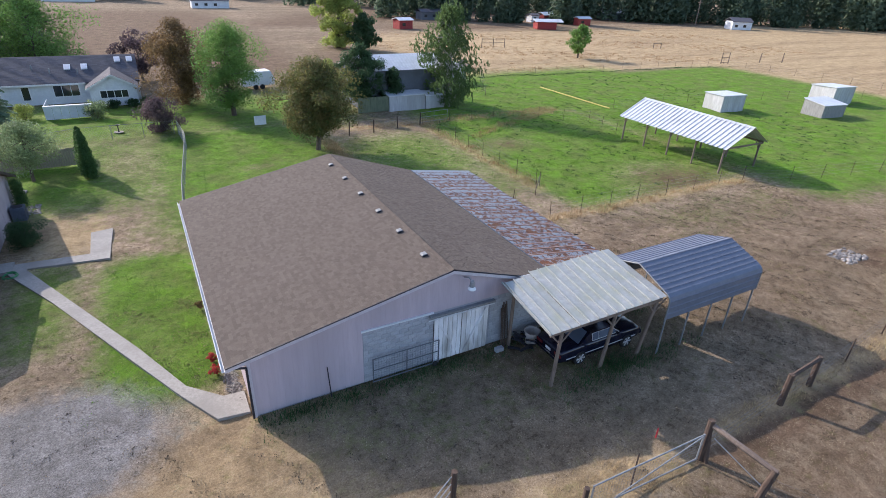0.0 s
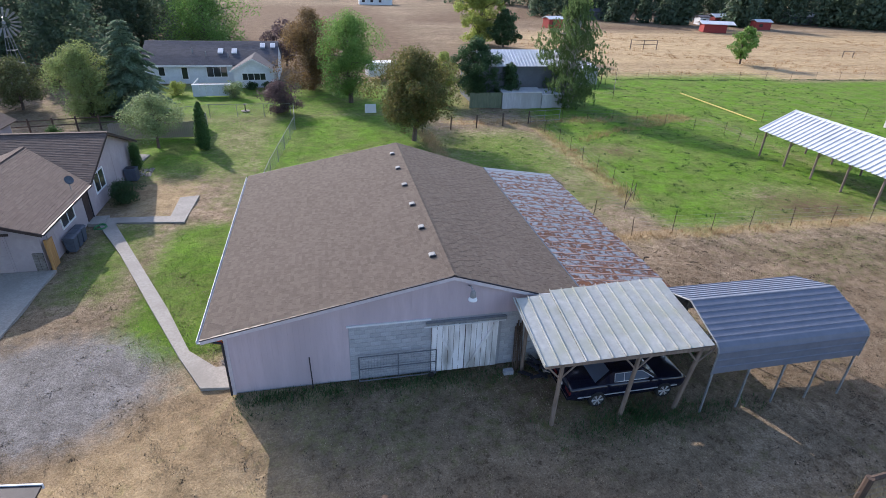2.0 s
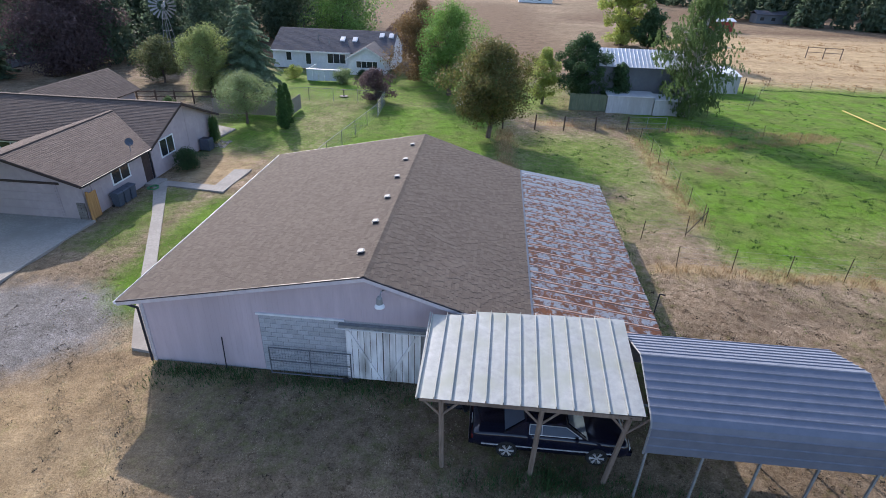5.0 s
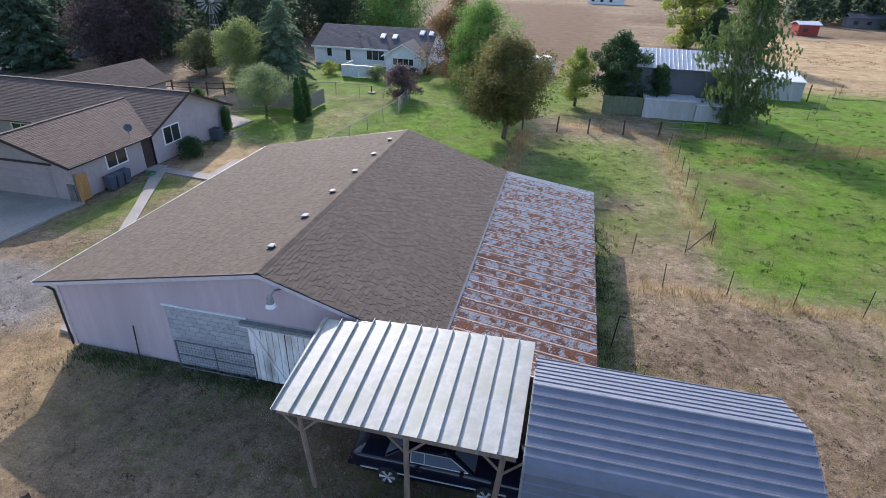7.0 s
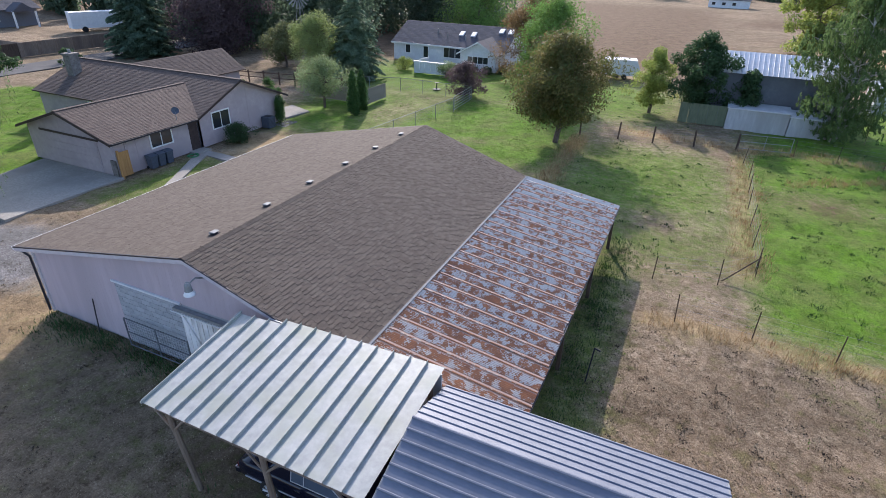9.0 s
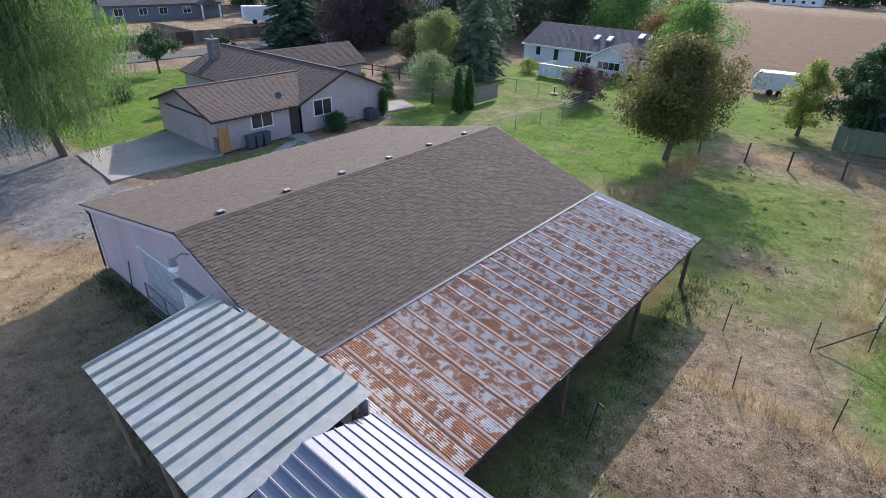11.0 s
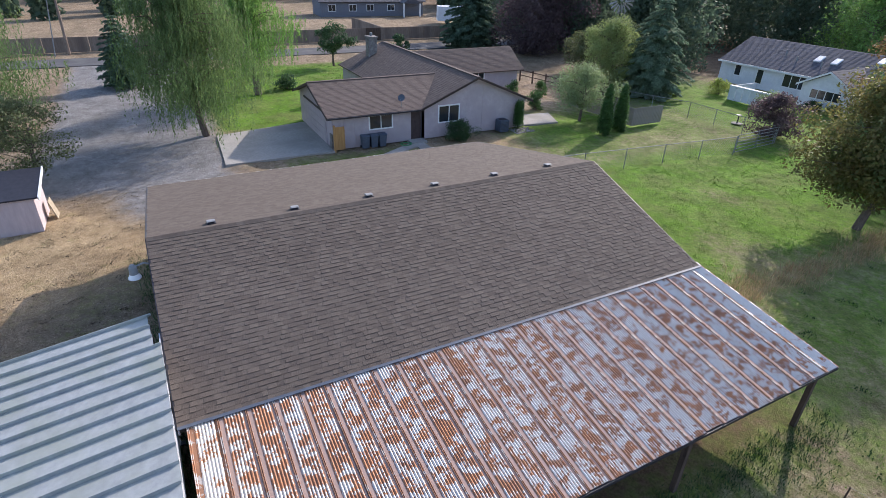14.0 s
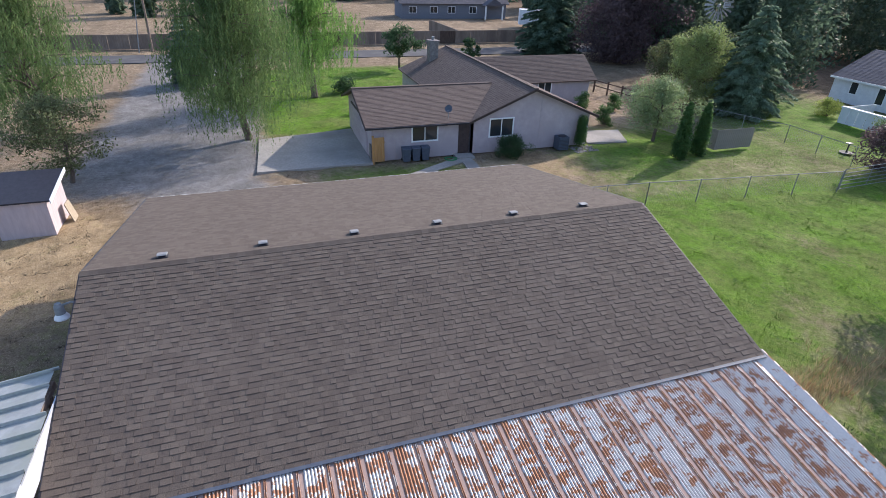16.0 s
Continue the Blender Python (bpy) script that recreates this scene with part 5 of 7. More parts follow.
# garage wing, ridge along y
GY0, GX0, GXR, GZR = 10.95, -18.7, -14.6, 3.72
part("wall", prism([(GX0, 0), (HX, 0), (HX, 2.34), (GXR, GZR - 0.12), (GX0, 2.34)], "y", GY0, MY0 + 0.2), HOUSEWALL, house)
shingled(house, (HX + 0.42, GY0 - 0.45, 2.3), (HX + 0.42, MY0 + 0.0, 2.3), (GXR, GY0 - 0.45, GZR), (GXR, 20.7, GZR), HOUSEROOF)
shingled(house, (GX0 - 0.42, MY0 + 0.0, 2.3), (GX0 - 0.42, GY0 - 0.45, 2.3), (GXR, 20.7, GZR), (GXR, GY0 - 0.45, GZR), HOUSEROOF)
part("rake_trim", prism([(GX0 - 0.42, 2.28), (GXR, GZR - 0.02), (HX + 0.42, 2.28), (HX + 0.42, 2.13), (GXR, GZR - 0.17), (GX0 - 0.42, 2.13)], "y", GY0 - 0.49, GY0 - 0.45), DARKDOOR, house, "dark brown rake board")
part("ridge_cap", boxes((GXR - 0.13, GY0 - 0.45, GZR - 0.02, GXR + 0.13, 20.6, GZR + 0.03)), HOUSEROOF, house)
part("gutter", boxes((HX + 0.4, GY0 - 0.45, 2.18, HX + 0.52, MY0 - 0.3, 2.28)), DARKTRIM, house, "dark eaves gutter")
part("downspout", bar(bmesh.new(), (HX + 0.06, MY0 - 0.06, 0.05), (HX + 0.06, MY0 - 0.06, 2.2), 0.04), DARKTRIM, house)
# garage door in the south gable
gd = part("garage_door", boxes((-17.2, GY0 - 0.04, 0.02, -11.9, GY0 + 0.02, 2.1)), HOUSEWALL, house, "wide mauve panelled garage door")
for k in range(4):
    part("door_panel", boxes((-17.1, GY0 - 0.06, 0.06 + 0.51 * k, -12.0, GY0 - 0.04, 0.51 + 0.51 * k)), HOUSEWALL, gd, bevel=0.01)
part("door_trim", boxes((-17.4, GY0 - 0.07, 2.1, -11.7, GY0 - 0.01, 2.22)), DARKDOOR, house)
for k in range(14):
    part("stone", boxes((-10.95 + 0.25 * (k % 2), GY0 - 0.1, 0.02 + 0.15 * (k // 2), -10.72 + 0.25 * (k % 2), GY0 - 0.02, 0.16 + 0.15 * (k // 2))), STONE, house, bevel=0.02)
window(house, "x", (HX, 13.5, 1.08), 1.8, 1.05, 1)
window(house, "x", (HX, 18.85, 1.02), 1.8, 1.3, 1)
door = part("door", boxes((HX, 16.7, 0.1, HX + 0.03, 17.45, 2.05)), DARKDOOR, house, "dark brown back door")
part("door_knob", lathe([(0.02, 0), (0.03, 0.03), (0.02, 0.05)], 8), CHROME, door).matrix_basis = pose(HX + 0.03, 17.3, 1.0, 0, 90, 0)
part("utility_door", boxes((HX, 11.75, 0.1, HX + 0.03, 12.45, 2.0)), HOUSEWALL, house, "mauve utility door")
part("door_trim", boxes((HX, 11.68, 0.1, HX + 0.045, 11.75, 2.06), (HX, 12.45, 0.1, HX + 0.045, 12.52, 2.06), (HX, 11.68, 2.0, HX + 0.045, 12.52, 2.07)), HOUSEWALL, house)
part("step", boxes((HX, 16.4, -0.1, HX + 0.9, 17.6, 0.09)), CONCRETE, house, bevel=0.01)
part("wall_seam", boxes((HX, 22.6, 0.1, HX + 0.015, 22.65, 3.6)), HOUSEWALL, house)
# north wing, ridge along y, hipped off the main roof
part("wall", boxes((-26.0, 26.0, 0, -21.2, 33.2, 2.25)), HOUSEWALL, house)
shingled(house, (-20.8, 24.0, 2.15), (-20.8, 33.7, 2.15), (-23.6, 22.0, 3.95), (-23.6, 33.7, 3.95), HOUSEROOF)
shingled(house, (-26.4, 33.7, 2.15), (-26.4, 24.0, 2.15), (-23.6, 33.7, 3.95), (-23.6, 22.0, 3.95), HOUSEROOF)
part("wall", prism([(-26.0, 2.2), (-21.2, 2.2), (-23.6, 3.8)], "y", 33.0, 33.2), HOUSEWALL, house)
part("rake_trim", prism([(-26.4, 2.13), (-23.6, 3.93), (-20.8, 2.13), (-20.8, 2.0), (-23.6, 3.8), (-26.4, 2.0)], "y", 33.7, 33.74), DARKDOOR, house)
window(house, "x", (-21.2, 28.0, 1.0), 1.4, 1.1, 1)
# chimney
ch = part("chimney", boxes((-26.7, 19.5, 2.5, -25.9, 20.3, 4.85), (-26.78, 19.42, 4.85, -25.82, 20.38, 5.0)), STONE, house, "rough stone chimney")
part("flue", bar(bmesh.new(), (-26.3, 19.9, 5.0), (-26.3, 19.9, 5.3), 0.13, seg=10), TUBE, ch)
window(house, "y", (-22.0, MY0, 1.0), 2.6, 1.1, -1, 3)

dish = thing("satellite_dish", "grey satellite dish on garage roof", "satellite dish", at=(HX - 0.1, 16.0, 2.45))
part("mast", bar(bar(bmesh.new(), (0, 0, 0), (0, 0, 0.5), 0.02), (0, 0, 0.5), (0.25, -0.2, 0.55), 0.015), TUBE, dish)
d = part("reflector", lathe([(0.02, 0.0), (0.14, 0.02), (0.24, 0.07), (0.25, 0.07), (0.14, 0.032), (0.02, 0.012)], 18), BINBLUE, dish)
d.matrix_basis = pose(0.0, 0.02, 0.62, 65, 0, 50)

for k in range(3):
    wb = thing("wheelie_bin", "blue-grey lidded plastic wheelie bin against house wall", "bin", at=(HX + 0.42, 13.05 + 0.62 * k, 0), group="wheelie bins")
    wb.scale = (0.88, 0.88, 0.9)
    bm = bmesh.new()
    a = [bm.verts.new(p) for p in ((-0.24, -0.24, 0.04), (0.24, -0.24, 0.04), (0.24, 0.24, 0.04), (-0.24, 0.24, 0.04))]
    b = [bm.verts.new(p) for p in ((-0.3, -0.3, 0.92), (0.3, -0.3, 0.92), (0.3, 0.3, 0.92), (-0.3, 0.3, 0.92))]
    bm.faces.new(a[::-1])
    bm.faces.new(b)
    for i in range(4):
        bm.faces.new((a[i], a[(i + 1) % 4], b[(i + 1) % 4], b[i]))
    part("body", bm, BINBLUE, wb, bevel=0.03)
    part("lid", prism([(-0.33, 0.92), (0.33, 0.92), (0.34, 0.95), (0.2, 1.01), (-0.25, 1.03), (-0.33, 0.98)], "y", -0.32, 0.32), BINBLUE, wb, bevel=0.015)
    for s in (-1, 1):
        wl = part("wheel", lathe([(0.1, -0.03), (0.1, 0.03)], 12), RUBBER, wb)
        wl.matrix_basis = pose(-0.24, s * 0.27, 0.1, 90, 0, 0)

ac = thing("air_conditioner", "blue-grey square outdoor air conditioner on the bed", "air conditioner", at=(-9.95, 24.2, 0))
part("body", boxes((-0.38, -0.38, 0.02, 0.38, 0.38, 0.9)), BINBLUE, ac, bevel=0.03)
part("fan_grille", lathe([(0.3, 0.9), (0.3, 0.93), (0.1, 0.95)], 16), DARKTRIM, ac)
for k in range(7):
    part("louvre", boxes((-0.395, -0.36, 0.12 + 0.1 * k, 0.395, 0.36, 0.14 + 0.1 * k)), DARKTRIM, ac)

screen = thing("cedar_screen", "new orange cedar fence panel beside the garage corner", "fence panel", at=(-10.2, 10.95, 0))
part("post", boxes((-0.06, -0.06, -0.1, 0.06, 0.06, 1.75)), NEWWOOD, screen)
for k in range(5):
    part("board", boxes((-0.02, 0.08 + 0.13 * k, 0.05, 0.02, 0.2 + 0.13 * k, 1.62)), NEWWOOD, screen)
part("rail", boxes((-0.05, 0.0, 1.25, -0.02, 0.75, 1.34), (-0.05, 0.0, 0.3, -0.02, 0.75, 0.39)), NEWWOOD, screen)
hose = thing("garden_hose", "coiled green garden hose on step", "hose", at=(-9.55, 15.9, 0.02))
bm = bmesh.new()
for k in range(40):
    a0, a1 = k * 0.6, (k + 1) * 0.6
    r0 = 0.25 + 0.02 * (k % 7)
    bar(bm, (r0 * math.cos(a0), 1.2 * r0 * math.sin(a0), 0.03 + 0.002 * k), (r0 * math.cos(a1), 1.2 * r0 * math.sin(a1), 0.03 + 0.002 * k), 0.018, seg=5)
part("coil", bm, mat("green_hose", (0.03, 0.18, 0.07), (0.05, 0.26, 0.1), rough=0.5), hose)

# paths and drive
slab("walk_path", [(-10.1, 17.3), (-10.1, 16.85), (-7.45, 12.2), (-4.6, 6.6), (-2.5, 2.5), (-1.3, 0.4), (-0.12, 0.25), (-0.12, 1.55), (-0.92, 1.6), (-2.16, 2.85), (-3.75, 6.3), (-6.4, 11.5), (-8.87, 16.35), (-8.8, 17.3)], "pale concrete garden path")
slab("patio_path", [(-8.85, 17.3), (-8.85, 16.5), (-4.9, 16.1), (-4.75, 20.4), (-5.95, 20.2), (-5.9, 17.1)], "pale concrete side path", top=0.044)
slab("drive_apron", [(-17.9, 10.9), (-10.1, 10.9), (-10.15, 3.9), (-16.6, 4.25)], "pale concrete garage apron", top=0.045)
slab("garden_terrace", [(-13.4, 27.4), (-10.6, 26.8), (-10.2, 29.9), (-13.0, 31.0)], "pale concrete terrace", top=0.04)
tagged(part("road", prism([(-54, -400), (-48.8, -400), (-47.5, 400), (-52.7, 400)], "z", -0.2, 0.035), ASPHALT), "grey asphalt country road", "road", kind="structure")

# ---- white house ----
wh = thing("white_house", "white bungalow with grey shingle roof and skylights", "house")
WX0, WX1, WY0, WYR, WY1 = -18.0, -1.4, 58.8, 63.6, 68.4
part("wall", prism([(WY0 + 0.3, 0), (WY1, 0), (WY1, 2.4), (WYR, 4.45), (WY0 + 0.3, 2.4)], "x", WX0 + 0.2, WX1 - 0.2), WHITE, wh)
shingled(wh, (WX0, WY0 - 0.1, 2.3), (WX1, WY0 - 0.1, 2.3), (WX0, WYR, 4.6), (WX1, WYR, 4.6), SLATEROOF, rows=26)
shingled(wh, (WX1, WY1 + 0.4, 2.3), (WX0, WY1 + 0.4, 2.3), (WX1, WYR, 4.6), (WX0, WYR, 4.6), SLATEROOF, rows=14)
part("wall", prism([(-6.6, 0), (-1.9, 0), (-1.9, 2.1), (-4.25, 3.3), (-6.6, 2.1)], "y", 56.3, 60.5), WHITE, wh)
shingled(wh, (-1.5, 55.9, 2.05), (-1.5, 61.0, 2.05), (-4.25, 55.9, 3.55), (-4.25, 61.5, 3.55), SLATEROOF, rows=14)
shingled(wh, (-7.0, 61.0, 2.05), (-7.0, 55.9, 2.05), (-4.25, 61.5, 3.55), (-4.25, 55.9, 3.55), SLATEROOF, rows=14)
part("rake_trim", prism([(-7.0, 2.03), (-4.25, 3.53), (-1.5, 2.03), (-1.5, 1.85), (-4.25, 3.35), (-7.0, 1.85)], "y", 55.84, 55.9), WINFRAME, wh)
part("eave_trim", boxes((WX0, WY0 - 0.14, 2.12, -7.0, WY0 - 0.1, 2.3)), WINFRAME, wh)
window(wh, "y", (-5.7, 56.3, 0.85), 2.9, 0.95, -1, 4)
window(wh, "y", (-10.3, WY0 + 0.3, 0.75), 2.6, 1.35, -1, 3)
window(wh, "y", (-16.0, WY0 + 0.3, 0.9), 0.85, 1.2, -1, 1)
window(wh, "y", (-13.3, WY0 + 0.3, 0.5), 0.85, 1.55, -1, 1)
for xx, q in ((-8.6, 0.55), (-6.9, 0.55), (-3.4, 0.78), (-1.9 - 0.2, 0.78)):
    yy, zz = WY0 + (WYR - WY0) * q, 2.3 + 2.3 * q
    s = part("skylight", boxes((-0.32, -0.5, 0, 0.32, 0.5, 0.12)), WINFRAME, wh, "white framed skylight", bevel=0.015)
    s.matrix_basis = pose(xx, yy, zz + 0.03, 25.6, 0, 0)
    part("pane", boxes((-0.26, -0.44, 0.12, 0.26, 0.44, 0.13)), WHITEMETAL, s)
for xx, q in ((-12.0, 0.5), (-10.3, 0.35), (-7.6, 0.3)):
    part("flue", bar(bmesh.new(), (xx, WY0 + 4.8 * q, 2.2 + 2.3 * q), (xx, WY0 + 4.8 * q, 2.9 + 2.3 * q), 0.07, seg=8), TUBE, wh)
wfence = thing("white_fence", "solid white garden fence with lattice top", "fence")
for k in range(6):
    x0 = -10.7 + 0.72 * k
    part("board_panel", boxes((x0, 51.5 + 0.05 * k, 0.0, x0 + 0.7, 51.56 + 0.05 * k, 1.25)), WHITE, wfence)
part("rail", boxes((-10.75, 51.46, 1.25, -6.4, 51.85, 1.38)), WHITE, wfence)
for k in range(5):
    part("board_panel", boxes((-10.75, 51.6 + 0.8 * k, 0.0, -10.69, 52.36 + 0.8 * k, 1.3)), WHITE, wfence)

# ---- outbuildings to the north ----
b2 = thing("grey_barn", "slate-grey metal barn with white metal roof", "barn")
part("wall", prism([(45.9, 0), (52.0, 0), (52.0, 4.3), (48.6, 5.6), (45.9, 4.35)], "x", 21.3, 33.0), GREYWALL, b2)
for k in range(30):
    x0 = 21.0 + 0.41 * k
    mesh_ob("roof_panel", [(x0 + u, yy, zz + hh) for yy, zz in ((45.5, 4.3), (48.6, 5.75)) for u, hh in ((0, 0), (0.34, 0), (0.36, 0.04), (0.39, 0.04), (0.41, 0))], [(i, i + 1, i + 6, i + 5) for i in range(4)], WHITEMETAL, b2)
part("back_roof", prism([(48.6, 5.75), (52.4, 4.2), (52.4, 4.1), (48.6, 5.6)], "x", 21.0, 33.3), WHITEMETAL, b2)


def small_shed(x0, y0, x1, y1, h0, h1, wallmat, label, rz=0.0, n=6, rib=0.0):
    s = thing("garden_shed", label, "shed", at=((x0 + x1) / 2, (y0 + y1) / 2, 0), rz=rz)
    hx, hy = (x1 - x0) / 2, (y1 - y0) / 2
    part("body", prism([(-hy, -0.1), (hy, -0.1), (hy, h1), (-hy, h0)], "x", -hx, hx), wallmat, s)
    part("roof", prism([(-hy - 0.12, h0 + 0.02), (hy + 0.12, h1 + 0.02), (hy + 0.12, h1 + 0.09), (-hy - 0.12, h0 + 0.09)], "x", -hx - 0.12, hx + 0.12), WHITEMETAL, s, "white sheet roof")
    for k in range(n + 1):
        xx = -hx + 2 * hx * k / n
        part("batten", boxes((xx - 0.025, -hy - 0.02, 0, xx + 0.025, -hy, h0)), wallmat, s)
    return s


SHEDWALL = mat("dull_white_sheet", (0.36, 0.37, 0.39), (0.5, 0.51, 0.53), scale=4, rough=0.7, bump=0.1, c3=(0.33, 0.33, 0.33), stretch=(1, 1, 0.2))
small_shed(24.3, 43.4, 29.0, 45.4, 1.7, 1.85, SHEDWALL, "long low white shed with sheet roof")
small_shed(29.1, 43.3, 31.6, 45.2, 1.5, 1.7, SHEDWALL, "small white shed with sheet roof", n=3)
gp = thing("green_panel_fence", "faded green sheet metal fence panels", "fence")
for k in range(5):
    part("panel", boxes((20.4 + 0.78 * k, 43.6, 0, 21.16 + 0.78 * k, 43.65, 1.75)), mat("faded_green_metal", (0.10, 0.125, 0.08), (0.15, 0.175, 0.115), rough=0.7, stretch=(1, 1, 0.2)), gp)
sh = small_shed(37.5, 56.5, 42.5, 60.5, 2.0, 2.5, SHEDWALL, "low white field shelter beside the birch")
part("porch_post", bar(bmesh.new(), (3.2, -2.0, 0), (3.2, -2.0, 1.9), 0.07), DARKWOOD, sh)
# paddock sheds
small_shed(65.4, 28.4, 69.2, 31.6, 2.0, 1.9, SHEDWALL, "white boxy paddock shed with flat roof", rz=-8, n=4)
small_shed(86.5, 25.8, 90.5, 29.6, 2.3, 2.1, SHEDWALL, "white paddock shed beyond the grass", rz=-8, n=4)
small_shed(75.8, 21.2, 79.8, 24.2, 1.5, 1.9, mat("grey_board", (0.2, 0.2, 0.2), (0.3, 0.3, 0.3), stretch=(1, 1, 0.2)), "grey open-fronted paddock shelter", rz=-8, n=5)

# loafing shelter with white gable roof
ls = thing("hay_shelter", "open pole shelter with white ribbed gable roof", "shelter")
LX0, LXR, LX1, LY0, LY1, LZE, LZR = 42.6, 45.9, 48.6, 11.7, 24.6, 2.3, 3.95
for side in (0, 1):
    for k in range(26):
        y0 = LY0 + (LY1 - LY0) * k / 26
        w = (LY1 - LY0) / 26
        ex = LX0 if side == 0 else LX1
        prof3 = ((0, 0), (w - 0.13, 0), (w - 0.11, 0.09), (w - 0.03, 0.09), (w, 0))
        mesh_ob("roof_panel", [(px, y0 + u, pz + hh) for px, pz in ((ex, LZE), (LXR, LZR)) for u, hh in prof3], [(i, i + 1, i + 6, i + 5) for i in range(4)], WHITEMETAL, ls)
part("ridge_cap", prism([(LXR - 0.25, LZR - 0.05), (LXR, LZR + 0.07), (LXR + 0.25, LZR - 0.05), (LXR, LZR + 0.03)], "y", LY0, LY1), WHITEMETAL, ls)
part("end_beam", boxes((LX0 + 0.3, LY0 + 0.3, LZE - 0.12, LX1 - 0.3, LY0 + 0.4, LZE + 0.02)), WOOD, ls)
for k in range(5):
    yy = LY0 + 0.5 + (LY1 - LY0 - 1.0) * k / 4
    for xx in (LX0 + 0.5, LX1 - 0.5):
        part("post", bar(bmesh.new(), (xx, yy, -0.2), (xx, yy, LZE + 0.1), 0.09, seg=7), WOOD, ls)
        part("knee_brace", bar(bmesh.new(), (xx, yy, 1.6), (xx + (0.7 if xx < LXR else -0.7), yy, LZE + 0.2), 0.04, seg=5), WOOD, ls)
for xx in (LX0 + 0.5, LX1 - 0.5):
    part("plate", boxes((xx - 0.06, LY0 + 0.2, LZE + 0.0, xx + 0.06, LY1 - 0.2, LZE + 0.14)), WOOD, ls)

# pump shed by the drive
ps = thing("pump_shed", "small pale pink shed with dark sloping roof", "shed", at=(-5.6, -6.2, 0), rz=0)
part("body", prism([(-1.35, -0.1), (1.2, -0.1), (1.2, 1.65), (-1.35, 2.05)], "y", -1.0, 1.15), mat("pale_pink_board", (0.42, 0.35, 0.36), (0.5, 0.42, 0.43), rough=0.8, bump=0.2, stretch=(1, 1, 0.2)), ps)
part("roof", prism([(-1.6, 2.1), (1.35, 1.64), (1.35, 1.71), (-1.6, 2.17)], "y", -1.2, 1.35), DARKTRIM, ps, "dark felt roof")
part("fascia", prism([(-1.62, 2.02), (1.37, 1.56), (1.37, 1.74), (-1.62, 2.2)], "y", 1.352, 1.4), WINFRAME, ps, "white rake board")
pb = thing("plywood_sheet", "tan board leaning by the pump shed", "board", at=(-5.9, -4.85, 0))
part("board", boxes((-0.35, 0.0, 0, 0.35, 0.04, 0.95)), mat("tan_board", (0.3, 0.25, 0.18), (0.38, 0.32, 0.24)), pb).matrix_basis = pose(0, 0.25, 0, 12, 0, 0)

# farmstead across the field
rb = thing("red_barn", "small red barn with white roof across the field", "barn", at=(110.5, 124.0, 0), rz=-18)
part("wall", boxes((-3.5, -2.0, 0, 2.5, 2.0, 2.2)), RED, rb)
part("roof", prism([(-2.6, 2.1), (0, 2.7), (2.6, 2.1), (2.6, 2.22), (0, 2.85), (-2.6, 2.22)], "x", -4.5, 4.5), WHITEMETAL, rb)
for x0, y0, w, dp, hh, rise, col, lab, rz in ((121, 145, 3.4, 2.6, 2.2, 0.5, WHITE, "far white wooden outbuilding", 5), (132, 132.5, 4.5, 3.2, 2.2, 0.6, RED, "far red wooden outbuilding with white roof", -10), (126.5, 145, 5.5, 3.5, 2.3, 0.9, RED, "far red barn with white roof", 8), (164, 150, 13, 5, 2.6, 1.2, GREYWALL, "far grey barn with white roof", -18), (187, 114, 7, 5, 2.6, 1.2, WHITE, "far white house by the woods", -25), (65.7, 130.5, 4.4, 3.2, 2.3, 0.6, RED, "small red hut with pale roof in the dry field", 10), (88, 157, 9, 4.5, 2.3, 0.9, GREYWALL, "far long low grey house", 0), (25, 202, 12, 5, 2.4, 1.2, WHITE, "far low white house", 0), (-18, 230, 16, 5, 2.6, 1.3, WHITE, "far low white house", 0), (-45, 225, 12, 5, 2.6, 1.3, WHITE, "far low white house", 0)):
    fb = thing("farm_building", lab, "building", at=(x0, y0, 0), rz=rz)
    e = dp / 2 + 0.3
    part("wall", boxes((-w / 2, -dp / 2, 0, w / 2, dp / 2, hh)), col, fb)
    part("roof", prism([(-e, hh - 0.1), (0, hh + rise - 0.15), (e, hh - 0.1), (e, hh + 0.05), (0, hh + rise), (-e, hh + 0.05)], "x", -w / 2 - 0.3, w / 2 + 0.3), WHITEMETAL if "roof" in lab else SLATEROOF, fb)
    for k in range(int(w / 3.2)):
        part("window", boxes((-w / 2 + 1 + 3 * k, -dp / 2 - 0.06, 0.8, -w / 2 + 2 + 3 * k, -dp / 2, 1.6)), glass_mat(), fb)

# hitching frames and gate posts in the dry field
def rail_frame(at, rz, w, h, rails, label):
    fr = thing("wooden_fence", label, "fence panel", at=at, rz=rz)
    for x in (0.0, w):
        part("post", bar(bmesh.new(), (x, 0, -0.2), (x, 0, h), 0.09, 0.08, 7), WOOD, fr)
    if w > 4:
        part("post", bar(bmesh.new(), (w / 2, 0, -0.2), (w / 2, 0, h), 0.08, 0.07, 7), WOOD, fr)
    for k in range(rails):
        z = h * (1 - 0.42 * k) - 0.1
        part("rail", bar(bmesh.new(), (-0.1, 0.06, z), (w + 0.1, 0.06, z + 0.03), 0.06, seg=6), WOOD, fr)


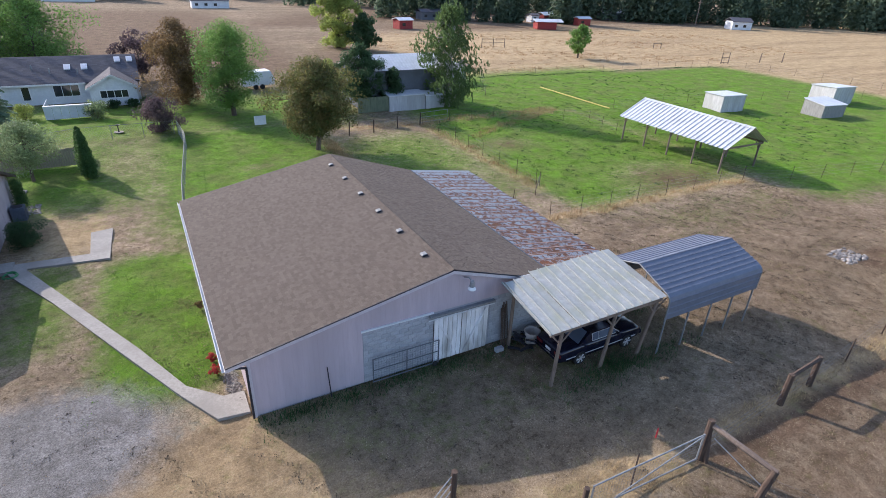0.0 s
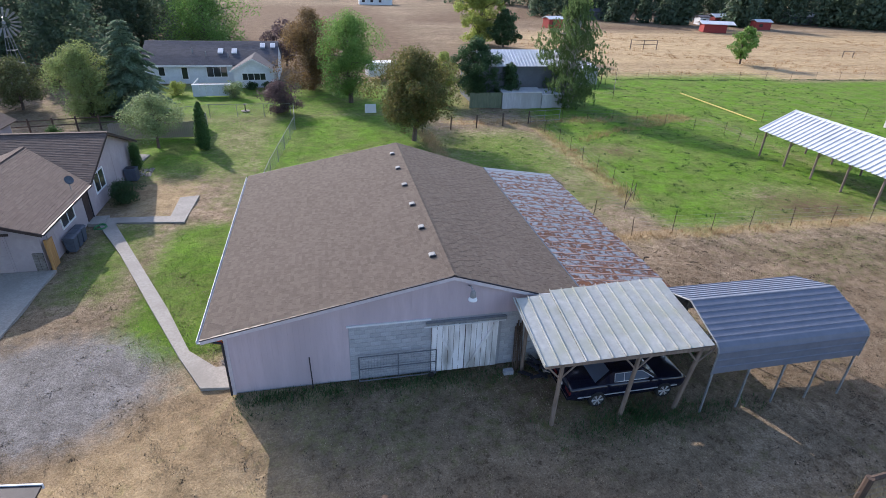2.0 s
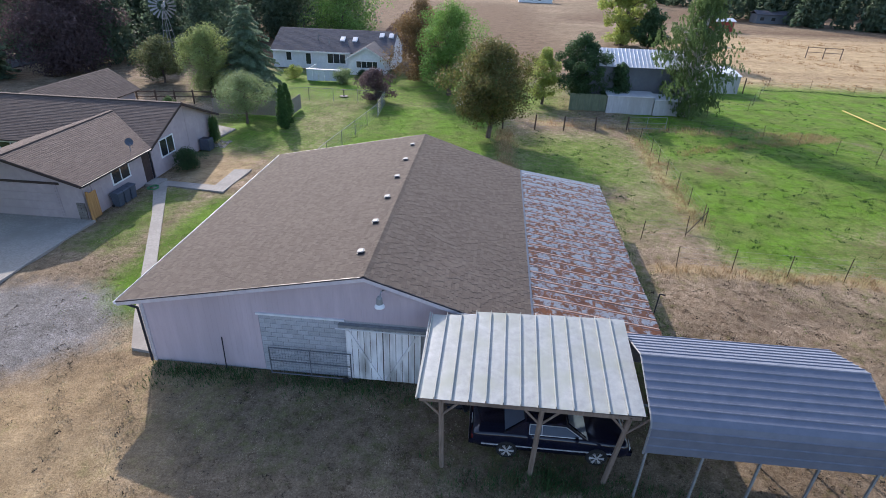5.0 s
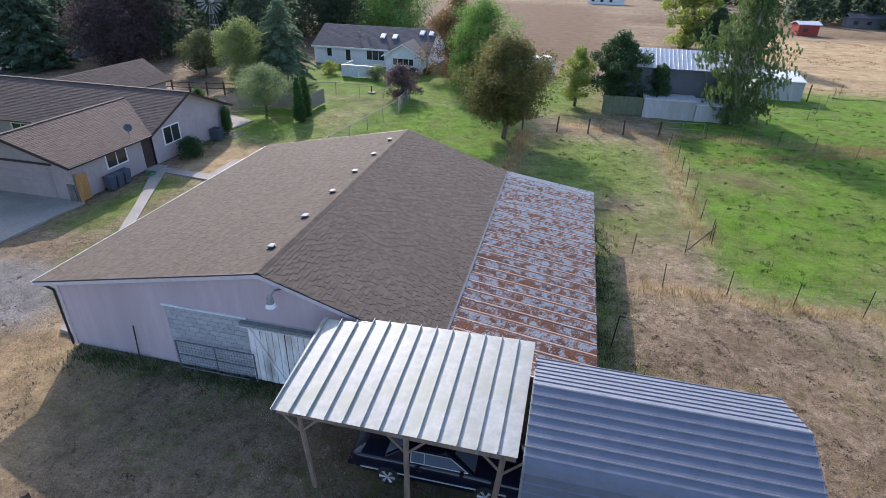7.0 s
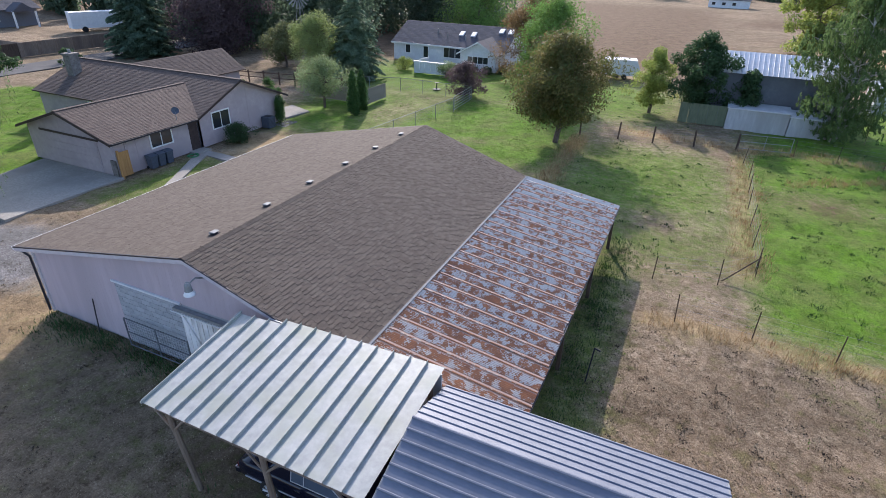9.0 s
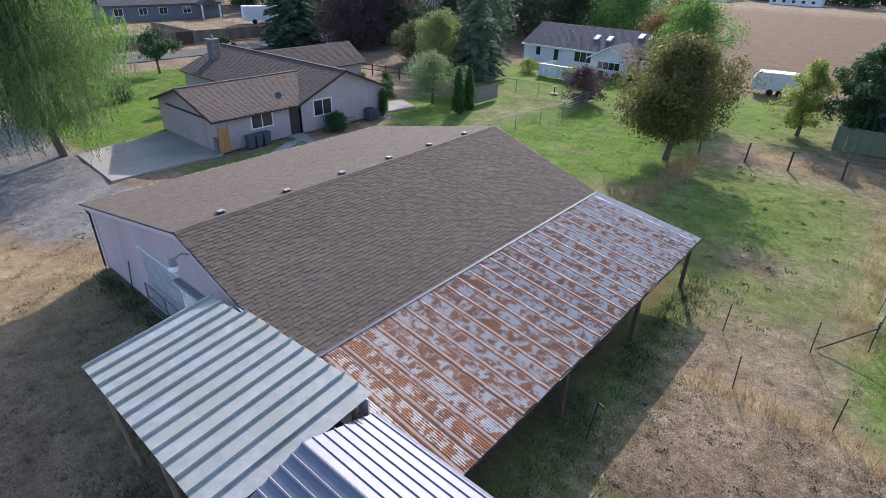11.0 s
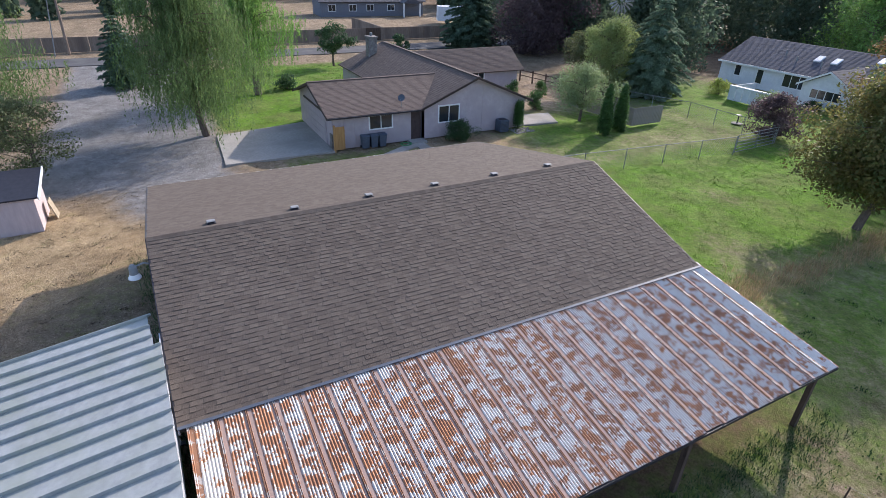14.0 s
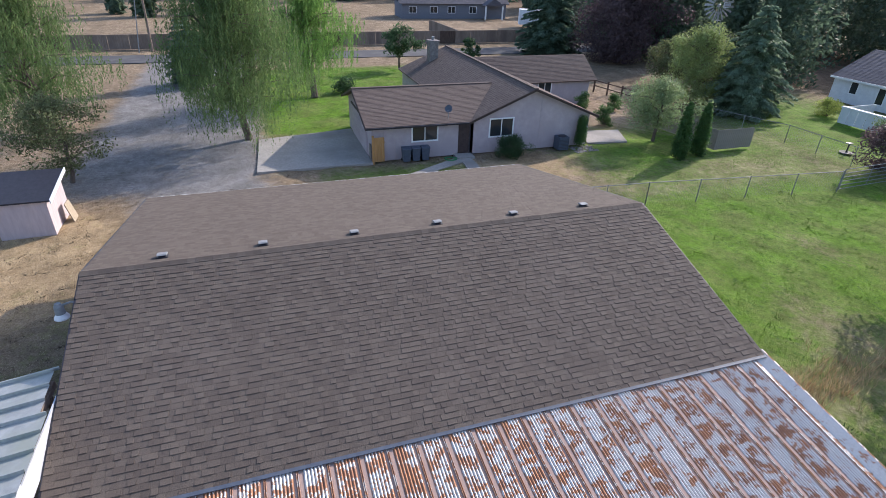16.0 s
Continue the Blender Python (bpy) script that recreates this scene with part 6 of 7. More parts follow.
rail_frame((66.9, 91.0, 0), -12, 5.4, 1.9, 2, "weathered rail panel standing in dry field")
rail_frame((109.5, 80.9, 0), -12, 2.1, 1.2, 1, "low wooden rail frame in dry field")
rail_frame((104.9, 58.6, 0), -15, 1.7, 2.2, 3, "wooden gate panel at corner of green paddock")
for at in ((116.0, 57.5), (121.5, 56.0), (150.0, 36.0)):
    fp = thing("fence_post", "single weathered fence post in straw field", "post", at=(*at, 0), group="field posts")
    part("post", bar(bmesh.new(), (0, 0, -0.2), (0.05, 0, 1.9), 0.11, 0.1, 7), WOOD, fp)
fpole = thing("utility_pole", "grey wooden utility pole at the far treeline", "utility pole", at=(180.5, 126.5, 0))
part("pole", bar(bmesh.new(), (0, 0, -0.2), (0, 0, 8.5), 0.2, 0.16, 8), WOOD, fpole)
part("crossarm", boxes((-1.1, -0.08, 7.6, 1.1, 0.08, 7.8)), WOOD, fpole)

# grey house across the road
gh = thing("grey_ranch_house", "blue-grey ranch house with white porch posts across the road", "house", at=(-93, 45, 0), rz=-3)
part("wall", boxes((-4, -11, 0, 3, 11, 2.9)), mat("blue_grey_siding", (0.13, 0.14, 0.17), (0.18, 0.19, 0.225)), gh)
shingled(gh, (3.6, -11.5, 2.8), (3.6, 11.5, 2.8), (-0.5, -11.5, 4.8), (-0.5, 11.5, 4.8), SLATEROOF, rows=14)
shingled(gh, (-4.6, 11.5, 2.8), (-4.6, -11.5, 2.8), (-0.5, 11.5, 4.8), (-0.5, -11.5, 4.8), SLATEROOF, rows=8)
part("porch_gable", prism([(5.5, 2.6), (9.5, 2.6), (7.5, 4.0)], "x", 3.2, 5.8), SLATEROOF, gh)
for yy in (5.7, 9.3):
    part("porch_post", boxes((5.5, yy - 0.12, 0, 5.75, yy + 0.12, 2.7)), WINFRAME, gh)
for yy in (-9.5, -5.2, -1.5, 3.0):
    window(gh, "x", (3.0, yy, 1.0), 1.6, 1.3, 1, 2)
wf = thing("wooden_fence", "long brown board fence along the road", "fence")
for k in range(60):
    part("panel", boxes((-58.2, -60 + 2.4 * k, 0, -58.1, -57.65 + 2.4 * k, 1.75)), DARKWOOD if k % 7 == 3 else WOOD, wf)
for k in range(6):
    part("panel", boxes((-58.2 - 2.4 * (k + 1), 34.0, 0, -58.25 - 2.4 * k, 34.1, 1.75)), WOOD, wf)
pole = thing("utility_pole", "tall grey wooden utility pole with guy strut by the road", "utility pole", at=(-56.4, -7.0, 0))
part("pole", bar(bmesh.new(), (0, 0, -0.2), (0.3, 0.2, 9.5), 0.17, 0.12, 10), WOOD, pole)
part("strut", bar(bmesh.new(), (0.8, -1.4, -0.2), (0.5, -0.3, 9.0), 0.06, 0.05, 8), TUBE, pole)
part("crossarm", boxes((-0.1, -1.2, 8.6, 0.1, 1.2, 8.75)), WOOD, pole)

# ---- fences ----
def wire_fence(name, label, points, spacing, h=1.25, wires=4, post=None, r=0.021):
    """Steel T-posts with wires along a line of corner points."""
    fe = thing(name, label, "fence")
    bmw = bmesh.new()
    rr = random.Random(len(points) * 7 + int(points[0][0]))
    last = None
    for (x0, y0), (x1, y1) in zip(points[:-1], points[1:]):
        L = math.hypot(x1 - x0, y1 - y0)
        n = max(1, round(L / spacing))
        for k in range(n + 1):
            px, py = x0 + (x1 - x0) * k / n, y0 + (y1 - y0) * k / n
            top = (px + rr.uniform(-0.08, 0.08), py + rr.uniform(-0.08, 0.08), h * rr.uniform(0.93, 1.06))
            if k or last is None:
                part("post", bar(bmesh.new(), (px, py, -0.2), top, r, r, 5), post or DARKWOOD, fe)
                if last:
                    for w in range(wires):
                        z = 0.25 + (h - 0.35) * w / max(1, wires - 1)
                        bar(bmw, (last[0], last[1], z), (px, py, z), 0.004, seg=3)
                last = (px, py)
    part("wire", bmw, TUBE, fe)
    return fe


wire_fence("wire_fence", "rusty steel-post wire fence in tall straw grass", [(22.6, 10.5), (31.0, 10.3), (43.8, 10.2)], 2.85)
f2 = wire_fence("wire_fence", "short rusty wire fence with diagonal corner brace", [(21.4, 13.5), (24.15, 14.3), (25.75, 15.9)], 2.6)
part("brace", bar(bmesh.new(), (25.75, 15.9, 1.0), (24.3, 14.6, 0.05), 0.03, seg=5), DARKWOOD, f2)
wire_fence("wire_fence", "steel-post wire fence between green paddocks", [(25.75, 16.4), (25.7, 24.6), (25.9, 30.2), (25.3, 36.6)], 2.7)
wire_fence("wire_fence", "wooden-post wire fence in front of white sheds", [(13.4, 35.0), (16.4, 35.5), (19.1, 35.5), (25.2, 37.0)], 2.9, r=0.07, h=1.3, post=DARKWOOD)
wire_fence("wire_fence", "wire paddock fence through bleached grass", [(29.2, 37.4), (37.5, 36.4), (44.5, 31.0), (44.0, 26.0)], 3.0)
wire_fence("wire_fence", "wire fence along the hay shelter", [(43.8, 10.2), (47.5, 8.2), (62.0, 5.6), (90.0, 1.0)], 4.0)
wire_fence("wire_fence", "far paddock fence line at the dry field", [(34.8, 43.7), (40.4, 47.4), (48.5, 62.0), (63.0, 58.5), (104.0, 57.4), (108.0, 30.0)], 4.5)
wire_fence("wire_fence", "wire fence across the far paddock", [(52.3, 35.0), (62.0, 35.5), (74.0, 33.0), (96.0, 27.0)], 4.5)
yr = thing("yellow_pipe", "long yellow pipe lying in paddock grass", "pipe")
part("pipe", bar(bmesh.new(), (51.5, 49.6, 0.1), (51.7, 35.1, 0.1), 0.06, seg=8), YELLOW, yr)


def chain_link(name, label, points, h=1.25, spacing=3.0):
    fe = thing(name, label, "fence")
    diamonds = bmesh.new()
    for (x0, y0), (x1, y1) in zip(points[:-1], points[1:]):
        L = math.hypot(x1 - x0, y1 - y0)
        n = max(1, round(L / spacing))
        for k in range(n + 1):
            px, py = x0 + (x1 - x0) * k / n, y0 + (y1 - y0) * k / n
            part("post", bar(bmesh.new(), (px, py, -0.2), (px, py, h + 0.05), 0.026, seg=6), TUBE, fe)
        part("top_rail", bar(bmesh.new(), (x0, y0, h), (x1, y1, h), 0.021, seg=6), TUBE, fe)
        m = int(L / 0.22)
        for k in range(m):
            for s in (0, 1):
                a, b = (k + s) / m, (k + 1 - s) / m
                for q in range(4):
                    z0, z1 = 0.06 + q * (h - 0.08) / 4, 0.06 + (q + 1) * (h - 0.08) / 4
                    bar(diamonds, (x0 + (x1 - x0) * a, y0 + (y1 - y0) * a, z0), (x0 + (x1 - x0) * b, y0 + (y1 - y0) * b, z1), 0.0035, seg=3)
    tagged(part("mesh_wire", diamonds, TUBE, fe), kind="stuff")
    return fe


chain_link("chain_link_fence", "galvanised chain-link fence from barn to gate", [(-0.75, 16.5), (-0.2, 24.0), (1.2, 36.6)])
chain_link("chain_link_fence", "galvanised chain-link fence across the lawn", [(0.6, 42.0), (-7.4, 42.0), (-13.5, 39.5)])


def tube_gate(label, at, rz, w, h, bars, mesh=0):
    g = thing("tube_gate", label, "gate", at=at, rz=rz)
    part("end_tube", bar(bmesh.new(), (0, 0, 0.1), (0, 0, h), 0.028), TUBE, g)
    part("end_tube", bar(bmesh.new(), (w, 0, 0.1), (w, 0, h), 0.028), TUBE, g)
    part("centre_tube", bar(bmesh.new(), (w / 2, 0, 0.12), (w / 2, 0, h), 0.02), TUBE, g)
    for k in range(bars):
        z = 0.12 + (h - 0.12) * k / (bars - 1)
        part("rail", bar(bmesh.new(), (0, 0, z), (w, 0, z), 0.024), TUBE, g)
    if mesh:
        bm = bmesh.new()
        for k in range(int(w / 0.12)):
            bar(bm, (0.12 * k, 0.01, 0.12), (0.12 * k, 0.01, h), 0.004, seg=3)
        for k in range(10):
            bar(bm, (0, 0.01, 0.12 + (h - 0.12) * k / 10), (w, 0.01, 0.12 + (h - 0.12) * k / 10), 0.004, seg=3)
        part("wire_mesh", bm, TUBE, g)
    return g


tube_gate("galvanised five-bar tube gate on the lawn", (1.2, 36.7, 0), 93, 4.9, 1.35, 6)
GATETUBE = mat("dark_grey_tube", (0.1, 0.11, 0.13), (0.16, 0.17, 0.195), scale=8, rough=0.6, bump=0.05, metal=0.2)
fg = tube_gate("grey wire-filled tube gate leaning on block wall", (4.75, -0.34, 0.0), 0, 3.05, 1.3, 3, mesh=1)
for ob in fg.children:
    ob.data.materials[0] = GATETUBE
w = part("wheel", lathe([(0.1, -0.04), (0.13, 0), (0.1, 0.04)], 14), RUBBER, fg, "small rubber gate wheel")
w.matrix_basis = pose(2.85, -0.08, 0.13, 90, 0, 0)
tube_gate("galvanised tube gate at paddock corner", (25.25, 37.0, 0), 8, 3.7, 1.2, 3)

# grey board fence by the lawn
bf = thing("board_fence", "weathered grey board fence behind small tree", "fence")
GREYBOARD = mat("grey_fence_board", (0.21, 0.19, 0.165), (0.33, 0.3, 0.265), scale=8, rough=0.95, bump=0.4, stretch=(1, 1, 0.15))
for (x0, y0), (x1, y1) in (((-14.5, 34.6), (-7.0, 34.9)), ((-7.0, 34.9), (-7.0, 38.2))):
    L = math.hypot(x1 - x0, y1 - y0)
    n = int(L / 0.17)
    for k in range(n):
        px, py = x0 + (x1 - x0) * k / n, y0 + (y1 - y0) * k / n
        b = part("board", boxes((0, -0.012, 0.03, 0.155, 0.012, 1.45 + random.uniform(-0.04, 0.03))), GREYBOARD, bf)
        b.matrix_basis = pose(px, py, 0, 0, 0, math.degrees(math.atan2(y1 - y0, x1 - x0)))
# split rail yard fence behind the house
rf = thing("rail_fence", "low brown rail fence behind the house", "fence")
for k in range(8):
    part("post", boxes((-25.5 + 1.8 * k, 36.6 + 0.35 * k, -0.1, -25.38 + 1.8 * k, 36.72 + 0.35 * k, 1.3)), DARKWOOD, rf)
for z in (0.6, 1.1):
    part("rail", bar(bmesh.new(), (-25.4, 36.66, z), (-12.8, 39.1, z), 0.05, seg=5), DARKWOOD, rf)

# corral at the front
def post_at(x, y, h, r, parent, lean=(0, 0)):
    return part("post", bar(bmesh.new(), (x, y, -0.3), (x + lean[0], y + lean[1], h), r, r * 0.92, 9), DARKWOOD, parent)


cor = thing("corral_fence", "old dark timber corral fence with wire gate", "fence")
post_at(5.05, -6.6, 1.25, 0.11, cor)
for z in (0.35, 0.7, 1.05):
    part("rail", bar(bmesh.new(), (4.95, -6.6, z), (1.6, -8.4, z), 0.022), TUBE, cor)
post_at(13.95, -9.22, 1.75, 0.13, cor, (0.12, 0.1))
post_at(14.02, -9.45, 1.35, 0.1, cor, (0.05, 0.3))
post_at(14.1, -11.3, 1.3, 0.13, cor, (0.42, -0.05))
part("brace", bar(bmesh.new(), (14.1, -9.2, 1.55), (14.55, -11.4, 1.25), 0.11, 0.1, seg=7), WOOD, cor, "weathered grey brace rail")
part("brace", bar(bmesh.new(), (14.05, -9.4, 1.15), (14.5, -11.3, 0.35), 0.022, seg=5), TUBE, cor, "slack twisted wire stay")
for a, b, r in (((13.72, -9.22, 1.3), (8.7, -9.08, 1.28), 0.03), ((13.72, -9.22, 0.1), (8.7, -9.08, 0.1), 0.03), ((13.72, -9.22, 0.1), (13.72, -9.22, 1.33), 0.035), ((8.7, -9.08, 0.1), (8.7, -9.08, 1.3), 0.03), ((13.7, -9.22, 1.22), (9.9, -9.1, 0.12), 0.026)):
    part("gate_tube", bar(bmesh.new(), a, b, r), TUBE, cor, "galvanised gate tube")
bm = bmesh.new()
for k in range(1, 34):
    xx = 13.72 - 0.15 * k
    bar(bm, (xx, -9.22 + 0.028 * (13.72 - xx), 0.1), (xx, -9.22 + 0.028 * (13.72 - xx), 1.28), 0.003, seg=3)
for k in range(1, 9):
    bar(bm, (13.72, -9.22, 0.1 + 0.145 * k), (8.7, -9.08, 0.1 + 0.145 * k), 0.003, seg=3)
part("gate_mesh", bm, TUBE, cor)
post_at(10.7, -9.0, 1.5, 0.03, cor, (0.1, 0.1))
post_at(8.45, -9.05, 1.3, 0.1, cor)
post_at(19.53, -8.75, 1.5, 0.13, cor)
post_at(21.75, -8.64, 1.5, 0.12, cor, (0.04, 0.05))
part("brace", bar(bmesh.new(), (19.53, -8.75, 1.42), (21.78, -8.6, 1.42), 0.09, seg=7), DARKWOOD, cor)
bm = bmesh.new()
for a, b in (((14.0, -9.2), (19.53, -8.75)), ((19.53, -8.75), (21.75, -8.64)), ((21.75, -8.64), (46.0, -6.0)), ((14.5, -11.3), (18.0, -17.0))):
    for z in (0.3, 0.6, 0.9):
        bar(bm, (*a, z), (*b, z), 0.004, seg=3)
part("wire", bm, TUBE, cor)
for k in range(5):
    post_at(25.1 + 4.2 * k, -8.4 + 0.45 * k, 1.25, 0.035, cor)
red = thing("red_marker", "small red plastic marker stake in dry grass", "stake", at=(13.3, -7.75, 0))
part("stake", boxes((-0.03, -0.015, -0.05, 0.03, 0.015, 0.45)), mat("red_plastic", (0.5, 0.04, 0.05), (0.6, 0.06, 0.07), rough=0.5), red)

# clutter round the barn front
rod = thing("iron_rod", "thin dark iron rod leaning on barn siding", "rod")
part("rod", bar(bmesh.new(), (2.95, -0.3, 0), (2.9, -0.14, 1.42), 0.022, seg=6), DARKTRIM, rod)
pipes = thing("pipe_bundle", "bundle of dark poles leaning on block wall", "poles")
for k in range(6):
    part("pipe", bar(bmesh.new(), (11.0 + 0.07 * k, -0.55 - 0.03 * (k % 3), 0), (11.1 + 0.05 * k, -0.16, 1.9 + 0.15 * (k % 3)), 0.028, seg=6), DARKWOOD, pipes)
tub = thing("plastic_tub", "pale round plastic tub beside the car", "tub", at=(12.5, -0.85, 0.0))
part("tub", lathe([(0.27, 0.0), (0.36, 0.62), (0.4, 0.64), (0.4, 0.67), (0.34, 0.67), (0.26, 0.06)], 20), TERRA, tub)
pile = thing("scrap_pile", "dark heap of scrap behind the car", "scrap", at=(11.9, -0.9, 0))
for k in range(14):
    a = part("piece", boxes((-0.25, -0.06, 0, 0.25, 0.06, 0.05)), DARKTRIM, pile, bevel=0.01)
    a.matrix_basis = pose(random.uniform(-0.6, 0.5), random.uniform(-0.5, 0.4), 0.03 + 0.035 * k, random.uniform(-12, 12), random.uniform(-15, 15), random.uniform(0, 180))
lampost = thing("yard_hydrant", "thin dark standpipe beside the lean-to", "standpipe", at=(20.05, 5.2, 0))
part("pipe", bar(bar(bmesh.new(), (0, 0, -0.1), (0.1, 0.1, 1.4), 0.025), (0.1, 0.1, 1.4), (0.3, 0.0, 1.42), 0.03), DARKTRIM, lampost)
cb = thing("concrete_block", "loose grey concrete block by the poles", "block", at=(10.75, -0.75, 0))
part("block", boxes((-0.2, -0.1, 0, 0.2, 0.1, 0.2)), BLOCK, cb, bevel=0.01)

# rubble patch in the yard and stones along the barn
def rubble(name, label, cx, cy, rx, ry, n, smin, smax, seed, material=STONE):
    r = np.random.default_rng(seed)
    base = np.array([(1, 0, -0.3), (0.3, 0.95, -0.3), (-0.8, 0.6, -0.3), (-0.8, -0.6, -0.3), (0.3, -0.95, -0.3), (0.5, 0.3, 0.6), (-0.4, 0.35, 0.65), (0.0, -0.5, 0.6)])
    tri = np.array([(0, 1, 5), (1, 6, 5), (1, 2, 6), (2, 3, 6), (3, 7, 6), (3, 4, 7), (4, 0, 7), (0, 5, 7), (5, 6, 7)])
    vs, fs = [], []
    for k in range(n):
        s = smin + (smax - smin) * r.random() ** 2
        a = r.random() * 6.28
        rot = np.array([[math.cos(a), -math.sin(a), 0], [math.sin(a), math.cos(a), 0], [0, 0, 1]])
        v = (base * (1 + 0.25 * r.normal(size=base.shape))) @ rot.T * s * np.array([1, 1, 0.7])
        p = np.array([cx + rx * r.uniform(-1, 1), cy + ry * r.uniform(-1, 1), 0.0])
        p[2] = ground_height(p[0], p[1]) + 0.02
        fs.append(tri + len(vs) * 8)
        vs.append(v + p)
    ob = fast_mesh(name, np.concatenate(vs), np.concatenate(fs), material)
    return tagged(ob, label, "stones", kind="stuff")


rubble("rubble_patch", "pale broken rubble in dry yard", 36.8, -2.3, 1.2, 0.8, 160, 0.05, 0.2, 61)
rubble("gravel_strip", "river stones along barn wall", -0.45, 9.0, 0.3, 8.0, 900, 0.03, 0.08, 62)
rubble("bed_stones", "rounded stones in the house bed", -9.6, 25.9, 0.6, 0.9, 120, 0.05, 0.14, 64)

# windmill
wm = thing("windmill", "grey farm windmill on lattice tower among trees", "windmill", at=(-28.5, 53.0, 0))
for sx, sy in ((-1, -1), (1, -1), (1, 1), (-1, 1)):
    part("leg", bar(bmesh.new(), (sx * 0.9, sy * 0.9, 0), (sx * 0.1, sy * 0.1, 7.4), 0.05, 0.03, 5), TUBE, wm)
for k in range(5):
    z = 0.8 + 1.35 * k
    q = 0.9 - 0.8 * z / 7.4
    bm = bmesh.new()
    for (ax, ay), (bx, by) in (((-1, -1), (1, -1)), ((1, -1), (1, 1)), ((1, 1), (-1, 1)), ((-1, 1), (-1, -1))):
        bar(bm, (ax * q, ay * q, z), (bx * q, by * q, z), 0.025, seg=4)
    part("girt", bm, TUBE, wm)
hubm = pose(0.3, -0.6, 7.7, 90, 0, 24) @ Matrix.Scale(0.98, 4)
wheel = part("wheel", lathe([(0.18, -0.08), (0.18, 0.08)], 10), TUBE, wm)
wheel.matrix_basis = hubm
for k in range(18):
    a = 2 * math.pi * k / 18
    bl = mesh_ob("blade", [(0.6, -0.07, 0.0), (1.55, -0.12, -0.05), (1.55, 0.12, 0.12), (0.6, 0.07, 0.06), (0.6, -0.07, -0.012), (1.55, -0.12, -0.062), (1.55, 0.12, 0.108), (0.6, 0.07, 0.048)], [(0, 1, 2, 3), (7, 6, 5, 4), (0, 4, 5, 1), (1, 5, 6, 2), (2, 6, 7, 3), (3, 7, 4, 0)], TUBE, wheel)
    bl.matrix_basis = pose(0, 0, 0, 0, 0, math.degrees(a))
part("tail_vane", boxes((-0.02, 0.6, 7.4, 0.02, 2.4, 8.0)), WHITEMETAL, wm).matrix_basis = pose(0, 0, 0, 0, 0, 24)
tr = thing("travel_trailer", "small white trailer parked by the yellowing tree", "trailer", at=(12.4, 61.5, 0), rz=10)
part("body", prism([(-2.2, 0.5), (2.2, 0.5), (2.3, 1.2), (1.8, 2.3), (-1.9, 2.3), (-2.3, 1.4)], "y", -1.0, 1.0), WHITE, tr, bevel=0.08)
for xx in (-0.4, 0.5):
    wl = part("wheel", lathe([(0.33, -0.1), (0.33, 0.1)], 14), RUBBER, tr)
    wl.matrix_basis = pose(xx, -0.95, 0.33, 90, 0, 0)
rv = thing("motorhome", "long white motorhome behind the board fence", "motorhome", at=(-74, 57, 0), rz=70)
part("body", prism([(-5, 0.6), (5, 0.6), (5.2, 1.6), (4.8, 3.1), (-5, 3.1)], "y", -1.2, 1.2), WHITE, rv, bevel=0.1)
for xx in (-3.2, 3.4):
    wl = part("wheel", lathe([(0.45, -0.15), (0.45, 0.15)], 14), RUBBER, rv)
    wl.matrix_basis = pose(xx, -1.1, 0.45, 90, 0, 0)
wp = thing("leaning_board", "white board standing by green tree", "board", at=(9.0, 42.4, 0))
part("panel", boxes((-0.6, -0.03, 0, 0.6, 0.03, 0.95)), WHITE, wp)
bb = thing("bird_bath", "dark bird bath on pale stone ring", "bird bath", at=(-4.2, 44.3, 0))
part("basin", lathe([(0.14, 0), (0.05, 0.1), (0.05, 0.6), (0.2, 0.68), (0.22, 0.72), (0.05, 0.68)], 14), DARKTRIM, bb)
part("stone_ring", lathe([(0.45, 0.0), (0.45, 0.03), (0.3, 0.03)], 20), STONE, bb)


# ---- grass: blades in tufts ----
def tufts(name, label, n, area, weight, hlo, hhi, spread, blades, width, material, seed):
    """n tufts scattered over area where weight(x, y) allows; each tuft is a fan of blades."""
    r = np.random.default_rng(seed)
    x0, x1, y0, y1 = area
    xs, ys = r.uniform(x0, x1, n * 6), r.uniform(y0, y1, n * 6)
    patch = 0.5 + 0.5 * np.sin(xs * 0.8 + 2 * np.sin(ys * 0.5)) * np.sin(ys * 0.9 + 1.7 * np.sin(xs * 0.6))
    inside = (xs > -0.9) & (xs < 19.0) & (ys > -0.2) & (ys < 16.4)
    paved = (xs < -4) & (xs > -28.5) & (ys > 3.5) & (ys < 34) & ((xs < -10.2) & (ys > 10.5) | (xs < -10) & (ys < 11))
    keep = (r.random(n * 6) < weight(xs, ys) * (0.35 + 0.65 * patch)) & ~inside & ~paved
    c = np.stack([xs, ys], 1)[keep][:n]
    m = len(c)
    c = np.repeat(c, blades, 0) + r.normal(scale=spread, size=(m * blades, 2))
    z = ground_height(c[:, 0], c[:, 1]) - 0.01
    h = (hlo + (hhi - hlo) * r.random(m * blades))
    a = r.random(m * blades) * 2 * np.pi
    lean = h * (0.25 + 0.5 * r.random(m * blades))
    dx, dy = np.cos(a), np.sin(a)
    w = width * (0.6 + 0.8 * r.random(m * blades))
    p0 = np.stack([c[:, 0] - dy * w, c[:, 1] + dx * w, z], 1)
    p1 = np.stack([c[:, 0] + dy * w, c[:, 1] - dx * w, z], 1)
    p2 = np.stack([c[:, 0] + dx * lean, c[:, 1] + dy * lean, z + h], 1)
    v = np.stack([p0, p1, p2], 1).reshape(-1, 3)
    ob = fast_mesh(name, v, np.arange(len(v)).reshape(-1, 3), material)
    return tagged(ob, label, "grass", kind="stuff")


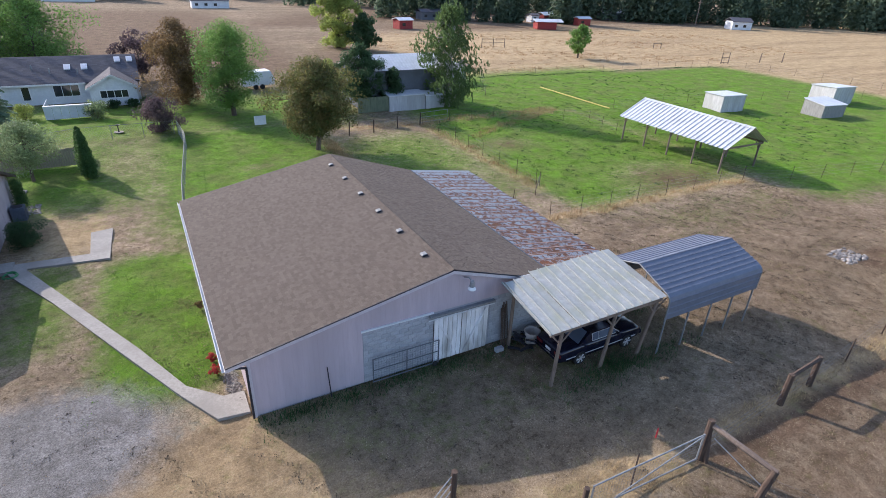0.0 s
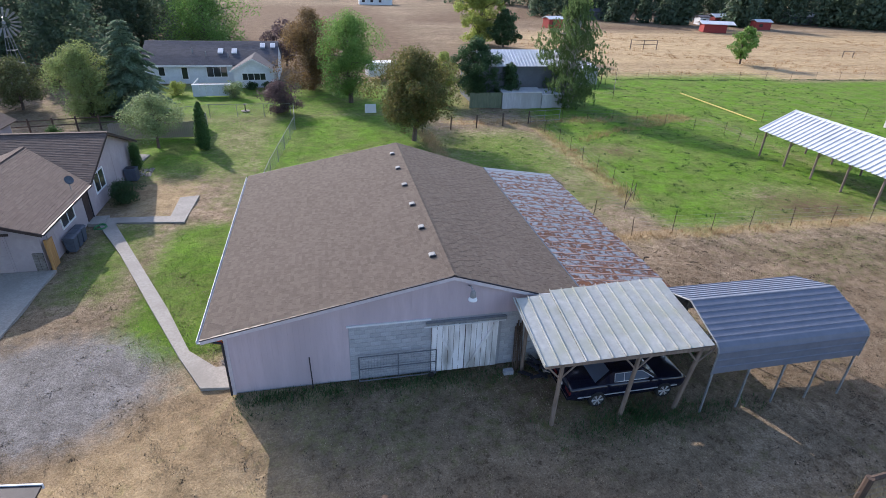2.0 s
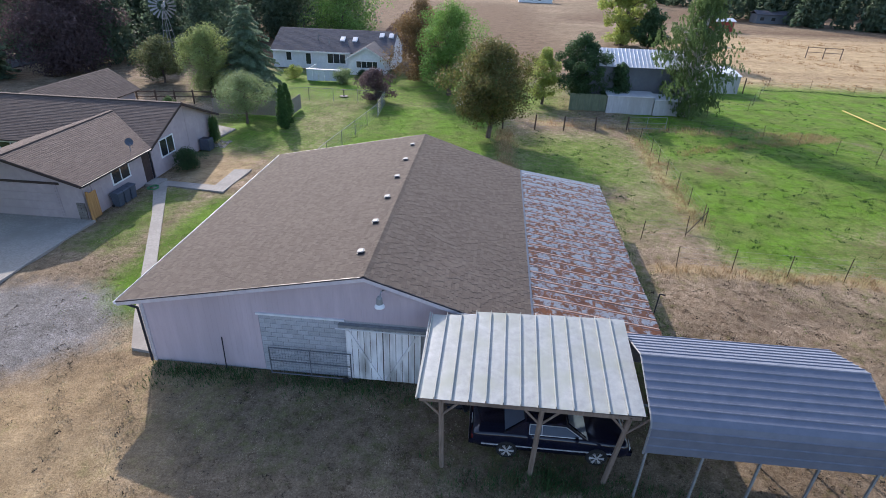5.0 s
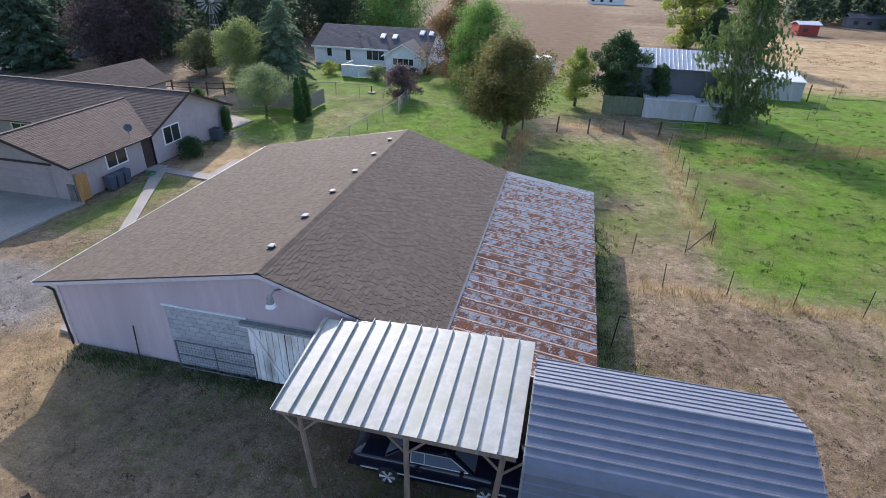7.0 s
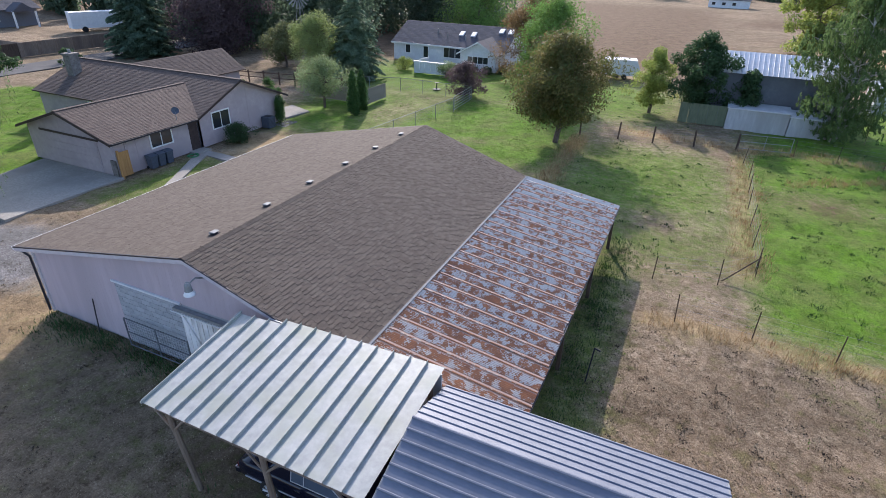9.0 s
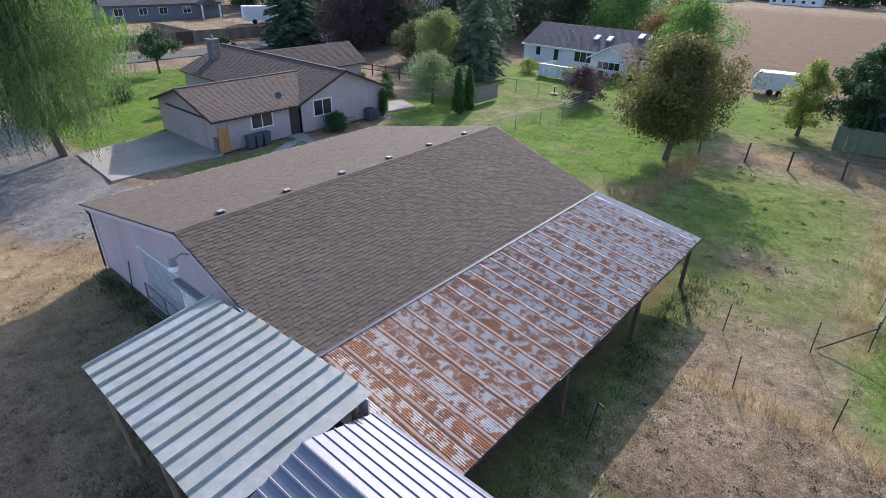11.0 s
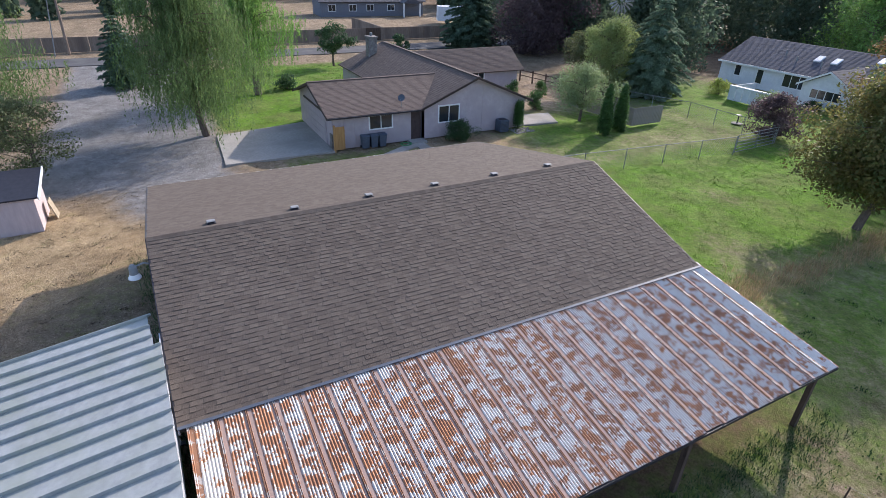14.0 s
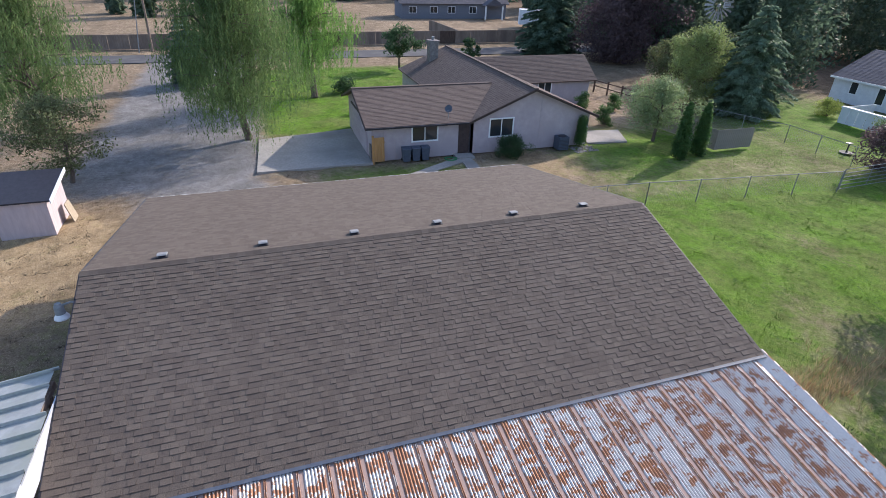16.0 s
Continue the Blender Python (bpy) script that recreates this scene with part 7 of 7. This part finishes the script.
G_STRAW = mat("straw_blades", (0.34, 0.24, 0.12), (0.52, 0.4, 0.23), scale=2, rough=0.8, bump=0, island=0.3, trans=0.25)
G_RUST = mat("russet_blades", (0.26, 0.14, 0.065), (0.42, 0.26, 0.13), scale=2, rough=0.8, bump=0, island=0.3, trans=0.25)
G_GREEN = mat("green_blades", (0.08, 0.16, 0.02), (0.155, 0.28, 0.04), scale=1, rough=0.7, bump=0, island=0.3, trans=0.3)
G_DARK = mat("dark_weed_blades", (0.03, 0.07, 0.02), (0.06, 0.12, 0.035), scale=1, rough=0.7, bump=0, island=0.3, trans=0.2)
G_DRY = mat("dry_blades", (0.2, 0.155, 0.1), (0.42, 0.34, 0.23), scale=1, rough=0.9, bump=0, island=0.35, trans=0.1)
line = lambda x, y: np.clip(straw_amount(x, y) * 1.2 - 0.25, 0, 1)
tufts("straw_grass", "tall bleached grass along the fences", 2600, (20, 45, 9, 39), line, 0.1, 0.36, 0.16, 14, 0.009, G_STRAW, 71)
tufts("russet_grass", "russet dry grass along the fences", 1500, (13, 45, 9, 39), line, 0.1, 0.38, 0.16, 12, 0.009, G_RUST, 72)
tufts("corral_grass", "straw grass along the corral", 900, (1, 46, -10, -6), line, 0.1, 0.35, 0.14, 14, 0.009, G_STRAW, 73)
tufts("green_grass", "green grass tufts on lawns and paddocks", 9000, (-6, 50, 2, 42), green_amount, 0.03, 0.08, 0.14, 8, 0.018, G_GREEN, 74)
def ditch_line(x, y):
    c = np.interp(x, [44, 50.6, 63.6, 84, 95, 103, 104], [60.5, 59.9, 58.4, 58.0, 57.0, 54.9, 54.8]) + 0.3 * np.sin(x * 0.5)
    return np.exp(-((y - c) / 0.3) ** 2) * (x < 104)


tufts("ditch_grass", "dark rank grass along the field ditch", 1500, (47, 105, 53, 62), ditch_line, 0.05, 0.16, 0.2, 12, 0.03, G_DARK, 83)
tufts("field_weeds", "scattered russet weeds in the dry field", 1500, (40, 150, 62, 120), lambda x, y: 0.5 + 0.5 * np.sin(x * 0.13 + y * 0.21), 0.1, 0.35, 0.3, 12, 0.03, G_RUST, 84)
tufts("weed_tufts", "dark green weed tufts in paddocks", 1100, (14, 75, 11, 55), green_amount, 0.05, 0.14, 0.12, 18, 0.022, G_DARK, 75)
tufts("dry_grass", "short dry yard grass", 30000, (-9, 44, -14, 10), lambda x, y: 1 - 0.9 * gravel_amount(x, y), 0.015, 0.06, 0.1, 6, 0.016, G_DRY, 76)
tufts("yard_weeds", "low green weeds at barn foot", 1300, (0, 20, -6, -0.25), lambda x, y: 0.8 * np.exp(-((y + 0.45) / 0.5) ** 2) + 1.6 * blob(x, y, 14.8, -4.0, 2.6, 0.55), 0.06, 0.26, 0.16, 10, 0.014, G_DARK, 77)
tufts("lean_to_weeds", "rank green grass beside lean-to", 500, (18.9, 22, 0, 17), lambda x, y: np.exp(-((x - 19.4) / 0.8) ** 2), 0.05, 0.18, 0.16, 12, 0.011, G_DARK, 78)
tufts("maple_grass", "long grass along fence under the maple", 320, (12, 15.5, 16.5, 35), lambda x, y: np.exp(-((x - 13.6) / 0.6) ** 2), 0.15, 0.45, 0.2, 14, 0.009, G_STRAW, 79)
tufts("lawn_grass", "short green lawn grass", 2500, (-42, -17.5, 4, 24), green_amount, 0.04, 0.09, 0.14, 7, 0.02, G_GREEN, 80)
# fallen leaves and dark clods
tufts("ground_clods", "dark clods and droppings on the dry yard", 5200, (-8, 45, -14, 9.5), lambda x, y: 0.25 + 0.75 * (x > 19), 0.015, 0.05, 0.075, 9, 0.03, mat("dark_clod", (0.05, 0.038, 0.028), (0.09, 0.07, 0.05), bump=0, island=0.3), 81)
